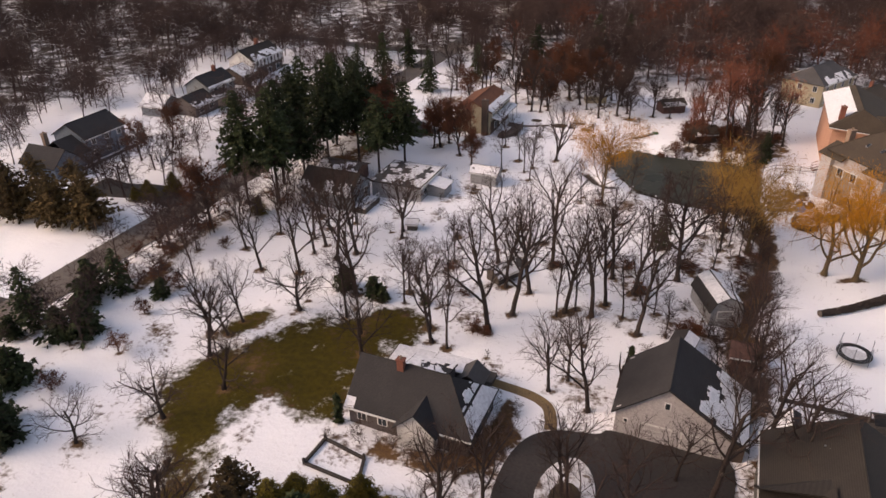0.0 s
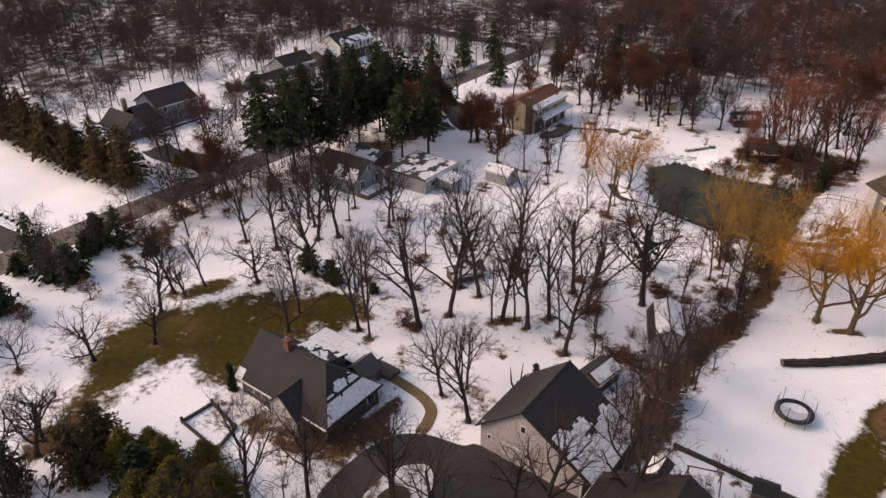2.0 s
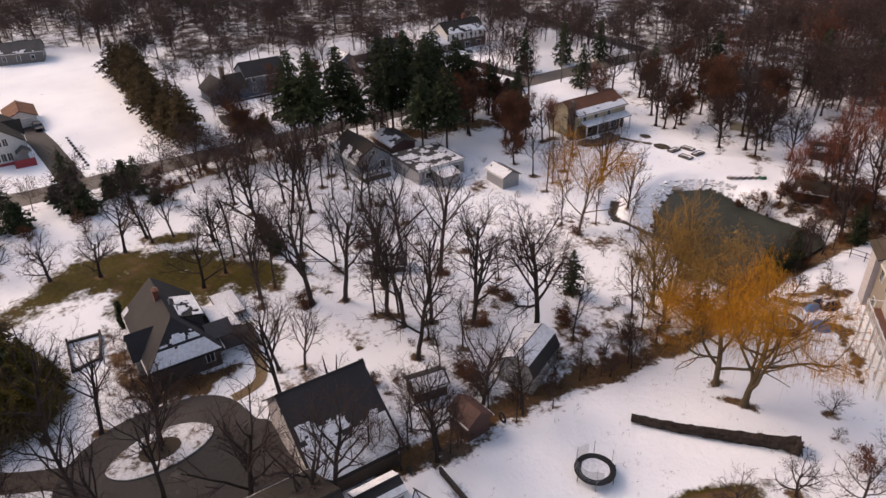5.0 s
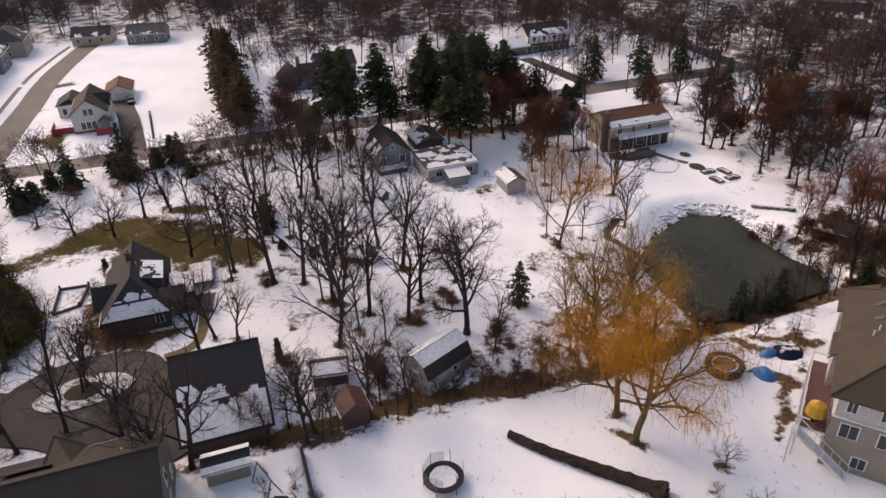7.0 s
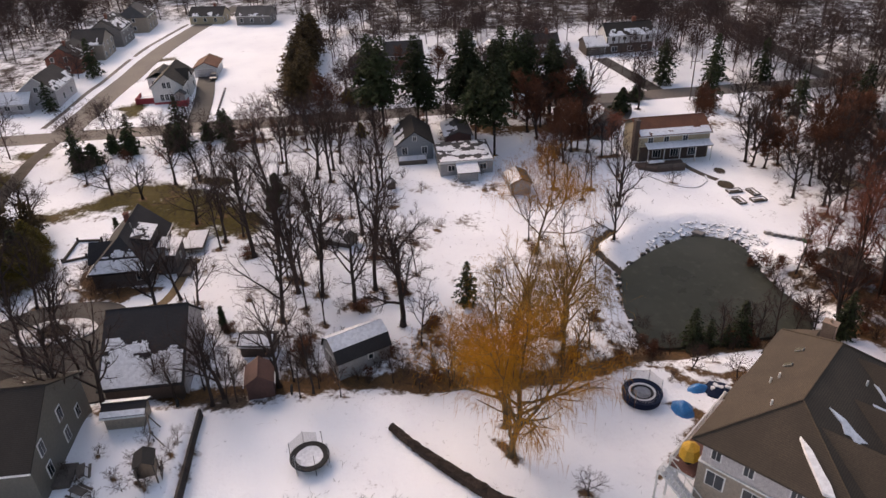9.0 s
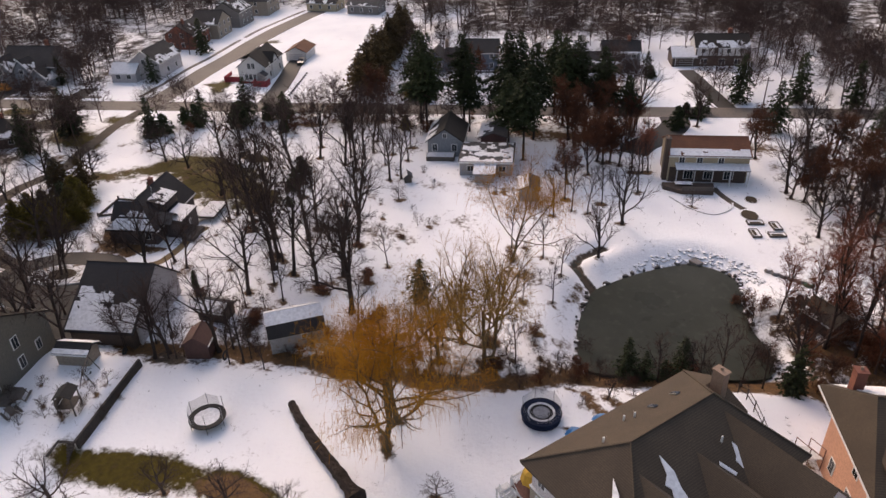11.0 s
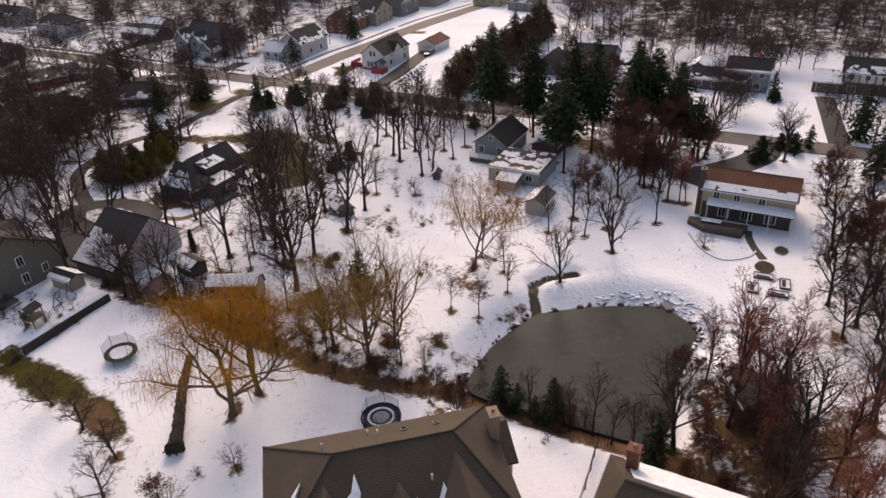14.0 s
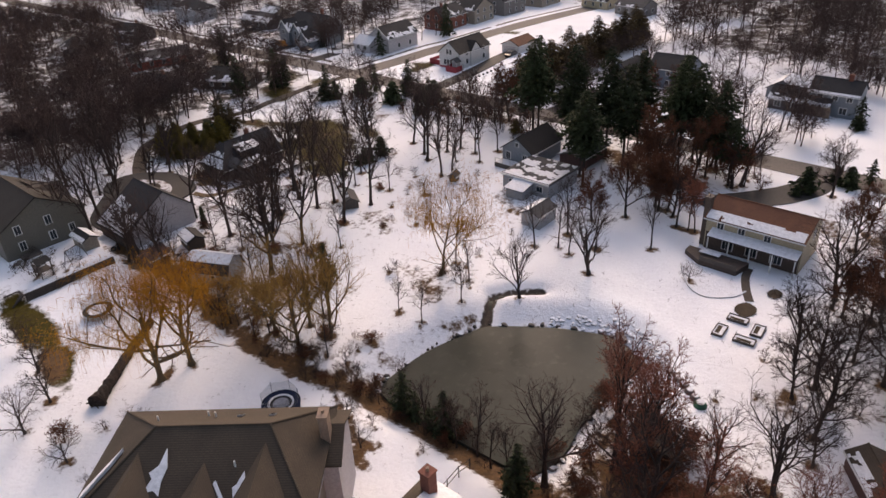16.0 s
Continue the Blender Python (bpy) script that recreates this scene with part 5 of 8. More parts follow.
low_house()
simple_house("garden_shed", "grey-blue shed with snow on one side of its roof", -36.2, 111.9, 0, 4.8, 3.4, 2.4, 3.2, SIDING_GREY, ROOF_GREY, category="shed", over=0.2, snow=[("s", 0, 1, 0, 1, -0.2)])
gabled = simple_house("house", "blue-grey gabled house below the pines with a snowy deck", -58.3, 95.4, 0, 10, 6.8, 3.2, 5.6, SIDING_SLATE, ROOF_UMBER, wins=[("e", -2.0, 1.7, 1.0, 1.3), ("e", 1.8, 1.7, 1.0, 1.3), ("e", 0, 4.1, 0.7, 0.8)], snow=[("s", 0, 1, 0, 0.5, 0.45)])
part("deck", Mesh().box(5.0, 7.6, -3.4, 2.0, -0.5, 0.7), WOOD_GREY, gabled, "low wooden deck")
slope_snow(gabled, [(7.4, -3.3, 0.7), (7.4, 1.9, 0.7), (5.2, 1.9, 0.7), (5.2, -3.3, 0.7)], 0, 1, 0, 1, -0.5, 84, 0.3, "deck_snow")
for py in (-3.3, -1.6, 0.2, 1.9):
    part("rail_post", Mesh().box(7.46, 7.56, py - 0.05, py + 0.05, 0.7, 1.65), TRIM, gabled)
part("handrail", Mesh().box(7.45, 7.57, -3.4, 2.0, 1.65, 1.73), TRIM, gabled)
simple_house("garage", "dark red low outbuilding beside the pines", -62.0, 104.5, 0, 8, 5.0, 2.4, 3.2, BARN_RED, ROOF_GREY, category="garage", snow=[("s", 0, 1, 0, 1, 0.2)])

# across the road and along the side street
def block(h, dx, dy, turn, L, W, eave, ridge, wall, top, wins=(), snow=(), hips=(0, 0), seed=1, over=0.4):
    """One roofed volume of a house, turned and moved as a whole."""
    old = set(h.children)
    walls(h, L, W, eave, ridge, wall, hips=hips)
    sl = roof(h, L, W, eave, ridge, top, hips=hips, over=over)
    for w in wins:
        window(h, *w, L, W)
    for k, (face, s0, s1, t0, t1, thr) in enumerate(snow):
        slope_snow(h, sl[face], s0, s1, t0, t1, thr, seed * 7 + k, 0.4)
    for ob in h.children:
        if ob not in old:
            ob.matrix_basis = pose(dx, dy, 0, 0, 0, turn) @ ob.matrix_basis


def rake_trim(h, x, y0, y1, eave, ridge):
    """White boards along the two rakes of a gable that faces along x."""
    ym = (y0 + y1) / 2
    for a in (y0, y1):
        part("rake_board", Mesh().tube([(x, a, eave - 0.1), (x, ym, ridge + 0.02)], [0.13, 0.13], 4), TRIM, h, "white rake board")


def timbered_house():
    h = thing("house", -122.0, 161.0, 0, 90, "white and dark half-timbered house with snow along its eaves", "house")
    block(h, 0, 0, 0, 13.4, 8.0, 5.2, 7.6, SIDING_WHITE, ROOF_UMBER, [("s", u, 4.1, 1.0, 1.1) for u in (-4.8, -1.6, 1.6, 4.8)], [("s", 0, 1, 0.0, 0.5, 0.25)], seed=3)
    part("lower_wall", Mesh().box(-6.6, 6.6, -4.12, -3.9, -0.5, 2.6), SIDING_BROWN, h, "dark brown lower wall")
    for u in np.arange(-6.5, 6.6, 1.625).tolist():
        part("timber", Mesh().box(u - 0.14, u + 0.14, -4.1, -3.96, 2.7, 5.15), SIDING_BROWN, h, "dark timber post")
    part("beam", Mesh().box(-6.7, 6.7, -4.16, -3.96, 2.5, 2.78), SIDING_BROWN, h)
    for u in (-4.4, 0.2, 4.2):
        a = window(h, "s", u, 1.3, 1.6, 1.3, 0, 0)
        a.location[1] -= 4.12
    block(h, -9.4, -0.6, 0, 6.0, 7.4, 2.7, 4.4, SIDING_BROWN, ROOF_DARK, [], [("s", 0, 1, 0, 1, -0.6), ("n", 0, 1, 0, 1, 0.1)], seed=5)
    a = door(h, "s", -9.4, 4.4, 2.2, 0, 8.7, SIDING_BROWN, 4, label="dark garage door")
    chimney(h, 2.4, 1.0, 6.4, 8.6, 1.0, 0.8, BRICK)


timbered_house()


def split_level_house():
    h = thing("house", -114.0, 130.0, 0, 90, "grey split-level house with tan brick base and snowy eaves", "house")
    block(h, -1.6, 0.6, 0, 12.2, 6.8, 2.8, 4.7, SIDING_DIM, ROOF_DARK, [("s", u, 1.5, 1.3, 1.2) for u in (-4.2, -0.6, 3.4)], [("s", 0, 1, 0, 0.14, -0.6), ("s", 0, 1, 0.1, 0.5, 0.7)], seed=7)
    part("brick_front", Mesh().box(0.2, 5.0, -3.0, -2.7, -0.5, 2.2), BRICK_TAN, h, "tan brick front")
    block(h, 4.6, 2.4, 0, 9.6, 7.0, 5.0, 7.2, SIDING_SLATE, ROOF_DARK, [("s", u, 4.0, 1.1, 1.1) for u in (-2.6, 0.4, 3.2)] + [("s", 2.4, 1.4, 1.4, 1.3)], [("s", 0, 1, 0, 0.12, -0.6), ("n", 0, 1, 0.2, 0.9, 0.1)], seed=8)
    chimney(h, 6.6, 2.4, 6.2, 8.2, 0.8, 0.7, BRICK)
    block(h, -7.4, 7.6, 90, 6.4, 6.4, 2.6, 4.6, SIDING_SLATE, ROOF_GREY, [], [("s", 0, 1, 0, 1, -0.9), ("n", 0, 1, 0, 1, -0.9)], seed=9)


split_level_house()


def many_gabled_house():
    h = thing("house", -101.5, -22.0, 0, 0, "grey two-storey house with several white-edged front gables", "house")
    block(h, -1.0, 0, 90, 15.5, 11.0, 5.2, 9.0, SIDING_SLATE, ROOF_DARK, [("e", 0, 4.0, 1.0, 1.3), ("n", 3, 4, 1, 1.3), ("e", -2.5, 1.6, 1.0, 1.3)], [("n", 0, 1, 0, 0.3, 0.5)], hips=(0, 0), seed=11)
    for dy, W, depth, eave, ridge in ((-5.0, 4.8, 5.0, 5.0, 8.0), (0.4, 4.2, 4.4, 5.0, 7.4), (5.2, 5.0, 5.6, 2.9, 5.6)):
        block(h, 4.5 + depth / 2 - 1.2, dy, 0, depth, W, eave, ridge, SIDING_SLATE, ROOF_DARK, [("e", 0, 1.5, 1.4, 1.3)] + ([("e", 0, 4.3, 1.1, 1.2)] if eave > 4 else []), [("n", 0, 1, 0.0, 0.7, 0.35)], seed=int(20 + dy))
        rake_trim(h, 4.5 + depth - 1.2 + 0.34, dy - W / 2 - 0.4, dy + W / 2 + 0.4, eave - 0.4, ridge)
    door(h, "e", 5.2, 3.6, 2.2, 17.82, 0, SIDING_LILAC, 4, label="white garage door")
    chimney(h, -3.0, 2.2, 7.6, 10.0, 0.9, 0.7, BRICK)


many_gabled_house()


def pale_house():
    h = thing("house", -107.0, 6.6, 0, 0, "pale grey gabled house with a snow-covered porch roof", "house")
    block(h, -2.0, 1.4, 0, 13.0, 8.4, 4.6, 7.6, SIDING_LILAC, ROOF_DARK, [("e", -2.0, 1.6, 1.0, 1.3), ("e", 1.8, 1.6, 1.0, 1.3), ("e", 0, 4.7, 1.0, 1.2), ("n", -3, 1.7, 1.0, 1.3), ("n", 2, 1.7, 1.0, 1.3)], [("n", 0, 1, 0, 0.45, 0.4)], seed=13)
    rake_trim(h, 4.84, -3.2, 6.0, 4.3, 7.6)
    block(h, 4.2, -3.6, 90, 7.0, 6.0, 2.6, 4.6, SIDING_LILAC, ROOF_DARK, [("s", -1.5, 1.5, 1.2, 1.2), ("s", 1.5, 1.5, 1.2, 1.2)], [("s", 0, 1, 0, 1, -0.7)], seed=14)


pale_house()


def low_ranch_house():
    h = thing("house", -108.0, -59.0, 0, 90, "low dark house with two snow-covered roof tiers", "house")
    block(h, 0, 0, 0, 17.0, 7.6, 3.0, 5.0, SIDING_DIM, ROOF_GREY, [("s", u, 1.6, 1.3, 1.2) for u in (-6, -2, 2, 6)], [("s", 0, 1, 0.0, 0.55, -0.4), ("n", 0, 1, 0, 1, 0)], seed=15)
    block(h, 3.0, 3.4, 0, 9.0, 6.0, 5.2, 7.0, SIDING_BEIGE, ROOF_GREY, [("s", u, 4.3, 1.0, 0.9) for u in (-2.5, 0, 2.5)], [("s", 0, 1, 0.1, 0.9, 0.0)], seed=16)


low_ranch_house()
HOMES = [(-122, 161), (-120, 151), (-114, 130), (-112, 137), (-119, 123), (-101.5, -22), (-107, 6.6), (-108, -59)]
FAR = [
    ("brick-fronted house on the side street", -140.0, 3.0, 0, 12, 9, 4.6, 7.4, BRICK, ROOF_DARK, (0, 0)),
    ("beige gabled house on the side street", -153.0, 5.5, 90, 9, 11, 5.0, 8.2, SIDING_BEIGE, ROOF_DARK, (0, 0)),
    ("grey gabled house on the side street", -170.0, 6.0, 0, 13, 10, 5.4, 8.6, SIDING_STONE, ROOF_DARK, (0, 0)),
    ("beige house with a hipped roof on the side street", -190.0, 9.0, 0, 13, 10, 5.4, 8.6, SIDING_BEIGE, ROOF_GREY, (3, 3)),
    ("cream house at the end of the snowy field", -194.5, 33.0, 80, 12, 8, 3.2, 5.4, SIDING_TAN, ROOF_DARK, (0, 0)),
    ("grey house with white windows behind the snowy field", -189.0, 50.0, 80, 12, 8, 3.4, 5.6, SIDING_STONE, ROOF_GREY, (0, 0)),
    ("brown bungalow with a hipped umber roof by the road", -54.7, -2.7, 114, 16, 9, 2.7, 5.2, SIDING_BROWN, ROOF_UMBER, (4, 4)),
    ("low red brick bungalow with dark roof", -56.3, -42.0, 165, 18, 8, 2.9, 4.6, BRICK_RED, ROOF_GREY, (0, 0)),
    ("dark bungalow with snow on its roof", -40.5, -14.0, 100, 10, 8, 2.8, 4.8, SIDING_DIM, ROOF_DARK, (0, 0)),
    ("pale bungalow among bare trees", -47.0, -78.0, 70, 14, 9, 3.0, 5.2, SIDING_STONE, ROOF_DARK, (0, 0)),
    ("dark gabled house beyond the bungalows", -70.0, -84.0, 100, 13, 9, 3.4, 5.8, SIDING_DIM, ROOF_DARK, (0, 0)),
    ("white house beyond the bungalows", -104.0, -98.0, 90, 16, 9, 4.6, 7.2, SIDING_GREY, ROOF_DARK, (3, 3)),
    ("dark-roofed house far down the road", -110.0, -135.0, 90, 16, 9, 4.6, 7.2, SIDING_GREY, ROOF_DARK, (0, 0)),
    ("dark-roofed house on a snowy rise among trees", -106.0, 257.0, 42, 15, 10, 4.0, 7.0, SIDING_BEIGE, ROOF_DARK, (0, 0)),
    ("long low house with snow on its roof behind the gardens", -46.0, 192.0, 74, 14, 8, 2.6, 4.2, SIDING_DIM, ROOF_GREY, (0, 0)),
    ("cream house on the wooded lot", 22.0, 190.0, 60, 15, 10, 5.6, 8.4, SIDING_TAN, ROOF_GREY, (3, 3)),
    ("tan house with dark windows on the wooded lot", 30.0, 172.0, 60, 12, 9, 5.6, 8.0, SIDING_TAN, ROOF_BROWN, (0, 0)),
]
for k, (label, x, y, yaw, L, W, eave, ridge, wall, top, hips) in enumerate(FAR):
    wins = []
    for face, span in (("s", L), ("e", W), ("n", L), ("w", W)):
        for z in ((1.5, 4.2) if eave > 4 else (1.6,)):
            wins += [(face, u, z, 0.95, 1.25) for u in np.arange(-span / 2 + 1.9, span / 2 - 1.0, 3.7).tolist()]
    simple_house("house", label, x, y, yaw, L, W, eave, ridge, wall, top, wins, hips=hips, stack=(L * 0.2, 0.4, ridge - 1, ridge + 0.9, 0.8, 0.6) if k % 2 == 0 else None,
                 snow=[("s", 0.12, 0.88, 0.0, 0.4, 0.35 + 0.15 * (k % 3)), ("n", 0.12, 0.88, 0.05, 0.95, 0.75 - 0.2 * (k % 3))])
simple_house("garden_shed", "tan shed on the far lawn", -27.5, 167.4, 20, 5.0, 3.0, 2.2, 3.0, SIDING_TAN, ROOF_GREY, category="shed", over=0.2, snow=[("s", 0, 1, 0, 1, -0.6)])
simple_house("garden_shed", "dark red-brown shed by the pond woods", -9.6, 166.8, 35, 5.6, 3.4, 2.0, 2.9, BARN_RED, ROOF_BROWN, category="shed", over=0.2, snow=[("s", 0.1, 0.9, 0, 0.5, 0.3)])
simple_house("boat_house", "rust-brown hut beside the pond", -1.2, 148.6, 30, 4.6, 3.6, 2.2, 3.3, SIDING_BROWN, ROOF_BROWN, category="hut", over=0.3, snow=[("s", 0.1, 0.9, 0, 0.4, 0.5)])

# ---- garden things ----
def gz(x, y):
    return float(ground_height(x, y))


def trampoline(x, y, r, pad, label, net):
    h = thing("trampoline", x, y, gz(x, y), 20, label, "trampoline")
    part("frame", Mesh().ring(r - 0.04, r + 0.04, 0.74, 0.82, 48), STEEL, h)
    part("pad", Mesh().ring(r - 0.48, r + (0.22 if pad is NAVY else 0.1), 0.82, 0.90, 48), pad, h, "padded edge")
    if pad is NAVY:
        part("skirt", Mesh().ring(r + 0.0, r + 0.1, 0.1, 0.82, 48), pad, h)
    mm = Mesh().ring(0.02, r - 0.42, 0.76, 0.80, 48)
    part("mat", mm, BLACK, h)
    if pad is NAVY:
        part("frost", Mesh().ring(0.02, r - 1.05, 0.80, 0.84, 40), FROST, h, "grey frosted mat")
    sn = Mesh()
    n = 40
    ring = [((r - 0.5) * (1 + 0.05 * math.sin(3 * a) + 0.03 * math.sin(7 * a)) * math.cos(a), (r - 0.5) * (1 + 0.05 * math.sin(3 * a)) * math.sin(a)) for a in np.linspace(0, 2 * math.pi, n, endpoint=False).tolist()]
    sn = Mesh().ring(r - 0.72, r - 0.5, 0.8, 0.9, 40) if pad is NAVY else sn.prism(ring, 0.80, 0.86)
    part("snow", sn, SNOW, h, "snow lying on the mat")
    for k in range(6):
        a = math.pi * k / 3
        cx, cy = (r + 0.06) * math.cos(a), (r + 0.06) * math.sin(a)
        part("leg", Mesh().tube([(cx * 0.97, cy * 0.97, 0.78), (cx, cy, -0.1)], [0.035, 0.035], 6), STEEL, h)
        part("pole", Mesh().tube([(cx, cy, 0.0), (cx, cy, 2.5), (cx * 0.95, cy * 0.95, 2.62)], [0.03, 0.03, 0.03], 6), STEEL if k % 2 else BLACK, h)
    nm = Mesh()
    seg = 36
    a0, a1 = net
    for k in range(seg + 1):
        a = a0 + (a1 - a0) * k / seg
        sag = 0.25 * abs(math.sin(3 * a))
        nm.v += [((r + 0.02) * math.cos(a), (r + 0.02) * math.sin(a), 0.9), ((r - 0.02) * math.cos(a), (r - 0.02) * math.sin(a), 2.5 - sag)]
    nm.f = [(2 * k, 2 * k + 2, 2 * k + 3, 2 * k + 1) for k in range(seg)]
    part("net", nm, NET, h, "fine dark safety net")
    return h


trampoline(21.5, 78.8, 1.85, BLACK, "black round trampoline with net poles on the snow", (2.4, 5.6))
trampoline(17.5, 114.0, 1.95, NAVY, "navy round trampoline with a safety net on the snow", (0.0, 6.2832))


def fallen_trunk():
    a, b = Vector((18.3, 87.0, 0.42)), Vector((30.6, 97.0, 0.62))
    h = thing("fallen_trunk", 0, 0, 0, 0, "long dark fallen tree trunk with root flare on the snow", "log")
    n, seg = 16, 60
    m = Mesh()
    d = (b - a).normalized()
    side = d.cross(Vector((0, 0, 1))).normalized()
    up = side.cross(d)
    for i in range(seg + 1):
        t = i / seg
        p = a.lerp(b, t) + side * 0.18 * math.sin(5 * t)
        r = 0.46 + 0.26 * t + (0.5 * max(0, t - 0.9) / 0.1 * 0.8)
        p.z = gz(p.x, p.y) + 0.40 + 0.15 * t
        for k in range(n):
            ang = 2 * math.pi * k / n
            w = r * (0.92 + 0.34 * noise.noise(Vector((t * 26, math.cos(ang) * 2.2, math.sin(ang) * 2.2))))
            q = p + side * (math.cos(ang) * w) + up * (math.sin(ang) * w)
            m.v.append(tuple(q))
    for i in range(seg):
        for k in range(n):
            m.f.append((i * n + k, i * n + (k + 1) % n, (i + 1) * n + (k + 1) % n, (i + 1) * n + k))
    m.f += [tuple(range(n)), tuple(range(seg * n + n - 1, seg * n - 1, -1))]
    part("trunk", m, LOG_BARK, h)
    rng = random.Random(7)
    for k in range(6):
        ang = 2 * math.pi * k / 6 + rng.uniform(-0.3, 0.3)
        o = b + Vector((0, 0, 0.1))
        e = o + d * rng.uniform(0.1, 0.4) + (side * math.cos(ang) + up * math.sin(ang)) * rng.uniform(0.7, 1.15)
        e.z = max(e.z, 0.1)
        part("root", Mesh().tube([o - d * 0.4, (o + e) / 2 + Vector((0, 0, 0.1)), e], [0.28, 0.16, 0.04], 6), LOG_BARK, h)
    for k in range(2):
        c = a.lerp(b, 0.02 + 0.01 * k)
    part("cut_end", Mesh().tube([a - d * 0.015, a + d * 0.01], [0.44, 0.44], 14), WOOD_GREY, h, "sawn pale end")


fallen_trunk()


def retaining_wall():
    h = thing("retaining_wall", 13.2, 66.75, 0, 0, "dark timber retaining wall along the snowy lawn", "retaining wall", kind="structure")
    L = 13.2
    rng = random.Random(3)
    for row in range(5):
        x = -rng.uniform(0, 1.2)
        while x < L:
            w = rng.uniform(2.2, 2.7)
            x0, x1 = max(0, x), min(L, x + w)
            if x1 - x0 > 0.2:
                part("timber", Mesh().box(x0 + 0.01, x1 - 0.01, -0.02 + 0.03 * row * -1, 0.26 - 0.03 * row, -0.12 + 0.25 * row, 0.12 + 0.25 * row, 0.02), WALL_TIMBER, h)
            x += w
    for k in range(7):
        part("step", Mesh().box(L + 0.28 * k, L + 0.28 * k + 0.34, -1.6, 0.1, 0.92 - 0.17 * k, 1.06 - 0.17 * k, 0.015), WALL_TIMBER, h)
    part("side", Mesh().box(L, L + 2.2, -1.85, -1.62, -0.4, 1.1), WALL_TIMBER, h)


retaining_wall()


def swing_set(x, y, z, yaw):
    h = thing("swing_set", x, y, z, yaw, "wooden swing set with slim leaning legs", "swing set")
    for s in (-1, 1):
        for t in (-1, 1):
            part("leg", Mesh().tube([(s * 1.5, t * 0.9, -0.1), (s * 1.4, 0, 2.3)], [0.06, 0.06], 6), WOOD_GREY, h)
    part("beam", Mesh().tube([(-1.6, 0, 2.3), (1.6, 0, 2.3)], [0.07, 0.07], 6), WOOD_GREY, h)
    for x0 in (-0.6, 0.6):
        sw = part("swing", Mesh().box(x0 - 0.22, x0 + 0.22, -0.09, 0.09, 0.5, 0.54), BLACK, h)
        part("chain", Mesh().tube([(x0 - 0.2, 0, 0.54), (x0 - 0.2, 0, 2.28)], [0.012, 0.012], 4).tube([(x0 + 0.2, 0, 0.54), (x0 + 0.2, 0, 2.28)], [0.012, 0.012], 4), STEEL, sw)


swing_set(17.2, 63.0, 1.05, 20)


def play_tower():
    h = thing("play_tower", 22.2, 63.8, 1.05, 10, "dark wooden climbing tower with a slatted deck", "play tower")
    for x in (-0.9, 0.9):
        for y in (-0.8, 0.8):
            part("post", Mesh().box(x - 0.06, x + 0.06, y - 0.06, y + 0.06, -0.2, 2.6), WOOD_GREY, h)
    part("platform", Mesh().box(-1, 1, -0.9, 0.9, 1.1, 1.2), WOOD_GREY, h)
    for k in range(6):
        part("slat", Mesh().box(-1, 1, -0.93, -0.87, 1.3 + 0.14 * k, 1.39 + 0.14 * k), WOOD_GREY, h)
    for k in range(5):
        part("rung", Mesh().tube([(-0.9, 1.2 - 0.1 * k * 0, 0.2 + 0.22 * k), (0.9, 1.2, 0.2 + 0.22 * k)], [0.03, 0.03], 5), WOOD_GREY, h)
    part("roof", Mesh().slab([(-1.1, -1.0, 2.5), (1.1, -1.0, 2.5), (1.1, 0, 3.1), (-1.1, 0, 3.1)], 0.05).slab([(1.1, 1.0, 2.5), (-1.1, 1.0, 2.5), (-1.1, 0, 3.1), (1.1, 0, 3.1)], 0.05), BLACK, h)


play_tower()


def picnic_table(x, y, z, yaw):
    h = thing("picnic_table", x, y, z, yaw, "dark wooden picnic table dusted with snow", "table")
    part("tabletop", Mesh().box(-0.9, 0.9, -0.38, 0.38, 0.70, 0.75), WOOD_GREY, h)
    for s in (-1, 1):
        part("bench", Mesh().box(-0.9, 0.9, s * 0.75 - 0.13, s * 0.75 + 0.13, 0.42, 0.46), WOOD_GREY, h)
        part("leg", Mesh().tube([(s * 0.65, -0.75, -0.05), (s * 0.65, -0.2, 0.7)], [0.05, 0.05], 5).tube([(s * 0.65, 0.75, -0.05), (s * 0.65, 0.2, 0.7)], [0.05, 0.05], 5), WOOD_GREY, h)


picnic_table(21.0, 57.2, 1.05, 15)
picnic_table(23.5, 57.8, 1.05, 60)


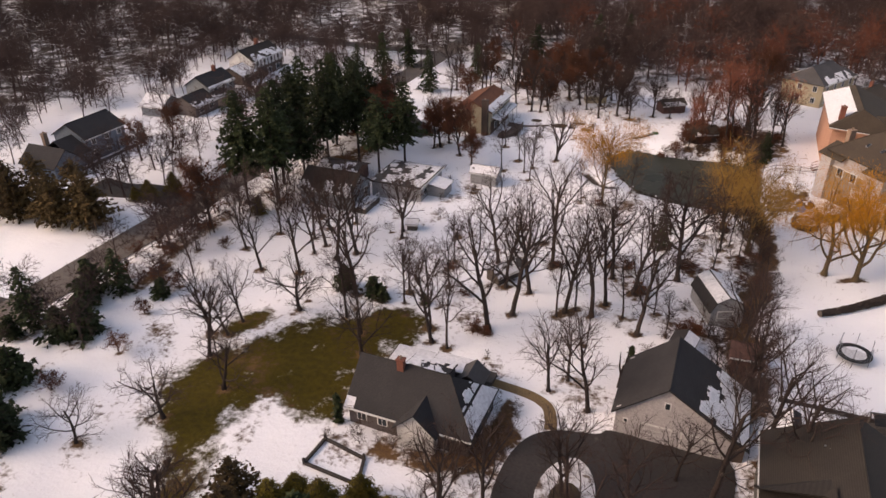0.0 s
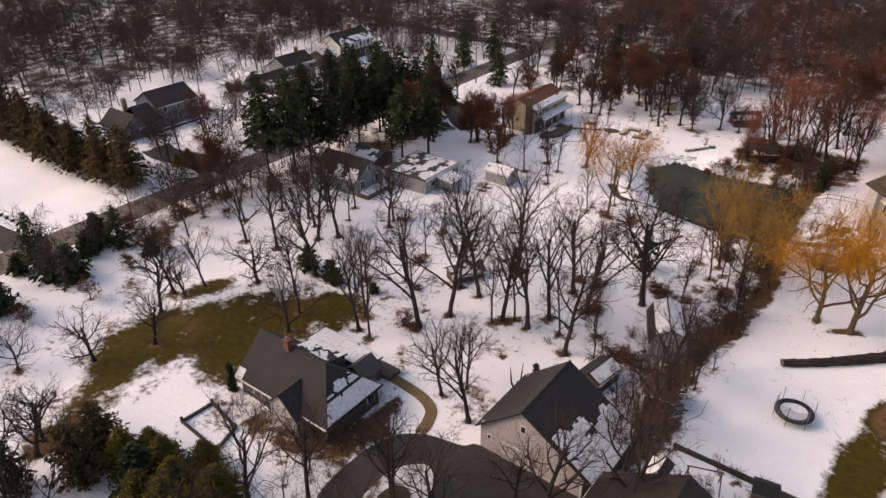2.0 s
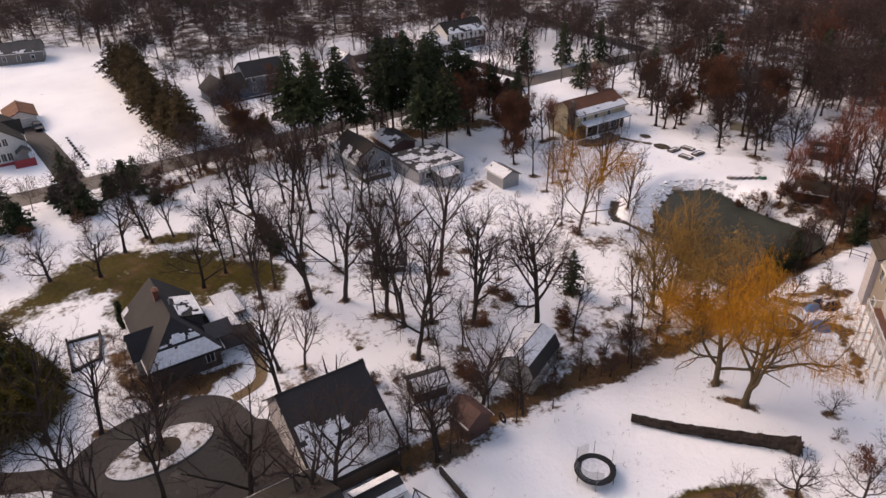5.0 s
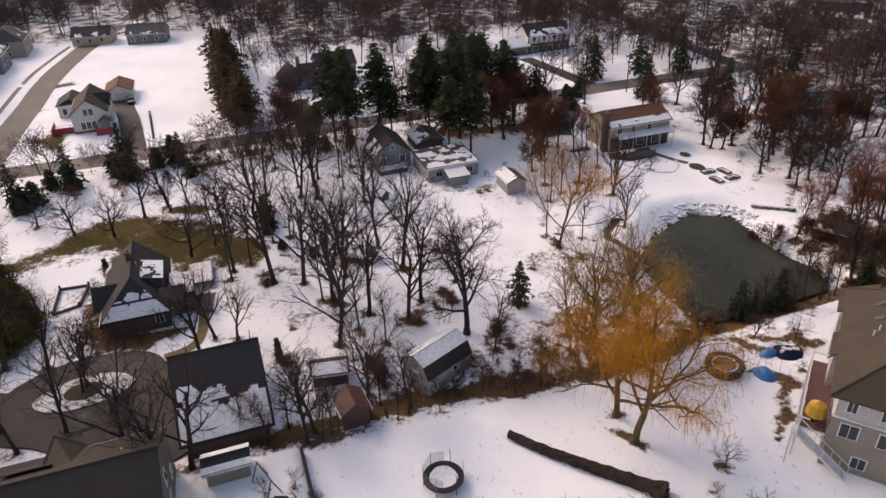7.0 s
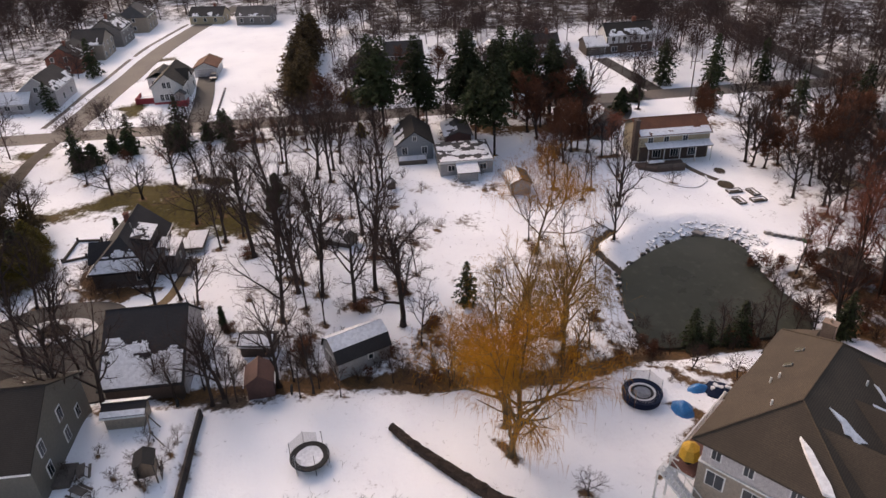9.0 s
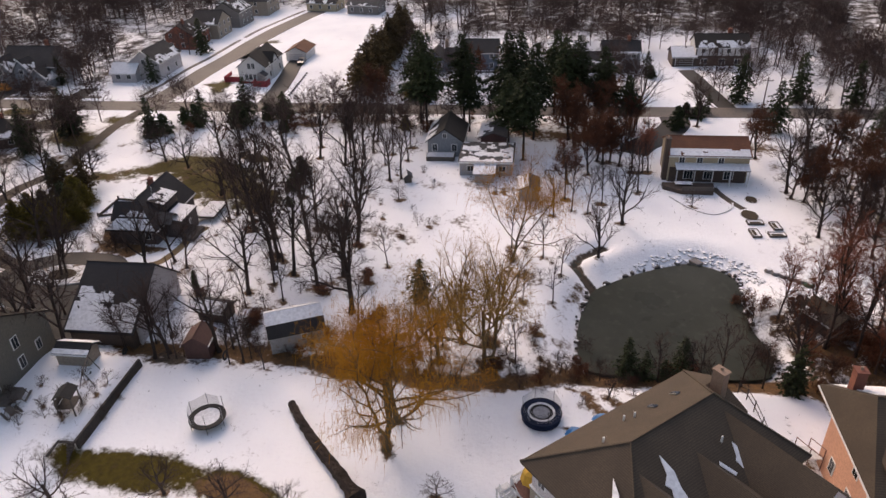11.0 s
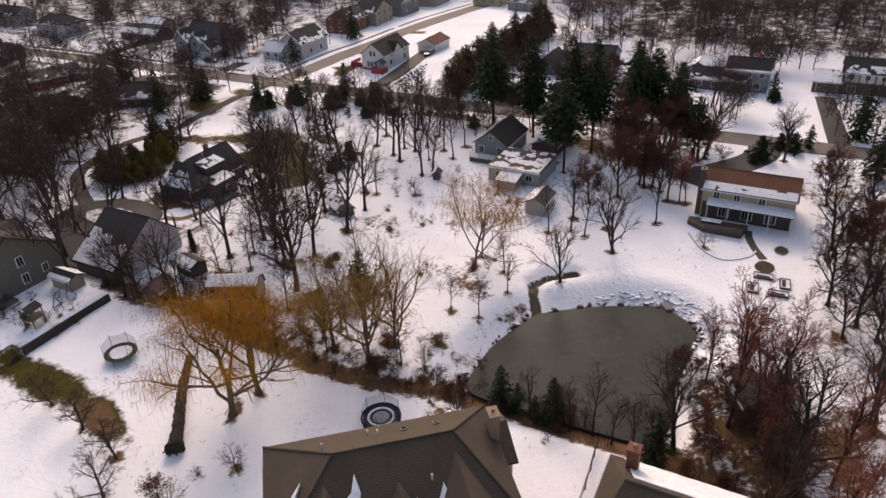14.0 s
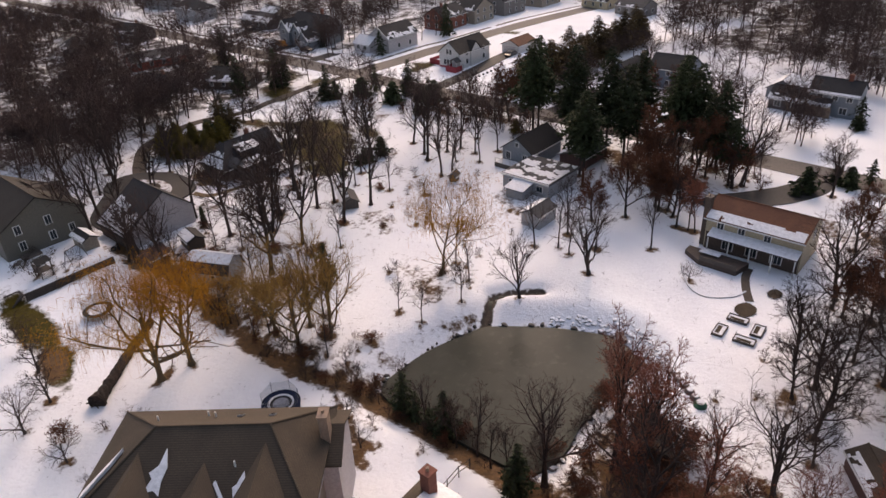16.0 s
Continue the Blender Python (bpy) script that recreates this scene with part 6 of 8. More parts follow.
def tarp_heap(x, y, sx, sy, sz, material, label, seed, snowy=False, name="covered_pile"):
    h = thing(name, x, y, gz(x, y), seed * 37 % 90, label, "tarp")
    m = Mesh()
    n, r = 20, 7
    for i in range(r + 1):
        t = i / r
        for k in range(n):
            a = 2 * math.pi * k / n
            w = (1 - t) ** 0.55 if t < 1 else 0.0
            wob = 1 + 0.22 * noise.noise(Vector((math.cos(a) * 2 + seed, math.sin(a) * 2, t * 2)))
            m.v.append((sx * w * wob * math.cos(a), sy * w * wob * math.sin(a), sz * t * (1 + 0.2 * noise.noise(Vector((seed, math.cos(a), t * 3)))) - 0.05))
    for i in range(r):
        for k in range(n):
            m.f.append((i * n + k, i * n + (k + 1) % n, (i + 1) * n + (k + 1) % n, (i + 1) * n + k))
    part("cover", m, material, h, smooth=True)
    if snowy:
        rng = random.Random(seed)
        for k in range(6):
            a, d = rng.uniform(0, 6.28), rng.uniform(0.1, 0.6)
            c = (sx * d * math.cos(a), sy * d * math.sin(a))
            ring = [(c[0] + 0.3 * rng.uniform(0.6, 1.2) * math.cos(b), c[1] + 0.22 * rng.uniform(0.6, 1.2) * math.sin(b)) for b in np.linspace(0, 5.6, 9).tolist()]
            part("snow", Mesh().prism(ring, sz * 0.5, sz * (1.06 - 0.8 * d * d)), SNOW, h)
    return h


tarp_heap(20.0, 117.6, 1.5, 1.15, 0.9, BLUE, "crumpled bright blue tarp over a pile", 5)
tarp_heap(17.9, 122.6, 1.9, 1.5, 0.8, NAVY, "dark navy cover with patches of snow", 9, True)
tarp_heap(17.2, 120.6, 1.3, 0.8, 0.7, BLUE, "blue plastic sheet beside the dark cover", 12)


def raised_bed(x, y, yaw):
    h = thing("raised_bed", x, y, gz(x, y), yaw, "rectangular wooden raised bed filled with snow", "raised bed", "raised beds on the lawn")
    for sx, sy, lx, ly in ((0, -0.62, 1.25, 0.05), (0, 0.62, 1.25, 0.05), (-1.2, 0, 0.05, 0.62), (1.2, 0, 0.05, 0.62)):
        part("board", Mesh().box(sx - lx, sx + lx, sy - ly, sy + ly, -0.1, 0.34), WOOD_GREY, h)
    part("snow", Mesh().box(-1.14, 1.14, -0.56, 0.56, -0.1, 0.24), SNOW, h)
    part("soil", Mesh().box(-0.9, 0.8, -0.4, 0.1, 0.1, 0.255), SOIL, h)


for x, y, a in ((-28.3, 147.2, 93), (-27.3, 150.0, 5), (-24.7, 146.3, 4), (-24.4, 149.4, 94)):
    raised_bed(x, y, a)


def flower_bed(x, y, r, label):
    h = thing("flower_bed", x, y, gz(x, y), 0, label, "flower bed")
    ring = [(r * (1 + 0.08 * math.sin(4 * a)) * math.cos(a), 0.75 * r * math.sin(a)) for a in np.linspace(0, 6.0, 18).tolist()]
    part("soil", Mesh().prism(ring, -0.2, 0.14), SOIL, h)
    rng = random.Random(int(x * 7 + y))
    for k in range(16):
        a = 2 * math.pi * k / 16
        s = rng.uniform(0.10, 0.17)
        stn = part("stone", STONES[k % len(STONES)], None, h)
        stn.matrix_basis = Matrix.Translation((r * 1.02 * math.cos(a), 0.77 * r * math.sin(a), 0.05)) @ Matrix.Rotation(a * 3, 4, "Z") @ Matrix.Diagonal((s * 2, s * 1.6, s * 1.4, 1))


def stone_mesh(seed):
    bm = bmesh.new()
    bmesh.ops.create_icosphere(bm, subdivisions=1, radius=0.5)
    for v in bm.verts:
        v.co *= 1 + 0.35 * noise.noise(v.co * 2.2 + Vector((seed * 5, 0, 0)))
    me = bpy.data.meshes.new("stone")
    bm.to_mesh(me)
    bm.free()
    me.materials.append(SNOWY_STONE)
    return me


STONES = [stone_mesh(k) for k in range(5)]
flower_bed(-37.0, 148.8, 1.2, "small round flower bed ringed with stones")
flower_bed(-31.1, 147.1, 1.7, "oval flower bed with bare soil ringed with stones")

edging = thing("pond_edging", 0, 0, 0, 0, "band of snow-dusted field stones round the pond head", "rocks")
rng = random.Random(21)
ARC = smooth_line([(-14.4, 128.6), (-16.4, 131.0), (-18.4, 135.8), (-16.8, 140.2), (-13.8, 142.4), (-11.0, 142.6)], 10)
for k in range(170):
    i = rng.randrange(len(ARC) - 1)
    p, q = ARC[i], ARC[i + 1]
    t = rng.random()
    x, y = p[0] + (q[0] - p[0]) * t, p[1] + (q[1] - p[1]) * t
    out = Vector((x + 6.5, y - 134, 0)).normalized() * (k % 3 + 0.5 * rng.random()) * 0.75
    x, y = x + out.x + rng.gauss(0, 0.2), y + out.y + rng.gauss(0, 0.2)
    s = rng.uniform(0.5, 0.95)
    st = part("stone", STONES[k % 5], None, edging)
    st.matrix_basis = Matrix.Translation((x, y, gz(x, y) + 0.05)) @ Matrix.Rotation(rng.uniform(0, 6), 4, "Z") @ Matrix.Diagonal((s, s * 0.7, s * 0.4, 1))
dock = thing("stone_step", -18.1, 136.6, -1.3, 40, "flat pale stone slab at the pond edge", "stone slab")
part("slab", Mesh().box(-0.9, 0.9, -0.6, 0.6, -0.4, 0.15, 0.06), STONE, dock)

border = thing("stone_border", 0, 0, 0, 0, "curved line of low stones on the snowy lawn", "rocks")
for k, (x, y) in enumerate(smooth_line([(-37.4, 135.7), (-34.4, 137.4), (-31.8, 139.5), (-31.1, 142.0), (-33.3, 144.7), (-35.4, 145.5)], 12)):
    st = part("stone", STONES[k % 5], None, border)
    st.matrix_basis = Matrix.Translation((x, y, gz(x, y) + 0.06)) @ Matrix.Rotation(k * 1.3, 4, "Z") @ Matrix.Diagonal((0.42, 0.3, 0.26, 1))


def dome(x, y, s, k):
    h = thing("plant_cover", x, y, gz(x, y), 25 * k, "low rounded plant cover on the snow", "plant cover", "plant covers in a row")
    m = Mesh()
    n, r = 12, 5
    for i in range(r + 1):
        t = i / r * math.pi / 2
        for j in range(n):
            a = 2 * math.pi * j / n
            m.v.append((s * math.cos(t) * math.cos(a), s * math.cos(t) * math.sin(a), s * 0.8 * math.sin(t)))
    for i in range(r):
        for j in range(n):
            m.f.append((i * n + j, i * n + (j + 1) % n, (i + 1) * n + (j + 1) % n, (i + 1) * n + j))
    part("cover", m, GREEN if k == 5 else STONE, h, smooth=True)
    part("snow", Mesh().prism([(0.6 * s * math.cos(a), 0.6 * s * math.sin(a)) for a in np.linspace(0, 5.6, 9).tolist()], 0.55 * s, 0.82 * s), SNOW, h)


for k, (x, y) in enumerate(((-14.2, 145.5), (-13.4, 146.2), (-12.8, 147.1), (-12.2, 148.0), (-11.6, 148.9), (-10.8, 149.8))):
    dome(x, y, 0.6 if k != 5 else 0.75, k)

# low black posts along the white house's driveway
posts = thing("marker_posts", 0, 0, 0, 0, "row of small dark posts in the snow", "posts")
for k in range(11):
    t = k / 10
    x, y = -108.7 + 18.9 * t, 50.9 + 1.1 * t
    part("post", Mesh().box(x - 0.12, x + 0.12, y - 0.28, y + 0.28, -0.1, 0.34, 0.03), BLACK, posts)


def vehicle(x, y, yaw, paint, label, van=False, z=None):
    h = thing("car", x, y, (gz(x, y) + 0.06) if z is None else z, yaw, label, "car")
    top = 1.9 if van else 1.45
    prof = [(-2.2, 0.35), (2.2, 0.35), (2.25, 0.75), (1.3 if not van else 1.9, 0.95), (0.7 if not van else 1.4, top), (-1.3, top), (-2.0 if not van else -2.15, 1.0), (-2.25, 0.8)]
    m = Mesh()
    n = len(prof)
    for y0, s in ((-0.85, 1), (0.85, -1)):
        for a, b in prof:
            yy = y0 * (0.86 if b > 1.0 else 1.0)
            m.v.append((a, yy, b))
    m.f = [tuple(range(n)), tuple(range(2 * n - 1, n - 1, -1))] + [((i + 1) % n, i, n + i, n + (i + 1) % n) for i in range(n)]
    part("body", m, paint, h)
    part("glass", Mesh().box(-1.35, 0.75, -0.79, 0.79, 1.02, top - 0.12), GLASS, h)
    for wx in (-1.35, 1.4):
        for wy in (-0.8, 0.8):
            w = part("wheel", Mesh().tube([(wx, wy - 0.1, 0.3), (wx, wy + 0.1, 0.3)], [0.32, 0.32], 14), RUBBER, h)
            part("rim", Mesh().tube([(wx, wy - 0.12, 0.3), (wx, wy + 0.12, 0.3)], [0.18, 0.18], 10), STEEL, w)


vehicle(-91.0, -26.5, 90, ORANGE, "orange van parked on a driveway by the road", True)
vehicle(-91.0, -13.5, 95, DARK_PAINT, "dark car parked beside the road")
vehicle(-118.5, 46.6, 5, DARK_PAINT, "dark car parked before the white garage")
vehicle(-99.0, -55.5, 0, DARK_PAINT, "dark car parked on a short driveway")


def tyre(x, y, z, r):
    h = thing("tyre", x, y, z, 0, "old black tyre lying by the fence", "tyre")
    m = Mesh()
    n, k2 = 20, 8
    for i in range(n):
        a = 2 * math.pi * i / n
        for k in range(k2):
            b = 2 * math.pi * k / k2
            rr = r + 0.14 * math.cos(b)
            m.v.append((rr * math.cos(a), 0.1 * math.sin(b), r + 0.12 + rr * math.sin(a)))
    for i in range(n):
        for k in range(k2):
            m.f.append((i * k2 + k, ((i + 1) % n) * k2 + k, ((i + 1) % n) * k2 + (k + 1) % k2, i * k2 + (k + 1) % k2))
    part("tread", m, RUBBER, h, smooth=True)


tyre(11.9, 64.2, gz(11.9, 64.2), 0.34)
tyre(10.6, 76.2, gz(10.6, 76.2), 0.5)


def fence(line, label, height=1.3, step=2.4, material=None, rails=2):
    h = thing("fence", 0, 0, 0, 0, label, "fence")
    pts = smooth_line(line, 6)
    d, last = 0, None
    for p, q in zip(pts, pts[1:]):
        d += math.dist(p, q)
        if last is None or d >= step:
            if last:
                for k in range(rails):
                    hz = height * (0.45 + 0.45 * k / max(1, rails - 1))
                    part("rail", Mesh().tube([(*last, gz(*last) + hz), (*p, gz(*p) + hz)], [0.045, 0.045], 4), material or WOOD_GREY, h)
            part("post", Mesh().tube([(*p, gz(*p) - 0.3), (*p, gz(*p) + height)], [0.07, 0.06], 6), material or WOOD_GREY, h)
            last, d = p, 0


fence([(11.0, 135.6), (16, 136.2), (24, 136.6)], "dark wooden fence between the two gardens", 1.5, 1.6, WALL_TIMBER)
fence([(-75.5, 60), (-75.8, 75), (-75.5, 92)], "weathered post and rail fence beside the road", 1.1, 3.0)
bed = thing("garden_bed", 0, 0, 0, 0, "low dark timber edging round a snowy garden bed", "garden bed")
corners = [(-29.8, 40.1), (-29.6, 43.8), (-24.7, 43.0), (-23.7, 39.8)]
for (ax, ay), (bx, by) in zip(corners, corners[1:] + corners[:1]):
    part("timber", Mesh().tube([(ax, ay, gz(ax, ay) + 0.18), (bx, by, gz(bx, by) + 0.18)], [0.2, 0.2], 4), WALL_TIMBER, bed)
for cx, cy in corners:
    part("post", Mesh().box(cx - 0.12, cx + 0.12, cy - 0.12, cy + 0.12, gz(cx, cy) - 0.3, gz(cx, cy) + 0.75), WALL_TIMBER, bed)


def utility_pole(x, y, h0, yaw):
    h = thing("utility_pole", x, y, gz(x, y), yaw, "tall wooden utility pole beside the road", "pole", "utility poles along the road")
    part("pole", Mesh().tube([(0, 0, -0.5), (0, 0, h0)], [0.16, 0.11], 8), WOOD_GREY, h)
    part("crossarm", Mesh().box(-1.1, 1.1, -0.06, 0.06, h0 - 0.8, h0 - 0.66), WOOD_GREY, h)
    for s in (-0.9, 0, 0.9):
        part("insulator", Mesh().tube([(s, 0, h0 - 0.66), (s, 0, h0 - 0.45)], [0.05, 0.03], 6), STEEL, h)


for y in (-70, -30, 4, 118, 160):
    utility_pole(-75.2, y, 9.5, 90)


def stepping_stones():
    h = thing("stepping_stones", 0, 0, 0, 0, "short row of dark stepping stones in the snow", "stones")
    for k in range(7):
        st = part("stone", STONES[k % 5], None, h)
        x, y = 15.5 + 1.0 * k, 139.3 - 0.15 * k
        st.matrix_basis = Matrix.Translation((x, y, gz(x, y) + 0.03)) @ Matrix.Diagonal((0.55, 0.45, 0.16, 1))


stepping_stones()


# dark stones and sods along the pond's edge
rng = random.Random(31)
for k in range(70):
    i = rng.randrange(len(POND))
    a, b = POND[i], POND[(i + 1) % len(POND)]
    f = rng.random()
    px, py = a[0] + (b[0] - a[0]) * f, a[1] + (b[1] - a[1]) * f
    if px > 6.5:
        continue
    d = Vector((px + 5, py - 130, 0)).normalized() * rng.uniform(0.0, 0.7)
    sx = rng.uniform(0.18, 0.5)
    st = thing("stone", px + d.x, py + d.y, -1.5, rng.uniform(0, 360), "dark wet stone at the edge of the pond", "stone", "stones round the pond")
    m = Mesh()
    ring = [(sx * rng.uniform(0.75, 1.15) * math.cos(q * 0.9), sx * rng.uniform(0.55, 0.85) * math.sin(q * 0.9)) for q in range(7)]
    m.add([(x, y, -0.15) for x, y in ring] + [(x * 0.8, y * 0.8, sx * 0.45) for x, y in ring] + [(0.0, 0.0, sx * 0.62)],
          [(q, (q + 1) % 7, 7 + (q + 1) % 7, 7 + q) for q in range(7)] + [(7 + q, 7 + (q + 1) % 7, 14) for q in range(7)])
    part("rock", m, SNOWY_STONE if k % 3 == 0 else WET_STONE, st)

# ---- trees ----
def grow(tm, cm, p, d, length, rad, level, cfg, rng):
    """A branch and its branches; thick ones go to tm, fine ones to cm."""
    if level == cfg["levels"]:
        j = cfg["wob"]
        d = (d + Vector((rng.uniform(-j, j), rng.uniform(-j, j), rng.uniform(-j, j) + cfg["up"][level]))).normalized()
        cm.blade(p, p + d * length, cfg["least"], rng.uniform(0, 3.14))
        return
    nseg = cfg["segs"][level]
    pts, radii = [p], [rad]
    end = rad * (0.45 if level else cfg.get("taper", 0.5))
    for i in range(nseg):
        j = cfg["wob"] * (0.5 if level == 0 else 1)
        d = (d + Vector((rng.uniform(-j, j), rng.uniform(-j, j), rng.uniform(-j, j) + cfg["up"][level]))).normalized()
        p = p + d * (length / nseg)
        pts.append(p)
        radii.append(rad + (end - rad) * (i + 1) / nseg)
    (tm if level <= cfg.get("wood", 1) else cm).tube(pts, radii, cfg.get("sides", (8, 6, 4, 3, 3))[level], cap=False)
    if level >= cfg["levels"]:
        return
    n = cfg["kids"][level]
    az = rng.uniform(0, 6.28)
    for k in range(n):
        lo = cfg["start"][level]
        t = lo + (1 - lo) * (k + rng.uniform(0.1, 0.9)) / n
        i = min(int(t * nseg), nseg - 1)
        f = t * nseg - i
        q = pts[i].lerp(pts[i + 1], f)
        dd = (pts[i + 1] - pts[i]).normalized()
        az += 2.4 + rng.uniform(-0.5, 0.5)
        o = dd.orthogonal().normalized()
        o = Matrix.Rotation(az, 3, dd) @ o
        ang = radians(cfg["angle"][level] * rng.uniform(0.7, 1.3))
        nd_ = (dd * math.cos(ang) + o * math.sin(ang)).normalized()
        ln = length * cfg["ratio"][level] * rng.uniform(0.75, 1.2) * (1.1 - 0.45 * t if level == 0 else 1.1 - 0.3 * t)
        grow(tm, cm, q, nd_, ln, max(cfg["least"], (radii[i] + (radii[i + 1] - radii[i]) * f) * cfg["thin"]), level + 1, cfg, rng)


TALL = dict(segs=(6, 5, 3, 1, 1), sides=(8, 5, 3, 3, 3), least=0.0155, levels=4, kids=(9, 5, 4, 5), start=(0.34, 0.25, 0.2, 0.1), angle=(38, 42, 44, 44), ratio=(0.66, 0.54, 0.52, 0.60), up=(0.0, 0.09, 0.06, 0.03, 0.02), wob=0.2, thin=0.62)
SLIM = dict(TALL, kids=(9, 5, 4, 5), angle=(36, 40, 42, 42), ratio=(0.42, 0.5, 0.5, 0.62))
WIDE = dict(TALL, kids=(9, 6, 5, 5), start=(0.18, 0.25, 0.2, 0.1), angle=(58, 46, 44, 40), ratio=(0.78, 0.55, 0.5, 0.6), wob=0.2)
VASE = dict(TALL, kids=(11, 5, 4, 5), start=(0.10, 0.35, 0.2, 0.1), angle=(30, 28, 34, 38), ratio=(0.85, 0.5, 0.5, 0.6), up=(0, 0.1, 0.06, 0.04, 0.02))
ROUND = dict(TALL, kids=(12, 7, 6, 8), start=(0.25, 0.25, 0.2, 0.1), angle=(48, 42, 42, 44), ratio=(0.58, 0.52, 0.5, 0.6))
SHRUB = dict(segs=(3, 2, 1, 1), sides=(4, 3, 3, 3), least=0.016, levels=3, kids=(8, 6, 8), start=(0.05, 0.2, 0.2), angle=(40, 42, 44), ratio=(0.8, 0.55, 0.6), up=(0, 0.04, 0.03, 0.02), wob=0.28, thin=0.6)


def bare_kind(seed, height, rad, cfg, twig=None, bark=None, leaves=0, leaf_mat=None):
    rng = random.Random(seed)
    tm, cm = Mesh(), Mesh()
    grow(tm, cm, Vector((0, 0, -0.3)), Vector((0, 0, 1)), height * 0.72, rad, 0, cfg, rng)
    tm.tube([(0, 0, -0.35), (0, 0, 0.1), (0, 0, 0.6)], [rad * 1.7, rad * 1.35, rad * 1.02], 8, cap=False)
    if leaves:
        pts = cm.v[:]
        for k in range(leaves):
            p = Vector(pts[rng.randrange(len(pts))]) + Vector((rng.gauss(0, 0.15), rng.gauss(0, 0.15), rng.gauss(0, 0.15)))
            a = Vector((rng.gauss(0, 1), rng.gauss(0, 1), rng.gauss(0, 1))).normalized() * rng.uniform(0.05, 0.10)
            b = Vector((rng.gauss(0, 1), rng.gauss(0, 1), rng.gauss(0, 1))).normalized() * rng.uniform(0.04, 0.08)
            cm.add([p - a, p + b, p + a, p - b], [(0, 1, 2, 3)])
    return tm.data("trunk", bark or BARK, True), cm.data("crown", twig or TWIG)


PLANTED = []


def plant(kind, x, y, scale=1.0, turn=None, name="tree", label="leafless grey-brown tree with fine twigs", category="tree", group="", lean=0.0, squash=1.0, z=None):
    tme, cme = kind
    PLANTED.append((x, y, 0.6 if name == "shrub" else 1.1))
    t = turn if turn is not None else (x * 37.7 + y * 91.3) % 360
    h = thing(name, x, y, gz(x, y) if z is None else z, t, label, category, group)
    h.matrix_basis = pose(x, y, gz(x, y) if z is None else z, lean, 0, t) @ Matrix.Diagonal((scale * squash, scale * squash, scale, 1))
    part("trunk", tme, None, h)
    part("crown", cme, None, h)
    return h


TALLS = [bare_kind(s, h, r, TALL) for s, h, r in ((1, 14, 0.30), (2, 15, 0.28), (3, 13, 0.26), (4, 16, 0.32))]
SLIMS = [bare_kind(s, h, r, SLIM) for s, h, r in ((11, 12, 0.14), (12, 13, 0.15), (13, 10, 0.12))]
WIDES = [bare_kind(s, h, r, WIDE) for s, h, r in ((21, 8.5, 0.26), (22, 9, 0.24), (23, 8, 0.2))]
VASES = [bare_kind(s, h, r, VASE) for s, h, r in ((31, 11, 0.26), (32, 9, 0.18))]
GOLDS = [bare_kind(35, 13, 0.24, VASE, TWIG_GOLD, WILLOW_BARK)]
ROUNDS = [bare_kind(s, h, r, ROUND) for s, h, r in ((41, 12.5, 0.26), (42, 11, 0.22))]
REDS = [bare_kind(s, h, r, dict(SLIM, kids=(13, 6, 6, 8)), TWIG_RED) for s, h, r in ((51, 14, 0.17), (52, 13, 0.16))]
BROWNS = [bare_kind(s, h, r, ROUND, DRY_LEAF, None, 8500) for s, h, r in ((55, 11, 0.2), (56, 9, 0.2))]
SHRUBS = [bare_kind(s, h, r, SHRUB, BRUSH, BRUSH) for s, h, r in ((61, 2.6, 0.05), (62, 3.2, 0.06), (63, 2.2, 0.05), (64, 3.8, 0.06))]
RUST = [bare_kind(s, h, r, SHRUB, DRY_LEAF, BRUSH, 900) for s, h, r in ((66, 2.4, 0.05), (67, 3.2, 0.06))]


def willow_kind(seed, height, rad, strands, drop, twig=None):
    """Bare leaning limbs below, and a broad golden crown of fine hanging strands."""
    rng = random.Random(seed)
    tm, cm = Mesh(), Mesh()
    cfg = dict(wood=2, segs=(5, 5, 3, 1), sides=(8, 6, 4, 3), least=0.02, levels=3, kids=(9, 7, 5), start=(0.20, 0.35, 0.3), angle=(52, 44, 40), ratio=(0.98, 0.5, 0.5), up=(0, 0.13, 0.04, -0.02), wob=0.32, thin=0.6)
    grow(tm, cm, Vector((0, 0, -0.3)), Vector((0.1, 0, 1)), height * 0.58, rad, 0, cfg, rng)
    tm.tube([(0, 0, -0.35), (0, 0, 0.1), (0, 0, 0.7)], [rad * 1.9, rad * 1.45, rad * 1.02], 8, cap=False)
    tips = [Vector(v) for v in tm.v[80:] if v[2] > height * 0.5]
    for k in range(strands):
        p = tips[rng.randrange(len(tips))] + Vector((rng.gauss(0, 0.8), rng.gauss(0, 0.8), rng.gauss(0, 0.4)))
        out = Vector((p.x, p.y, 0))
        out = out.normalized() if out.length > 0.1 else Vector((1, 0, 0))
        ln = drop * rng.uniform(0.3, 1.0) * (rng.uniform(1.5, 3.0) if rng.random() < 0.18 and p.xy.length > 2.5 else 1.0)
        a = rng.uniform(0, 6.28)
        side = Vector((math.cos(a), math.sin(a), 0))
        q1 = p + out * 0.8 * rng.random() + side * rng.uniform(0.2, 0.9) + Vector((0, 0, rng.uniform(-0.1, 0.7)))
        q2 = q1 + out * 0.3 * rng.random() + side * rng.uniform(0, 0.4) + Vector((0, 0, -ln))
        turn = rng.uniform(0, 3.14)
        cm.blade(q1, p, 0.017, turn)
        cm.blade(q1, q2, 0.017, turn)
    return tm.data("trunk", WILLOW_BARK, True), cm.data("crown", twig or TWIG_WILLOW)


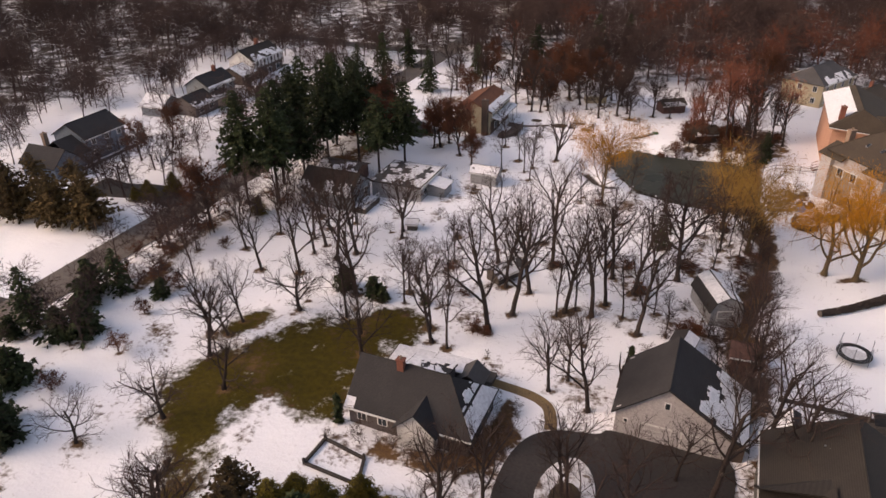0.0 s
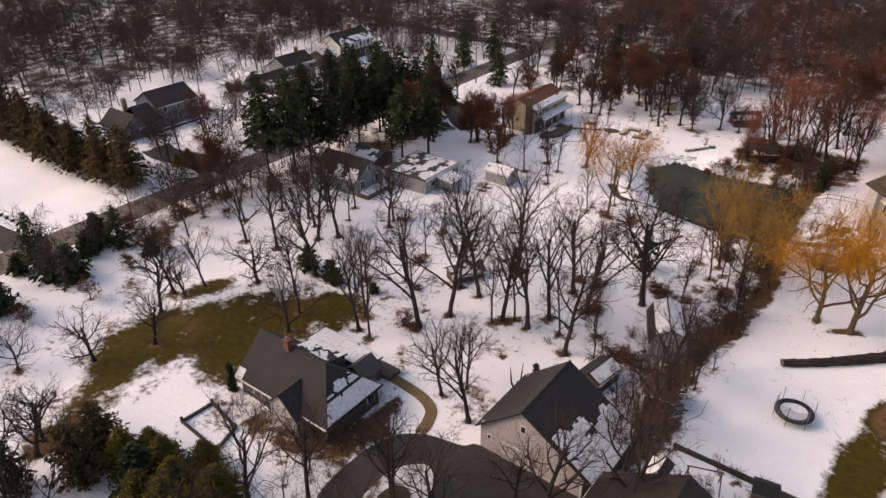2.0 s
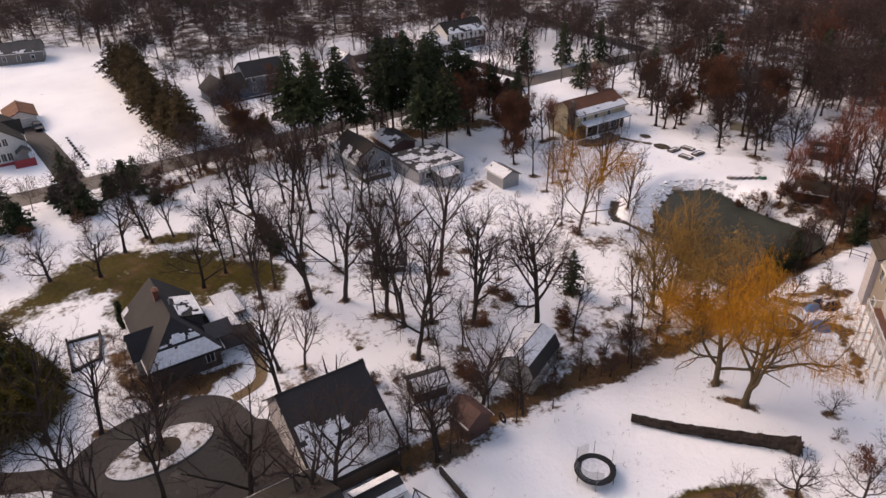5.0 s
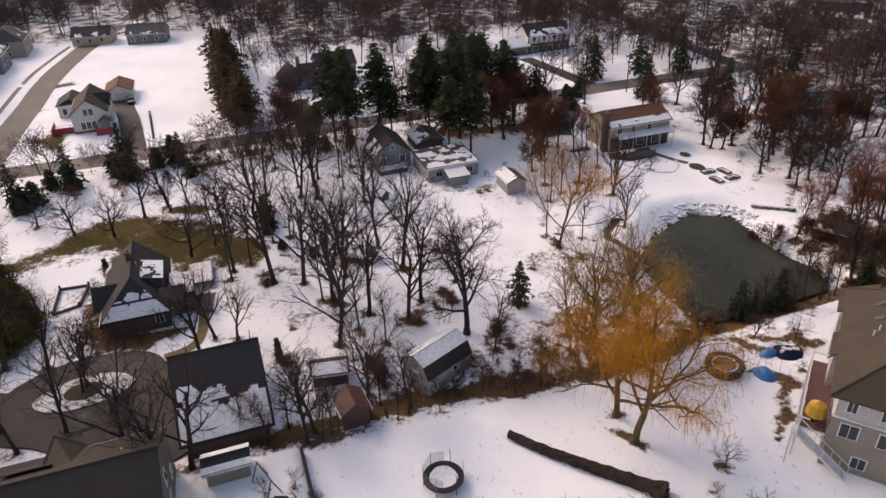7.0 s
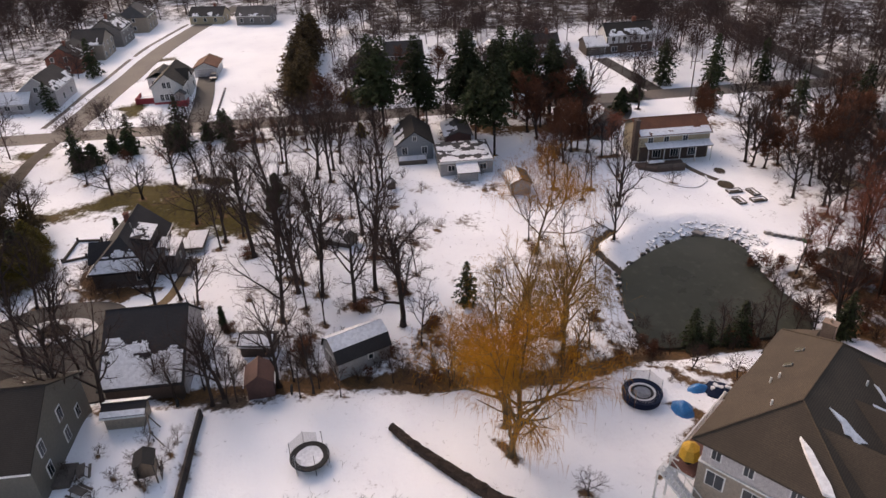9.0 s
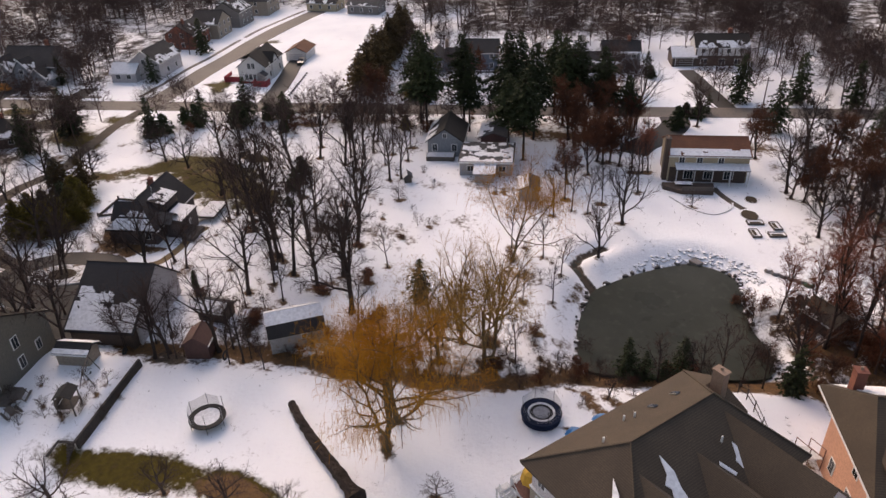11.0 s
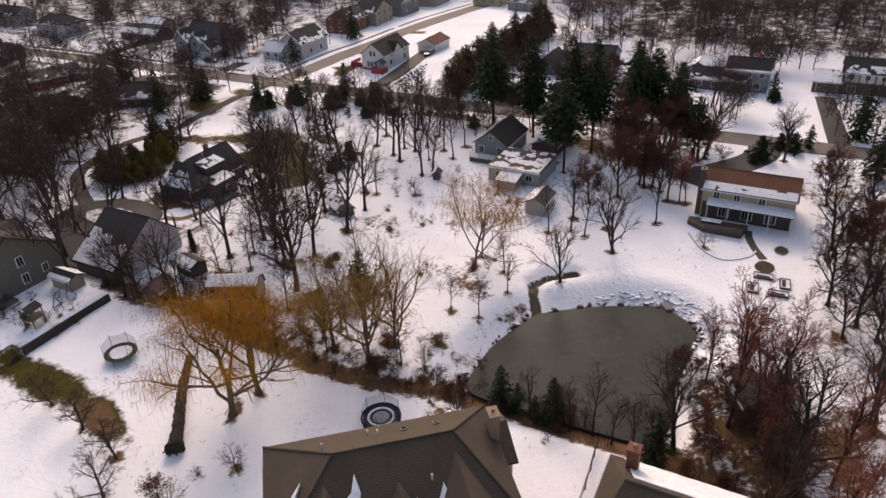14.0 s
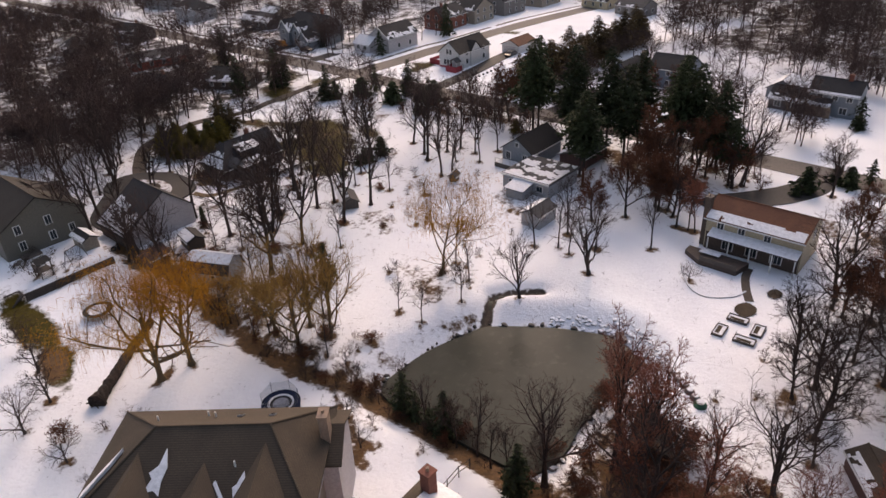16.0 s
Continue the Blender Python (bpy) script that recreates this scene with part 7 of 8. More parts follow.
WILLOWS = [willow_kind(71, 17.0, 0.38, 5200, 1.3), willow_kind(72, 16, 0.34, 4200, 1.3), willow_kind(73, 12, 0.24, 2300, 1.1, TWIG_GOLD), willow_kind(74, 16, 0.2, 3000, 1.4, TWIG_WILLOW)]


def conifer_kind(seed, height, rad, spread, bare, material, droop=0.25, dense=1.0, whorl=0.55, tuft=1.0):
    """Trunk, and boughs of small needle tufts with gaps between the layers."""
    rng = random.Random(seed)
    tm, cm = Mesh(), Mesh()
    tm.tube([(0, 0, -0.4), (0, 0, height * 0.5), (0, 0, height * 0.97)], [rad, rad * 0.6, 0.03], 8, cap=False)
    z = height * bare
    while z < height * 0.98:
        f = (z - height * bare) / (height * (1 - bare))
        reach = spread * ((1 - f) ** 0.62) * (0.55 + 0.45 * min(1, f * 6 + 0.2)) * rng.uniform(0.75, 1.15)
        n = max(4, int(6 * dense * (1 - f * 0.4)))
        a0 = rng.uniform(0, 6.28)
        for k in range(n):
            a = a0 + 6.28 * k / n + rng.uniform(-0.3, 0.3)
            r = reach * rng.uniform(0.65, 1.15)
            d = Vector((math.cos(a), math.sin(a), 0))
            tm.tube([Vector((0, 0, z)), Vector((0, 0, z + 0.1 * r)) + d * r * 0.5, d * r * 0.95 + Vector((0, 0, z - droop * r * 0.6))], [0.05, 0.035, 0.012], 3, cap=False)
            m = max(3, int(r * 5.5 * dense))
            for i in range(m):
                t = (i + rng.random()) / m
                if t < 0.15:
                    continue
                c = d * (r * t) + Vector((0, 0, z + 0.1 * r * math.sin(t * 3.14) - droop * r * t * t)) + Vector((rng.gauss(0, 0.16), rng.gauss(0, 0.16), rng.gauss(0, 0.1))) * (0.6 + r * 0.25)
                s = rng.uniform(0.28, 0.5) * (0.7 + 0.15 * r) * tuft
                for b in range(2):
                    ax = Vector((rng.gauss(0, 1), rng.gauss(0, 1), rng.gauss(0, 0.35))).normalized()
                    bx = (d * 0.6 + Vector((rng.gauss(0, 0.6), rng.gauss(0, 0.6), rng.gauss(-0.2, 0.35)))).normalized()
                    cm.add([c - ax * s * 0.5, c + bx * s, c + ax * s * 0.5, c - bx * s * 0.6], [(0, 1, 2, 3)])
        z += whorl * rng.uniform(0.7, 1.3) * (0.6 + 0.5 * (1 - f))
    return tm.data("trunk", BARK, True), cm.data("crown", material)


PINES = [conifer_kind(s, h, 0.28, sp, b, NEEDLE, 0.05, 1.5, 0.8) for s, h, sp, b in ((81, 20, 5.0, 0.34), (82, 23, 5.4, 0.30), (83, 18, 4.8, 0.36))]
SPRUCES = [conifer_kind(s, h, 0.2, sp, 0.04, NEEDLE, 0.3, 1.1, 0.5) for s, h, sp in ((85, 10, 3.0), (86, 7, 2.4))]
OLIVES = [conifer_kind(s, h, 0.2, sp, 0.05, NEEDLE_OLIVE, 0.0, 1.3, 0.45, 0.8) for s, h, sp in ((87, 9, 3.9), (88, 8, 3.6))]
GREENS = [conifer_kind(s, h, 0.2, sp, 0.03, NEEDLE_GREEN, 0.1, 2.6, 0.3, 0.44) for s, h, sp in ((91, 6.5, 3.3), (92, 5.5, 3.0))]
YEWS = [conifer_kind(s, h, 0.15, sp, 0.02, NEEDLE, 0.1, 1.4, 0.3) for s, h, sp in ((89, 3.2, 1.9), (90, 2.4, 1.6))]
COLUMN = [conifer_kind(95, 4.2, 0.1, 0.6, 0.02, NEEDLE, -0.6, 1.6, 0.22)]

WOODLOT = [(-20.6, 68.5, 0, 1.0), (-18.6, 72.4, 3, 0.9), (-12.4, 75.3, 1, 0.9), (-9.0, 75.8, 2, 1.0), (-7.8, 79.0, 1, 0.85), (-18.0, 78.2, 3, 0.8), (-21.5, 78.6, 2, 0.85), (-17.0, 86.2, 1, 0.95),
           (-8.2, 86.2, 2, 0.95), (-4.8, 83.4, 0, 0.85), (-24.6, 84.7, 3, 0.75), (-45.4, 79.3, 1, 0.85), (-41.3, 86.6, 2, 0.75), (-42.0, 88.6, 2, 0.7), (-47.3, 76.8, 3, 0.75), (-40.0, 69.2, 0, 0.9)]
for x, y, k, s in WOODLOT:
    plant(TALLS[k], x, y, s * 1.22, group="bare trees of the wood lot", squash=0.95)
for x, y, k, s in [(-13.2, 74.0, 0, 0.9), (-11.2, 76.3, 1, 0.85), (-29, 76, 0, 0.8), (-33, 70, 1, 0.85), (-31, 83, 0, 0.7), (-5.2, 77, 1, 0.8),
                   (-50.5, 88.5, 1, 0.9), (-53.5, 85.0, 0, 1.0), (-57.0, 88.0, 2, 1.0), (-48.0, 84.5, 2, 0.85), (-27.5, 66, 1, 1.0), (-24.0, 63.0, 0, 1.0), (-38.5, 64, 0, 1.0), (-35.0, 61.5, 2, 1.1), (-1.5, 79.5, 0, 0.7), (-11.0, 92, 1, 0.6), (0.5, 75, 2, 0.75)]:
    plant(SLIMS[k], x, y, s * 1.15, label="slim leafless tree with upright twigs", group="bare trees of the wood lot")
for x, y, k, s in [(-47.6, 40.2, 0, 0.9), (-44.4, 46.4, 1, 0.95), (-53.5, 34, 2, 0.8), (-39, 30, 0, 0.85), (-37.5, 28.6, 1, 1.0), (-33.0, 57.8, 2, 1.15), (-45.1, 63, 0, 1.0), (-50.5, 55, 1, 0.75)]:
    plant(WIDES[k], x, y, s, label="low spreading leafless tree on the lawn", group="lawn trees")
plant(ROUNDS[0], 0.3, 89.4, 1.4, label="round-crowned leafless tree with dense fine twigs")
plant(VASES[0], -26.8, 126.7, 1.0, label="vase-shaped leafless tree with many stems")
plant(VASES[1], -16.2, 122.3, 1.05, label="clump of three slim leafless stems by the stream")
plant(WILLOWS[0], 23.4, 98.5, 1.0, 40, "willow", "large golden weeping willow without leaves", "tree", "willows by the creek")
plant(WILLOWS[1], 19.5, 98.8, 1.0, 130, "willow", "golden weeping willow with leaning limbs", "tree", "willows by the creek")
plant(WILLOWS[2], 9.6, 107.4, 1.2, 10, "willow", "crooked golden-twigged willow on the creek bank", "tree", "willows by the creek")
plant(WILLOWS[2], 9.2, 102.0, 1.15, 220, "willow", "slim golden-twigged willow on the creek bank", "tree", "willows by the creek")
plant(GOLDS[0], 5.3, 108.4, 1.0, 60, "willow", "upright grey-gold tree with many stems on the creek bank", "tree", "willows by the creek")
plant(GOLDS[0], 5.4, 104.4, 0.95, 170, "willow", "upright grey-gold tree with many stems on the creek bank", "tree", "willows by the creek")
plant(WILLOWS[3], -14.4, 109.8, 1.0, 100, "willow", "slim golden-twigged willow on the lawn", "tree")
for x, y, k, s in [(-29.0, 116.0, 1, 0.85), (-4.0, 115.5, 2, 0.75), (-3.8, 111.6, 0, 0.55), (-10.6, 116.8, 2, 0.8), (-15.3, 114.3, 0, 0.75), (-18.0, 109.6, 1, 0.75), (-31, 119, 0, 0.9), (-30.0, 121.5, 1, 0.8),
                   (11.0, 78.6, 1, 0.9), (9.6, 101.2, 0, 0.8), (8.2, 111, 2, 0.8), (-33.5, 124, 2, 1.0), (-35.2, 118, 0, 1.0), (-38.4, 130.4, 1, 0.9), (5.4, 100.5, 1, 0.9), (2.8, 104, 2, 0.8)]:
    plant(SLIMS[k], x, y, s, label="slim leafless tree on the snowy lawn", group="lawn trees")
for x, y, k, s in [(9.9, 68.6, 0, 0.8), (11.4, 67.6, 1, 0.75), (-4.8, 45.2, 0, 0.75), (4.2, 51.5, 2, 0.7), (1.2, 44.0, 1, 0.8),
                   (-11.4, 40.7, 1, 0.8), (-5.4, 45.6, 2, 0.72), (-13.6, 35.8, 3, 0.85), (-6.9, 24.6, 0, 1.0), (-11.7, 29.8, 1, 0.9), (7.5, 50.1, 3, 0.9), (-10.4, 59.8, 3, 0.65), (-8.8, 62.4, 0, 0.6)]:
    plant(TALLS[k], x, y, s, label="leafless tree with tangled limbs beside the driveway", group="trees round the driveway")
for x, y, k, s in [(32.2, 85.2, 0, 0.62), (33.6, 92.0, 1, 0.6), (37.6, 95.0, 2, 0.75), (-33.1, 89.8, 0, 0.42), (31.0, 78.4, 1, 0.6), (34.5, 70.0, 0, 0.85), (36.5, 103.0, 2, 0.5), (16.2, 125.4, 2, 0.42), (14.0, 121.2, 1, 0.42), (-33.4, 138.6, 2, 0.4), (29.5, 104.5, 2, 0.4)]:
    plant(WIDES[k], x, y, s, label="small spreading leafless garden tree", group="small garden trees")
for x, y, k, s in [(-38.0, 155.4, 1, 0.95), (-45.2, 159.5, 0, 0.9), (-20.6, 158.4, 0, 0.95), (-18.6, 160.6, 1, 0.95), (-12.8, 160.6, 0, 0.85), (-42.2, 166, 1, 0.9), (-9.2, 161.6, 1, 0.7), (-30, 172, 0, 0.9)]:
    plant(ROUNDS[k], x, y, s, label="leafless tree with a rounded crown", group="trees beyond the pond")
for x, y, k, s in [(4.6, 149.9, 1, 1.42), (7.4, 156.6, 0, 1.1), (3.3, 147.0, 0, 1.36), (0.1, 149.4, 1, 1.1), (-3.5, 147.6, 0, 0.85), (-3.4, 143.8, 1, 0.95), (7.4, 151.0, 0, 0.9), (12.5, 158, 0, 0.9)]:
    plant(REDS[k], x, y, s, label="tall slim tree with reddish-brown twigs", group="red-twigged trees by the pond", squash=0.82)
for x, y, k, s in [(6.9, 152.4, 0, 0.95), (9.2, 153.6, 3, 0.9), (-1.5, 155.0, 2, 0.7), (8.0, 142.6, 3, 0.75), (-1.8, 160.0, 1, 0.85), (-3.6, 159.8, 2, 0.7), (14.5, 151.5, 0, 0.8), (9.4, 163, 1, 0.9)]:
    plant(TALLS[k], x, y, s, label="leafless tree in the thicket beside the pond", group="pond-side trees")
for x, y, k, s in [(8.6, 127.4, 0, 0.7), (8.4, 131.2, 2, 0.75), (8.8, 132.0, 0, 0.7), (8.3, 134.4, 1, 0.8), (8.9, 136.6, 2, 0.85), (9.2, 138.8, 0, 0.7), (8.2, 142.3, 1, 0.9)]:
    plant(SLIMS[k], x, y, s, label="thin leafless sapling on the pond bank", group="saplings on the pond bank")
for x, y, k, s in [(8.2, 123.9, 0, 0.62), (8.4, 125.9, 1, 0.62), (8.2, 129.9, 0, 0.66), (8.5, 128.0, 1, 0.48), (-3.0, 98.0, 1, 0.95)]:
    plant(SPRUCES[k], x, y, s, label="young dark green spruce", category="tree", name="spruce")
plant(SPRUCES[1], 10.9, 141.3, 0.98, name="thuja", label="dense dark green evergreen at the pond corner", squash=0.85)
plant(SPRUCES[1], 11.0, 141.1, 0.8, 70, name="thuja", label="dense dark green evergreen at the pond corner", squash=1.0)
plant(COLUMN[0], -2.6, 66.8, 0.85, name="cypress", label="narrow dark evergreen column")
plant(COLUMN[0], -29.6, 46.6, 0.95, name="cypress", label="narrow dark evergreen beside the house wall")

PINE_SPOTS = [(-67.4, 126.5, 2, 0.85), (-73.2, 121.5, 0, 0.95), (-75.4, 109.2, 1, 0.85), (-71.5, 88.0, 1, 0.9), (-70.5, 97.5, 0, 1.0), (-66.5, 107.0, 1, 0.95), (-52.0, 110.6, 0, 0.9), (-56.0, 107.6, 2, 0.9), (-78.0, 116.8, 0, 0.95), (-63.0, 112.5, 0, 1.0),
              (-71.5, 118.5, 1, 0.85), (-66.8, 99.0, 2, 0.8), (-66.5, 90.0, 0, 1.05), (-72.1, 126.4, 0, 0.85), (-66.2, 131.0, 2, 0.7)]
for x, y, k, s in PINE_SPOTS:
    plant(PINES[k], x, y, s, name="pine", label="tall dark green pine with bare lower trunk", group="pines along the road")
for x, y, k, s in [(-74.5, 47.0, 0, 0.95), (-70.5, 57.5, 1, 1.05), (-72.5, 37.0, 1, 1.0), (-63.3, 11.6, 1, 1.1), (-50.1, 9.2, 0, 1.1), (-79.9, 150.0, 1, 0.7), (-62.0, 30.0, 1, 1.2), (-88.0, 158.5, 0, 1.15), (-87.0, 171.0, 0, 1.2), (-84.5, 182, 0, 1.1), (-98.0, -14.0, 1, 1.1), (-60.0, 12.0, 0, 1.1),
                   (-66.5, -22.0, 0, 1.0), (-100.0, 20.0 - 9, 1, 1.1), (-110.0, 141.0, 1, 0.9), (-34.5, 25.2, 0, 0.75), (-130, 12, 0, 1.1), (-46.1, 180.0, 0, 1.5), (-69.0, 161.0, 0, 1.1), (-35, 205, 0, 1.4), (-28, 215, 0, 1.3), (-62, 178, 0, 1.0)]:
    plant(SPRUCES[k], x, y, s, name="spruce", label="dark green conical spruce", group="spruces along the road")
for x, y, s in [(-37.6, 69.9, 1.3), (-42.0, 69.9, 1.2), (-75.7, 44.6, 1.3), (-71.2, 142.3, 1.4), (-69.0, 34.5, 1.2), (-77.0, 147.5, 1.2), (-78.0, 145.2, 1.0), (-107.0, 141.5, 1.3), (-68.5, 141.5, 0.6), (-36.0, 69.5, 0.9), (-30.5, 71, 0.7)]:
    plant(YEWS[int(s * 10) % 2], x, y, s, name="yew", label="rounded dark evergreen bush", category="shrub", group="evergreen bushes")
for k in range(22):
    plant(OLIVES[k % 2], -89.0 - 3.1 * k, 70.6 + 1.6 * math.sin(k * 2.1), 1.15 + 0.25 * math.sin(k * 1.7), name="cedar", label="brownish-green cedar in a wind-break row", group="wind-break cedars")
for x, y, s in [(-24.6, 35.0, 0.72), (-22.0, 37.6, 0.6), (-27.4, 35.4, 0.6), (-21.6, 34.0, 0.85), (-19.0, 31.6, 0.9), (-16.6, 34.4, 0.75), (-22.8, 31.2, 0.85), (-18.8, 36.6, 0.66), (-28.6, 33.2, 0.85), (-17.2, 35.2, 0.8), (-16.2, 31.0, 0.9)]:
    plant(GREENS[int(s * 20) % 2], x, y, s * 1.15, name="cedar", label="bushy yellow-green evergreen beside the front lawn", group="olive evergreens")
for x, y, s in [(-32.0, 32.6, 0.8), (-30.4, 29.6, 0.95)]:
    plant(OLIVES[int(s * 100) % 2], x, y, s, name="cedar", label="brown-olive evergreen bush beside the front lawn", group="olive evergreens")
for x, y, k, s in [(-58.5, 120.5, 0, 1.0), (-52.0, 124.5, 1, 1.1), (-45.5, 122.5, 0, 1.05), (-51.0, 125.5, 1, 1.1), (-41.5, 118.6, 1, 0.9), (-32.0, 178.0, 0, 1.0), (-30.4, 163.6, 0, 1.25), (-24.0, 170.0, 1, 1.1), (-37.5, 160.0, 1, 1.0), (-46.0, 176.0, 1, 1.0), (9.0, 172.0, 0, 1.45), (-104, 97, 1, 1.0), (-103, 105, 0, 0.9), (-55, 168, 0, 0.9), (-55, 154, 0, 0.9), (-62.5, 119.5, 1, 1.4), (-64.5, 125.5, 0, 1.15), (-50.2, 128.4, 1, 1.0), (-39.2, 173.2, 0, 1.2), (-36.6, 157.0, 1, 0.9)]:
    plant(BROWNS[k], x, y, s, label="oak keeping its rust-brown winter leaves", group="oaks with brown leaves")

# the dense trees round the driveway, the garage and the south gardens
rng = random.Random(5)
SOUTH = [(-5.6, 58.2, 0), (11.6, 56.4, 3), (8.9, 74.6, 1), (-2.9, 74.1, 3), 
         (-1.2, 37.6, 1), (-3.6, 31, 3), (2.4, 39.5, 0), (6.6, 36, 1), (4.5, 30, 3), (-8, 27, 2), (13.5, 53.4, 1), (-34, 24, 3), (-24, 24, 1)]
for x, y, k in SOUTH:
    plant(TALLS[k], x, y, rng.uniform(0.72, 0.95), label="dark leafless tree with tangled limbs", group="dense trees south of the garage")
for k in range(22):
    x, y = rng.uniform(-62, -24), rng.uniform(22, 82)
    if y < 45 and x < -33 or -31 < x < -12 and 43 < y < 62 or seg_dist(x, y, DRIVE) < 3 or -40 < x < -28 and 34 < y < 50:
        continue
    plant(TALLS[k % 4], x, y, rng.uniform(0.62, 0.9), label="dark leafless tree near the lawn", group="trees west of the dark house")
for k in range(8):
    x, y = rng.uniform(-4, 15), rng.uniform(152, 176)
    if x < -2 and y > 154:
        continue
    plant((REDS[k % 2], SLIMS[k % 3], REDS[(k + 1) % 2])[k % 3], x, y, rng.uniform(0.7, 1.1), label="tall leafless tree in the woods beside the pond", group="pond-side trees")
for k in range(52):
    x, y = rng.uniform(-76, -22), rng.uniform(130, 190)
    if math.hypot(x + 47, y - 143) < 14 or x > -40 and y < 162 or abs(x + 46) + abs(y - 192) < 12 or x > -38 and 138 < y < 156 or seg_dist(x, y, [(-77.5, 143), (-66, 137.5), (-56, 131)]) < 4:
        continue
    plant((TALLS + BROWNS[:1] + ROUNDS)[k % 7], x, y, rng.uniform(0.65, 0.95), label="leafless tree among the gardens by the road", group="trees round the tan house")
for k in range(12):
    x, y = rng.uniform(-76, -46), rng.uniform(114, 134)
    plant((TALLS + REDS)[k % 6], x, y, rng.uniform(0.6, 0.85), label="leafless tree between pines and driveway", group="trees round the tan house")
for k in range(34):
    x, y = rng.uniform(4.5, 12.4), rng.uniform(61, 103)
    if abs(x - 5.8) + abs(y - 83.6) < 7 or abs(x - 9.5) + abs(y - 72.8) < 3.4:
        continue
    plant(SLIMS[k % 3], x, y, rng.uniform(0.5, 0.85), label="slim brown leafless tree in the creek thicket", group="creek trees")

# thickets
rng = random.Random(78)
for x, y in [(-19.5, 46.2), (-17.8, 45.2), (-16.0, 46.6), (-14.6, 45.4), (-13.4, 47.2), (-12.6, 49.2), (-12.2, 51.2), (-15.2, 43.6), (-17.0, 47.0), (-14.4, 48.2), (-22.6, 46.4), (-27.4, 47.2), (-22.7, 45.4), (-15.6, 44.6), (-14.5, 40.8), (-13.0, 42.6), (-15.2, 54.4), (-12.6, 54.6), (-17.2, 42.6), (-20.6, 44.4), (-12.0, 44.2)]:
    plant(SHRUBS[int(rng.random() * 4)], x, y, rng.uniform(0.6, 0.95), name="shrub", label="dark brown leafless shrub before the house", category="shrub", group="foundation shrubs")
for k in range(20):
    x, y = rng.uniform(-4.5, 8), rng.uniform(145, 158)
    plant(RUST[k % 2], x, y, rng.uniform(0.8, 1.3), name="shrub", label="rust-brown shrub with clinging leaves by the pond", category="shrub", group="pond-side thicket", squash=1.2)
rng = random.Random(77)
for k in range(95):
    i = rng.random()
    t = 0.12 + 0.86 * i
    j = min(int(t * (len(CREEK) - 1)), len(CREEK) - 2)
    f = t * (len(CREEK) - 1) - j
    x = CREEK[j][0] + (CREEK[j + 1][0] - CREEK[j][0]) * f + rng.gauss(-1.4, 1.6)
    y = CREEK[j][1] + (CREEK[j + 1][1] - CREEK[j][1]) * f
    plant((SHRUBS + RUST)[rng.choice((0, 1, 2, 3, 0, 1, 4))], x, y, rng.uniform(0.55, 1.0), name="shrub", label="tangled brown leafless shrub", category="shrub", group="creek thicket")
for x, y, s in [(0.6, 74.6, 0.9), (6.6, 74.6, 0.9), (2.0, 82.3, 0.8), (7.9, 69.4, 0.9), (8.6, 79.2, 0.9), (8.2, 96.0, 1.0), (-4.7, 87.2, 0.6), (0.4, 77.6, 0.8), (5.4, 76.8, 0.9), (10.6, 71.0, 0.8), (6.2, 70.4, 0.7), (7.0, 98.6, 0.9), (-0.8, 70.2, 0.8)]:
    plant(SHRUBS[int(y) % 4], x, y, s, name="shrub", label="dense dark brown brush between the sheds", category="shrub", group="creek thicket", squash=1.25)
for k in range(16):
    x, y = rng.uniform(-9, 7), rng.uniform(139.6, 143.5)
    plant((SHRUBS + RUST)[k % 6], x, y, rng.uniform(0.6, 1.1), name="shrub", label="brown shrub on the pond shore", category="shrub", group="pond-side thicket")
for k in range(44):
    x, y = rng.uniform(-5, 14), rng.uniform(142.8, 155)
    plant((SHRUBS + RUST)[rng.choice((0, 1, 2, 3, 4, 5, 4, 5))], x, y, rng.uniform(0.6, 1.1), name="shrub", label="rust-brown shrub in the pond-side thicket", category="shrub", group="pond-side thicket")
for x, y in [(-29.6, 44.5), (-27.0, 45.8), (-24.5, 45.6), (-19.5, 44.8), (-16.6, 45.0), (-13.8, 47.4), (-13.6, 50.2), (-13.9, 53.0), (-26.2, 44.8), (-30.4, 48.6), (-30.0, 53.5), (-12.0, 46.0),
             (27.6, 122.8), (22.0, 130.5), (24.5, 133.8), (17.8, 124.4), (21.0, 121.8), (22.8, 118.8), (25.4, 115.2), (15.2, 118.4), (13.2, 124.0), (12.8, 131.0), (31.8, 101.6), (36.5, 107.5)]:
    plant(SHRUBS[int(abs(x * 3 + y)) % 4], x, y, 0.42 + 0.2 * ((x * 7 + y * 3) % 1), name="shrub", label="low brown leafless garden shrub", category="shrub", group="garden shrubs")
for k in range(40):
    x, y = rng.uniform(-77, -62), rng.uniform(58, 140)
    plant((SHRUBS + RUST)[rng.choice((0, 1, 2, 3, 4, 5))], x, y, rng.uniform(0.6, 1.1), name="shrub", label="brown leafless brush along the road", category="shrub", group="roadside brush")
for k in range(60):
    x, y = rng.uniform(-46, 6), rng.uniform(58, 116)
    plant(SHRUBS[k % 4], x, y, rng.uniform(0.35, 0.7), name="shrub", label="thin brown sapling brush in the snow", category="shrub", group="wood lot brush")
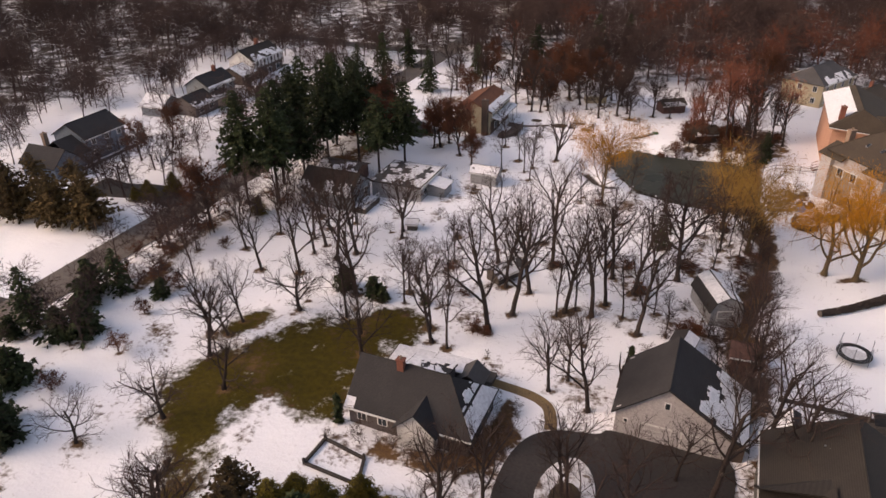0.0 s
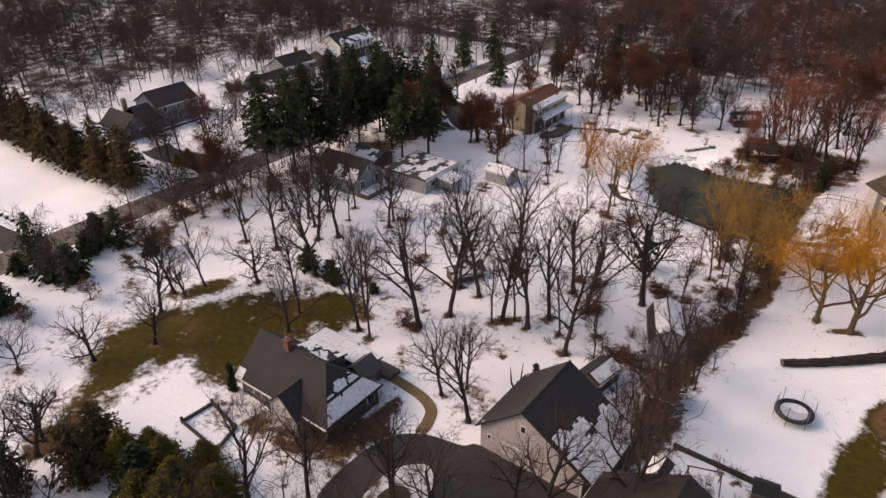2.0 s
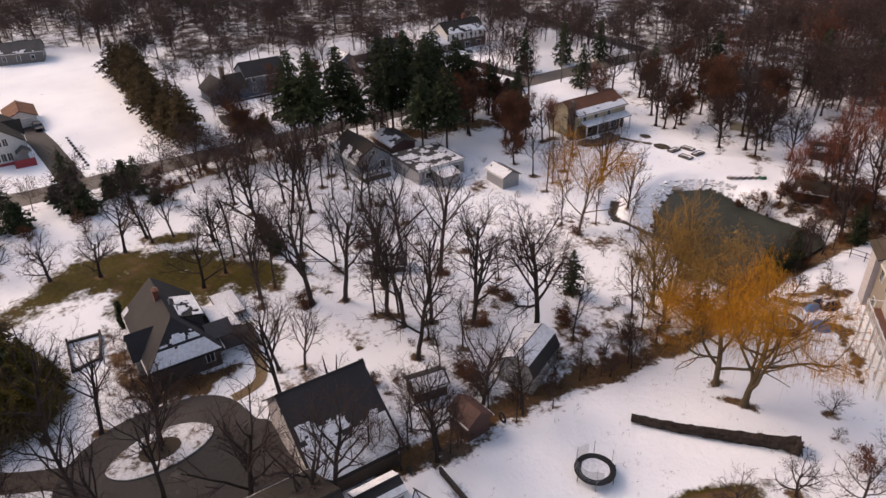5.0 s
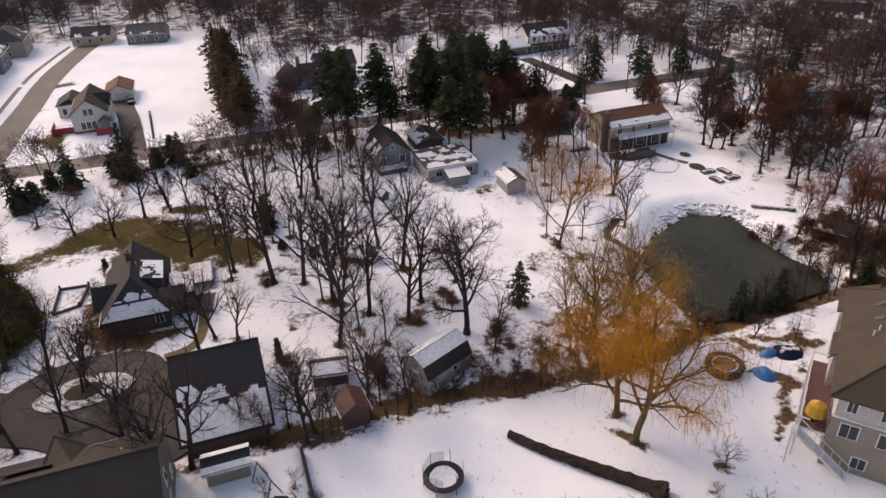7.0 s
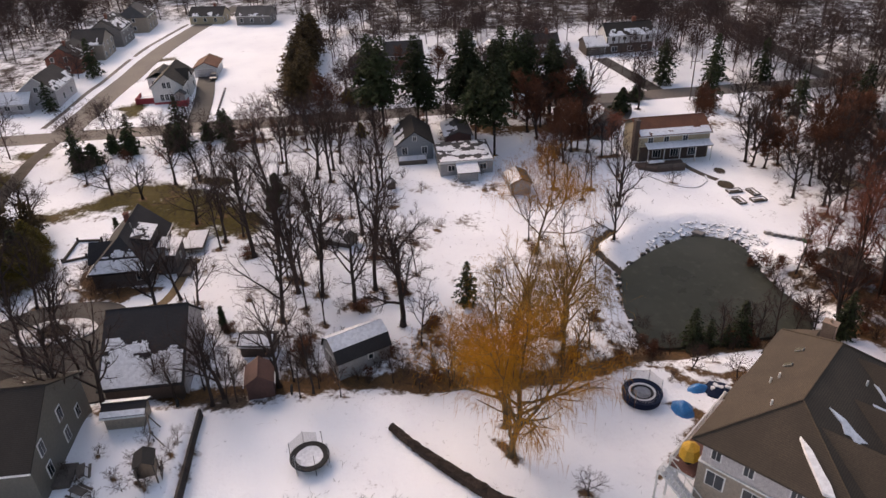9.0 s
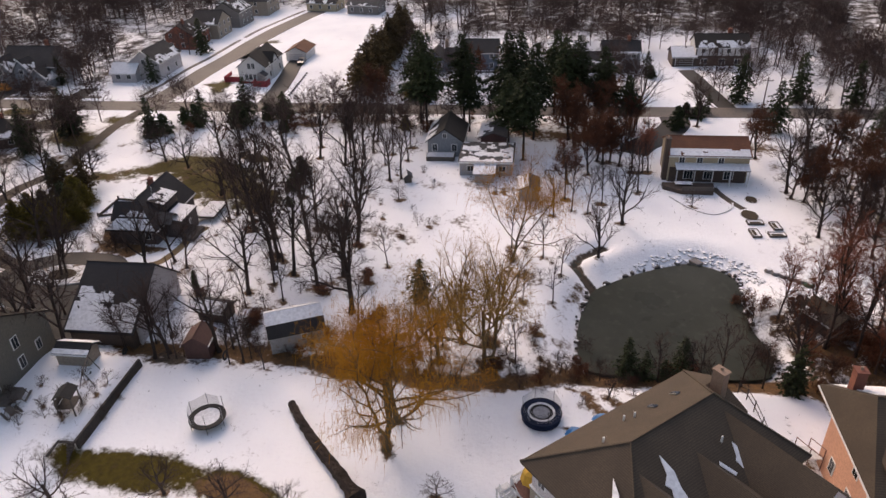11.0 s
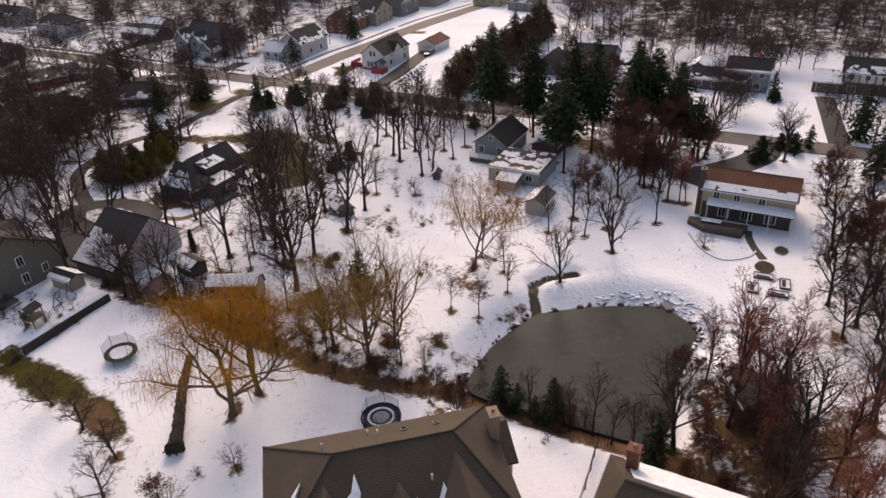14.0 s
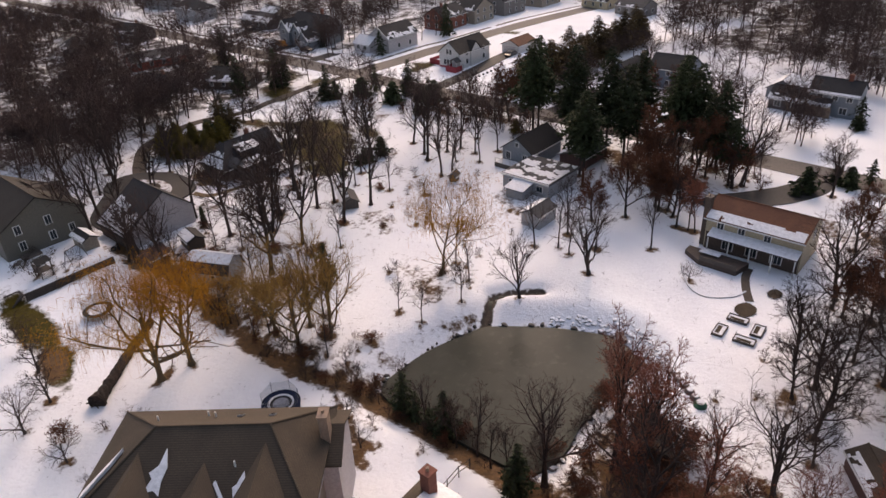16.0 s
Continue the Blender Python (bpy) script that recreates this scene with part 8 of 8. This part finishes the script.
for x, y, s in [(-3.9, 84.6, 0.62), (1.9, 92.4, 0.6), (-6.8, 90.2, 0.6), (-21.8, 67.9, 0.6), (-1.9, 67.7, 0.5), (3.6, 77.7, 0.7), (5.8, 87.2, 0.6), (-30.8, 81.0, 0.45), (-15.2, 109.8, 0.5), (-16.5, 86.6, 0.4), (0.8, 93.3, 0.55), (5.7, 107.5, 0.6), (3.0, 113.4, 0.55), (8.0, 96.8, 0.6), (-8.9, 89.5, 0.4), (2.3, 76.7, 0.5), (3.9, 77.6, 0.4), (-26.4, 75.0, 0.45), (-20.3, 67.6, 0.42), (4.8, 93.4, 0.4), (-20.0, 92.5, 0.3)]:
    plant(RUST[0], x, y, s, name="brush_pile", label="low heap of dark brown brush on the snow", category="brush pile", squash=2.1)
for x, y, s in [(-75.5, 62, 1.0), (-76, 66, 0.9), (-75, 70, 1.1), (-76.2, 74, 0.9), (-75.4, 78, 1.0), (-74.5, 83.5, 0.9), (-72.4, 61, 1.2), (-62.5, 39, 1.2), (-60.5, 47, 1.1), (-64, 55, 1.0)]:
    plant(RUST[int(s * 10) % 2], x, y, s, name="shrub", label="dark brown hedge shrub along the road", category="shrub", group="roadside brush")
for x, y, s in [(-69.6, 59.6, 0.8), (-69.1, 62.2, 0.9), (-69.4, 64.8, 0.8), (-71, 67.4, 0.9), (-72.6, 70.1, 0.8), (-72.4, 73, 0.9), (-72, 75.6, 0.8), (-71.8, 78, 0.8), (-71.4, 82, 0.7)]:
    plant(RUST[int(y) % 2], x, y, s, name="shrub", label="brown winter hedge shrub beside the road", category="shrub", group="roadside brush", squash=1.25)
for x, y, s in [(-67.3, 85.2, 0.62), (-88.7, 82.8, 0.6), (-86.7, 86.8, 0.65), (-90.5, 81.5, 0.5)]:
    plant(GREENS[int(y) % 2], x, y, s, name="shrub", label="rounded olive-yellow evergreen shrub by the road", category="shrub", group="evergreen bushes")
for x, y, s in [(-60.4, 31.1, 1.8), (-62.5, 32.8, 1.4), (-67.0, 38.3, 1.6), (-67.4, 48.3, 1.7), (-69.2, 46.6, 1.5), (-64.6, 59.0, 1.2), (-25.7, 32.9, 1.6), (-74.0, 56.0, 1.7), (-72.0, 53.0, 1.6)]:
    plant(YEWS[int(y) % 2], x, y, s, name="yew", label="broad dark evergreen beside the road", category="shrub", group="evergreen bushes")
plant(BROWNS[0], -72.8, 79.4, 1.15, label="tall forked oak with a rusty crown", group="oaks with brown leaves")
plant(RUST[0], 35.4, 100.0, 1.15, name="shrub", label="rounded rust-brown garden shrub", category="shrub")
for x, y, k, s in [(22.8, 63.0, 0, 0.7), (21.4, 64.6, 2, 0.8), (19.8, 65.2, 1, 0.6), (23.6, 61.6, 3, 0.55), (22.4, 57.6, 2, 0.6), (20.6, 55.6, 0, 0.6), (24.8, 59.4, 1, 0.6), (18.8, 58.2, 0, 0.6), (22.0, 60.2, 2, 0.7), (17.6, 62.6, 3, 0.55), (17.8, 65.5, 1, 0.6), (23.3, 63.7, 0, 0.65), (20.4, 61.8, 3, 0.5), (19.0, 67.2, 2, 0.6), (21.6, 66.8, 1, 0.55)]:
    plant(SHRUBS[k], x, y, s, name="shrub", label="tangled snowy brush on the terrace above the wall", category="shrub", group="terrace brush")
for x, y, k, s in [(-24.2, 155.2, 0, 0.9), (-28.0, 160.4, 1, 0.85), (-17.5, 157.0, 1, 0.8), (-25.5, 164.0, 0, 0.95), (-33.5, 166.5, 1, 0.9), (-20.8, 166.0, 0, 0.8)]:
    plant(ROUNDS[k], x, y, s, label="leafless tree with a rounded crown", group="trees beyond the pond")
for x, y, k, s in [(-22.0, 152.6, 0, 0.7), (-26.4, 157.4, 1, 0.6), (-15.2, 154.2, 2, 0.7), (-30.2, 156.0, 3, 0.6), (-12.4, 150.8, 0, 0.6), (-19.0, 163.2, 1, 0.8)]:
    plant(SHRUBS[k], x, y, s, name="shrub", label="thin brown brush beyond the pond", category="shrub", group="brush beyond the pond")
snag = thing("dead_tree", -3.2, 63.4, gz(-3.2, 63.4), 30, "broken grey dead tree with two bare stems", "tree")
part("trunk", Mesh().tube([(0, 0, -0.3), (0.1, 0, 1.6), (0.3, 0.1, 3.0)], [0.3, 0.22, 0.16], 8), BARK, snag)
for k, (dx, dy) in enumerate(((0.5, 0.2), (-0.5, -0.3))):
    part("limb", Mesh().tube([(0.1, 0, 1.6), (0.1 + dx, dy, 3.2), (0.1 + dx * 1.3, dy * 1.5, 5.4)], [0.15, 0.11, 0.03], 6), BARK, snag)


# ---- far woods: joined, for nobody could count them ----
def arrays(seed, height, cfg, rad):
    """A light tree: a trunk and limbs, and its twigs as slim blades."""
    r = random.Random(seed)
    tm, cm = Mesh(), Mesh()
    grow(tm, cm, Vector((0, 0, -0.3)), Vector((0, 0, 1)), height * 0.72, rad, 0, cfg, r)
    tm.add(cm.v, cm.f)
    tri = []
    for f in tm.f:
        tri.append(f[:3])
        if len(f) == 4:
            tri.append((f[0], f[2], f[3]))
    return np.array(tm.v), np.array(tri)


FARCFG = dict(segs=(3, 2, 1, 1), sides=(4, 3, 3, 3), least=0.046, levels=3, kids=(13, 7, 6), start=(0.3, 0.2, 0.15), angle=(52, 50, 50), ratio=(0.58, 0.55, 0.62), up=(0, 0.06, 0.04, 0.03), wob=0.22, thin=0.5)
FARK = [arrays(s, h, FARCFG, r) for s, h, r in ((101, 15, 0.2), (102, 14, 0.2), (103, 16, 0.2), (104, 12, 0.16))]


def woods(name, label, spots, material, scale=(0.75, 1.15)):
    r = np.random.RandomState(len(spots))
    vs, fs, n = [], [], 0
    for x, y in spots:
        v, f = FARK[r.randint(len(FARK))]
        a, s = r.uniform(0, 6.28), r.uniform(*scale)
        c, sn = math.cos(a), math.sin(a)
        w = np.stack([(v[:, 0] * c - v[:, 1] * sn) * s + x, (v[:, 0] * sn + v[:, 1] * c) * s + y, v[:, 2] * s], -1)
        vs.append(w)
        fs.append(f + n)
        n += len(v)
    V, Fc = np.concatenate(vs), np.concatenate(fs)
    me = bpy.data.meshes.new(name)
    me.vertices.add(len(V))
    me.vertices.foreach_set("co", V.ravel())
    me.loops.add(Fc.size)
    me.loops.foreach_set("vertex_index", Fc.ravel().astype(np.int32))
    me.polygons.add(len(Fc))
    me.polygons.foreach_set("loop_start", np.arange(0, Fc.size, 3, dtype=np.int32))
    me.update(calc_edges=True)
    me.materials.append(material)
    return tagged(new(name, me), label, "woods", kind="stuff")


def scatter(n, seed, x0, x1, y0, y1, keep):
    r = np.random.RandomState(seed)
    out = []
    while len(out) < n:
        x, y = r.uniform(x0, x1), r.uniform(y0, y1)
        if keep(x, y):
            out.append((x, y))
    return out


def clear_of_houses(x, y, m=9):
    return all(math.hypot(x - a, y - b) > m for a, b in HOMES + [f[1:3] for f in FAR])


woods("west_woods", "dense leafless woods beyond the houses", scatter(560, 1, -300, -128, 75, 300, lambda x, y: clear_of_houses(x, y, 13) and (x < -154 or y > 170) and seg_dist(x, y, WINDING) > 5), TWIG_FAR)
woods("field_woods", "leafless woods behind the snowy field", scatter(330, 2, -300, -180, -80, 75, lambda x, y: clear_of_houses(x, y, 8) and (x < -198 or y > 26 and x < -184 or y < -8) and seg_dist(x, y, SIDE) > 7), TWIG_FAR)
woods("north_woods", "leafless woods with reddish twigs north of the pond", scatter(500, 3, -110, 60, 180, 320, lambda x, y: clear_of_houses(x, y, 12) and seg_dist(x, y, WINDING) > 5), TWIG_FAR)
woods("red_woods", "russet leafless trees north of the pond", scatter(26, 4, -60, 40, 176, 250, lambda x, y: clear_of_houses(x, y, 11)), TWIG_RED)
woods("south_trees", "leafless garden trees between the bungalows", scatter(290, 5, -74, 8, -150, 20, lambda x, y: clear_of_houses(x, y, 11) and seg_dist(x, y, DRIVE) > 4), TWIG_FAR, (0.7, 1.05))
woods("lane_trees", "leafless trees beside the gravel lane", scatter(72, 15, -34, 12, -8, 31, lambda x, y: seg_dist(x, y, DRIVE) > 3.4 and not (x < -8 and y > 25)), TWIG_FAR, (0.6, 0.9))
woods("street_trees", "leafless trees round the houses across the road", scatter(300, 6, -200, -90, -190, 10, lambda x, y: clear_of_houses(x, y, 12)), TWIG_FAR, (0.6, 1.0))
woods("verge_trees", "leafless trees along the verge of the road", scatter(42, 8, -77, -64, 24, 135, lambda x, y: clear_of_houses(x, y, 10) and seg_dist(x, y, DRIVE) > 3), TWIG_FAR, (0.45, 0.85))
woods("garden_trees", "leafless trees round the houses by the pines", scatter(140, 7, -150, -88, 78, 200, lambda x, y: clear_of_houses(x, y, 11) and not (x > -112 and 137 < y < 152) and abs(x + 117) + abs(y - 98) > 20), TWIG_FAR, (0.55, 0.9))

# ---- dry weeds that stick out of the snow ----
rng = random.Random(404)
weeds = Mesh()
while len(weeds.f) < 6500:
    x, y = rng.uniform(-48, 40), rng.uniform(58, 168)
    if noise.noise(Vector((x * 0.11, y * 0.11, 3.0))) + 0.5 * noise.noise(Vector((x * 0.4, y * 0.4, 9.0))) < rng.uniform(-0.15, 0.5):
        continue
    if inside(np.float64(x), np.float64(y), POND) or seg_dist(np.float64(x), np.float64(y), POND + POND[:1]) < 0.4:
        continue
    z = gz(x, y)
    for k in range(rng.randint(2, 5)):
        p = Vector((x + rng.gauss(0, 0.12), y + rng.gauss(0, 0.12), z - 0.03))
        weeds.blade(p, p + Vector((rng.gauss(0, 0.16), rng.gauss(0, 0.16), rng.uniform(0.12, 0.42))), rng.uniform(0.010, 0.022), rng.uniform(0, 3.14))
tagged(part("dry_weeds", weeds, BRUSH), "dry brown weed stalks sticking out of the snow", "weeds", kind="stuff")

# ---- ground cover: leaves and bare earth gather round the trunks ----
for x, y, r in PLANTED:
    i0, i1 = np.searchsorted(gx, (x - 3 * r, x + 3 * r))
    j0, j1 = np.searchsorted(gy, (y - 3 * r, y + 3 * r))
    if i1 > i0 and j1 > j0:
        d = np.hypot(GX[j0:j1, i0:i1] - x, GY[j0:j1, i0:i1] - y)
        litter[j0:j1, i0:i1] = np.maximum(litter[j0:j1, i0:i1], 0.30 + 0.34 * np.exp(-(d / r) ** 2))
for key, values in (("grass", grass), ("litter", litter), ("mud", mud)):
    gm.attributes.new(key, "FLOAT", "POINT").data.foreach_set("value", values.ravel().astype(np.float32))
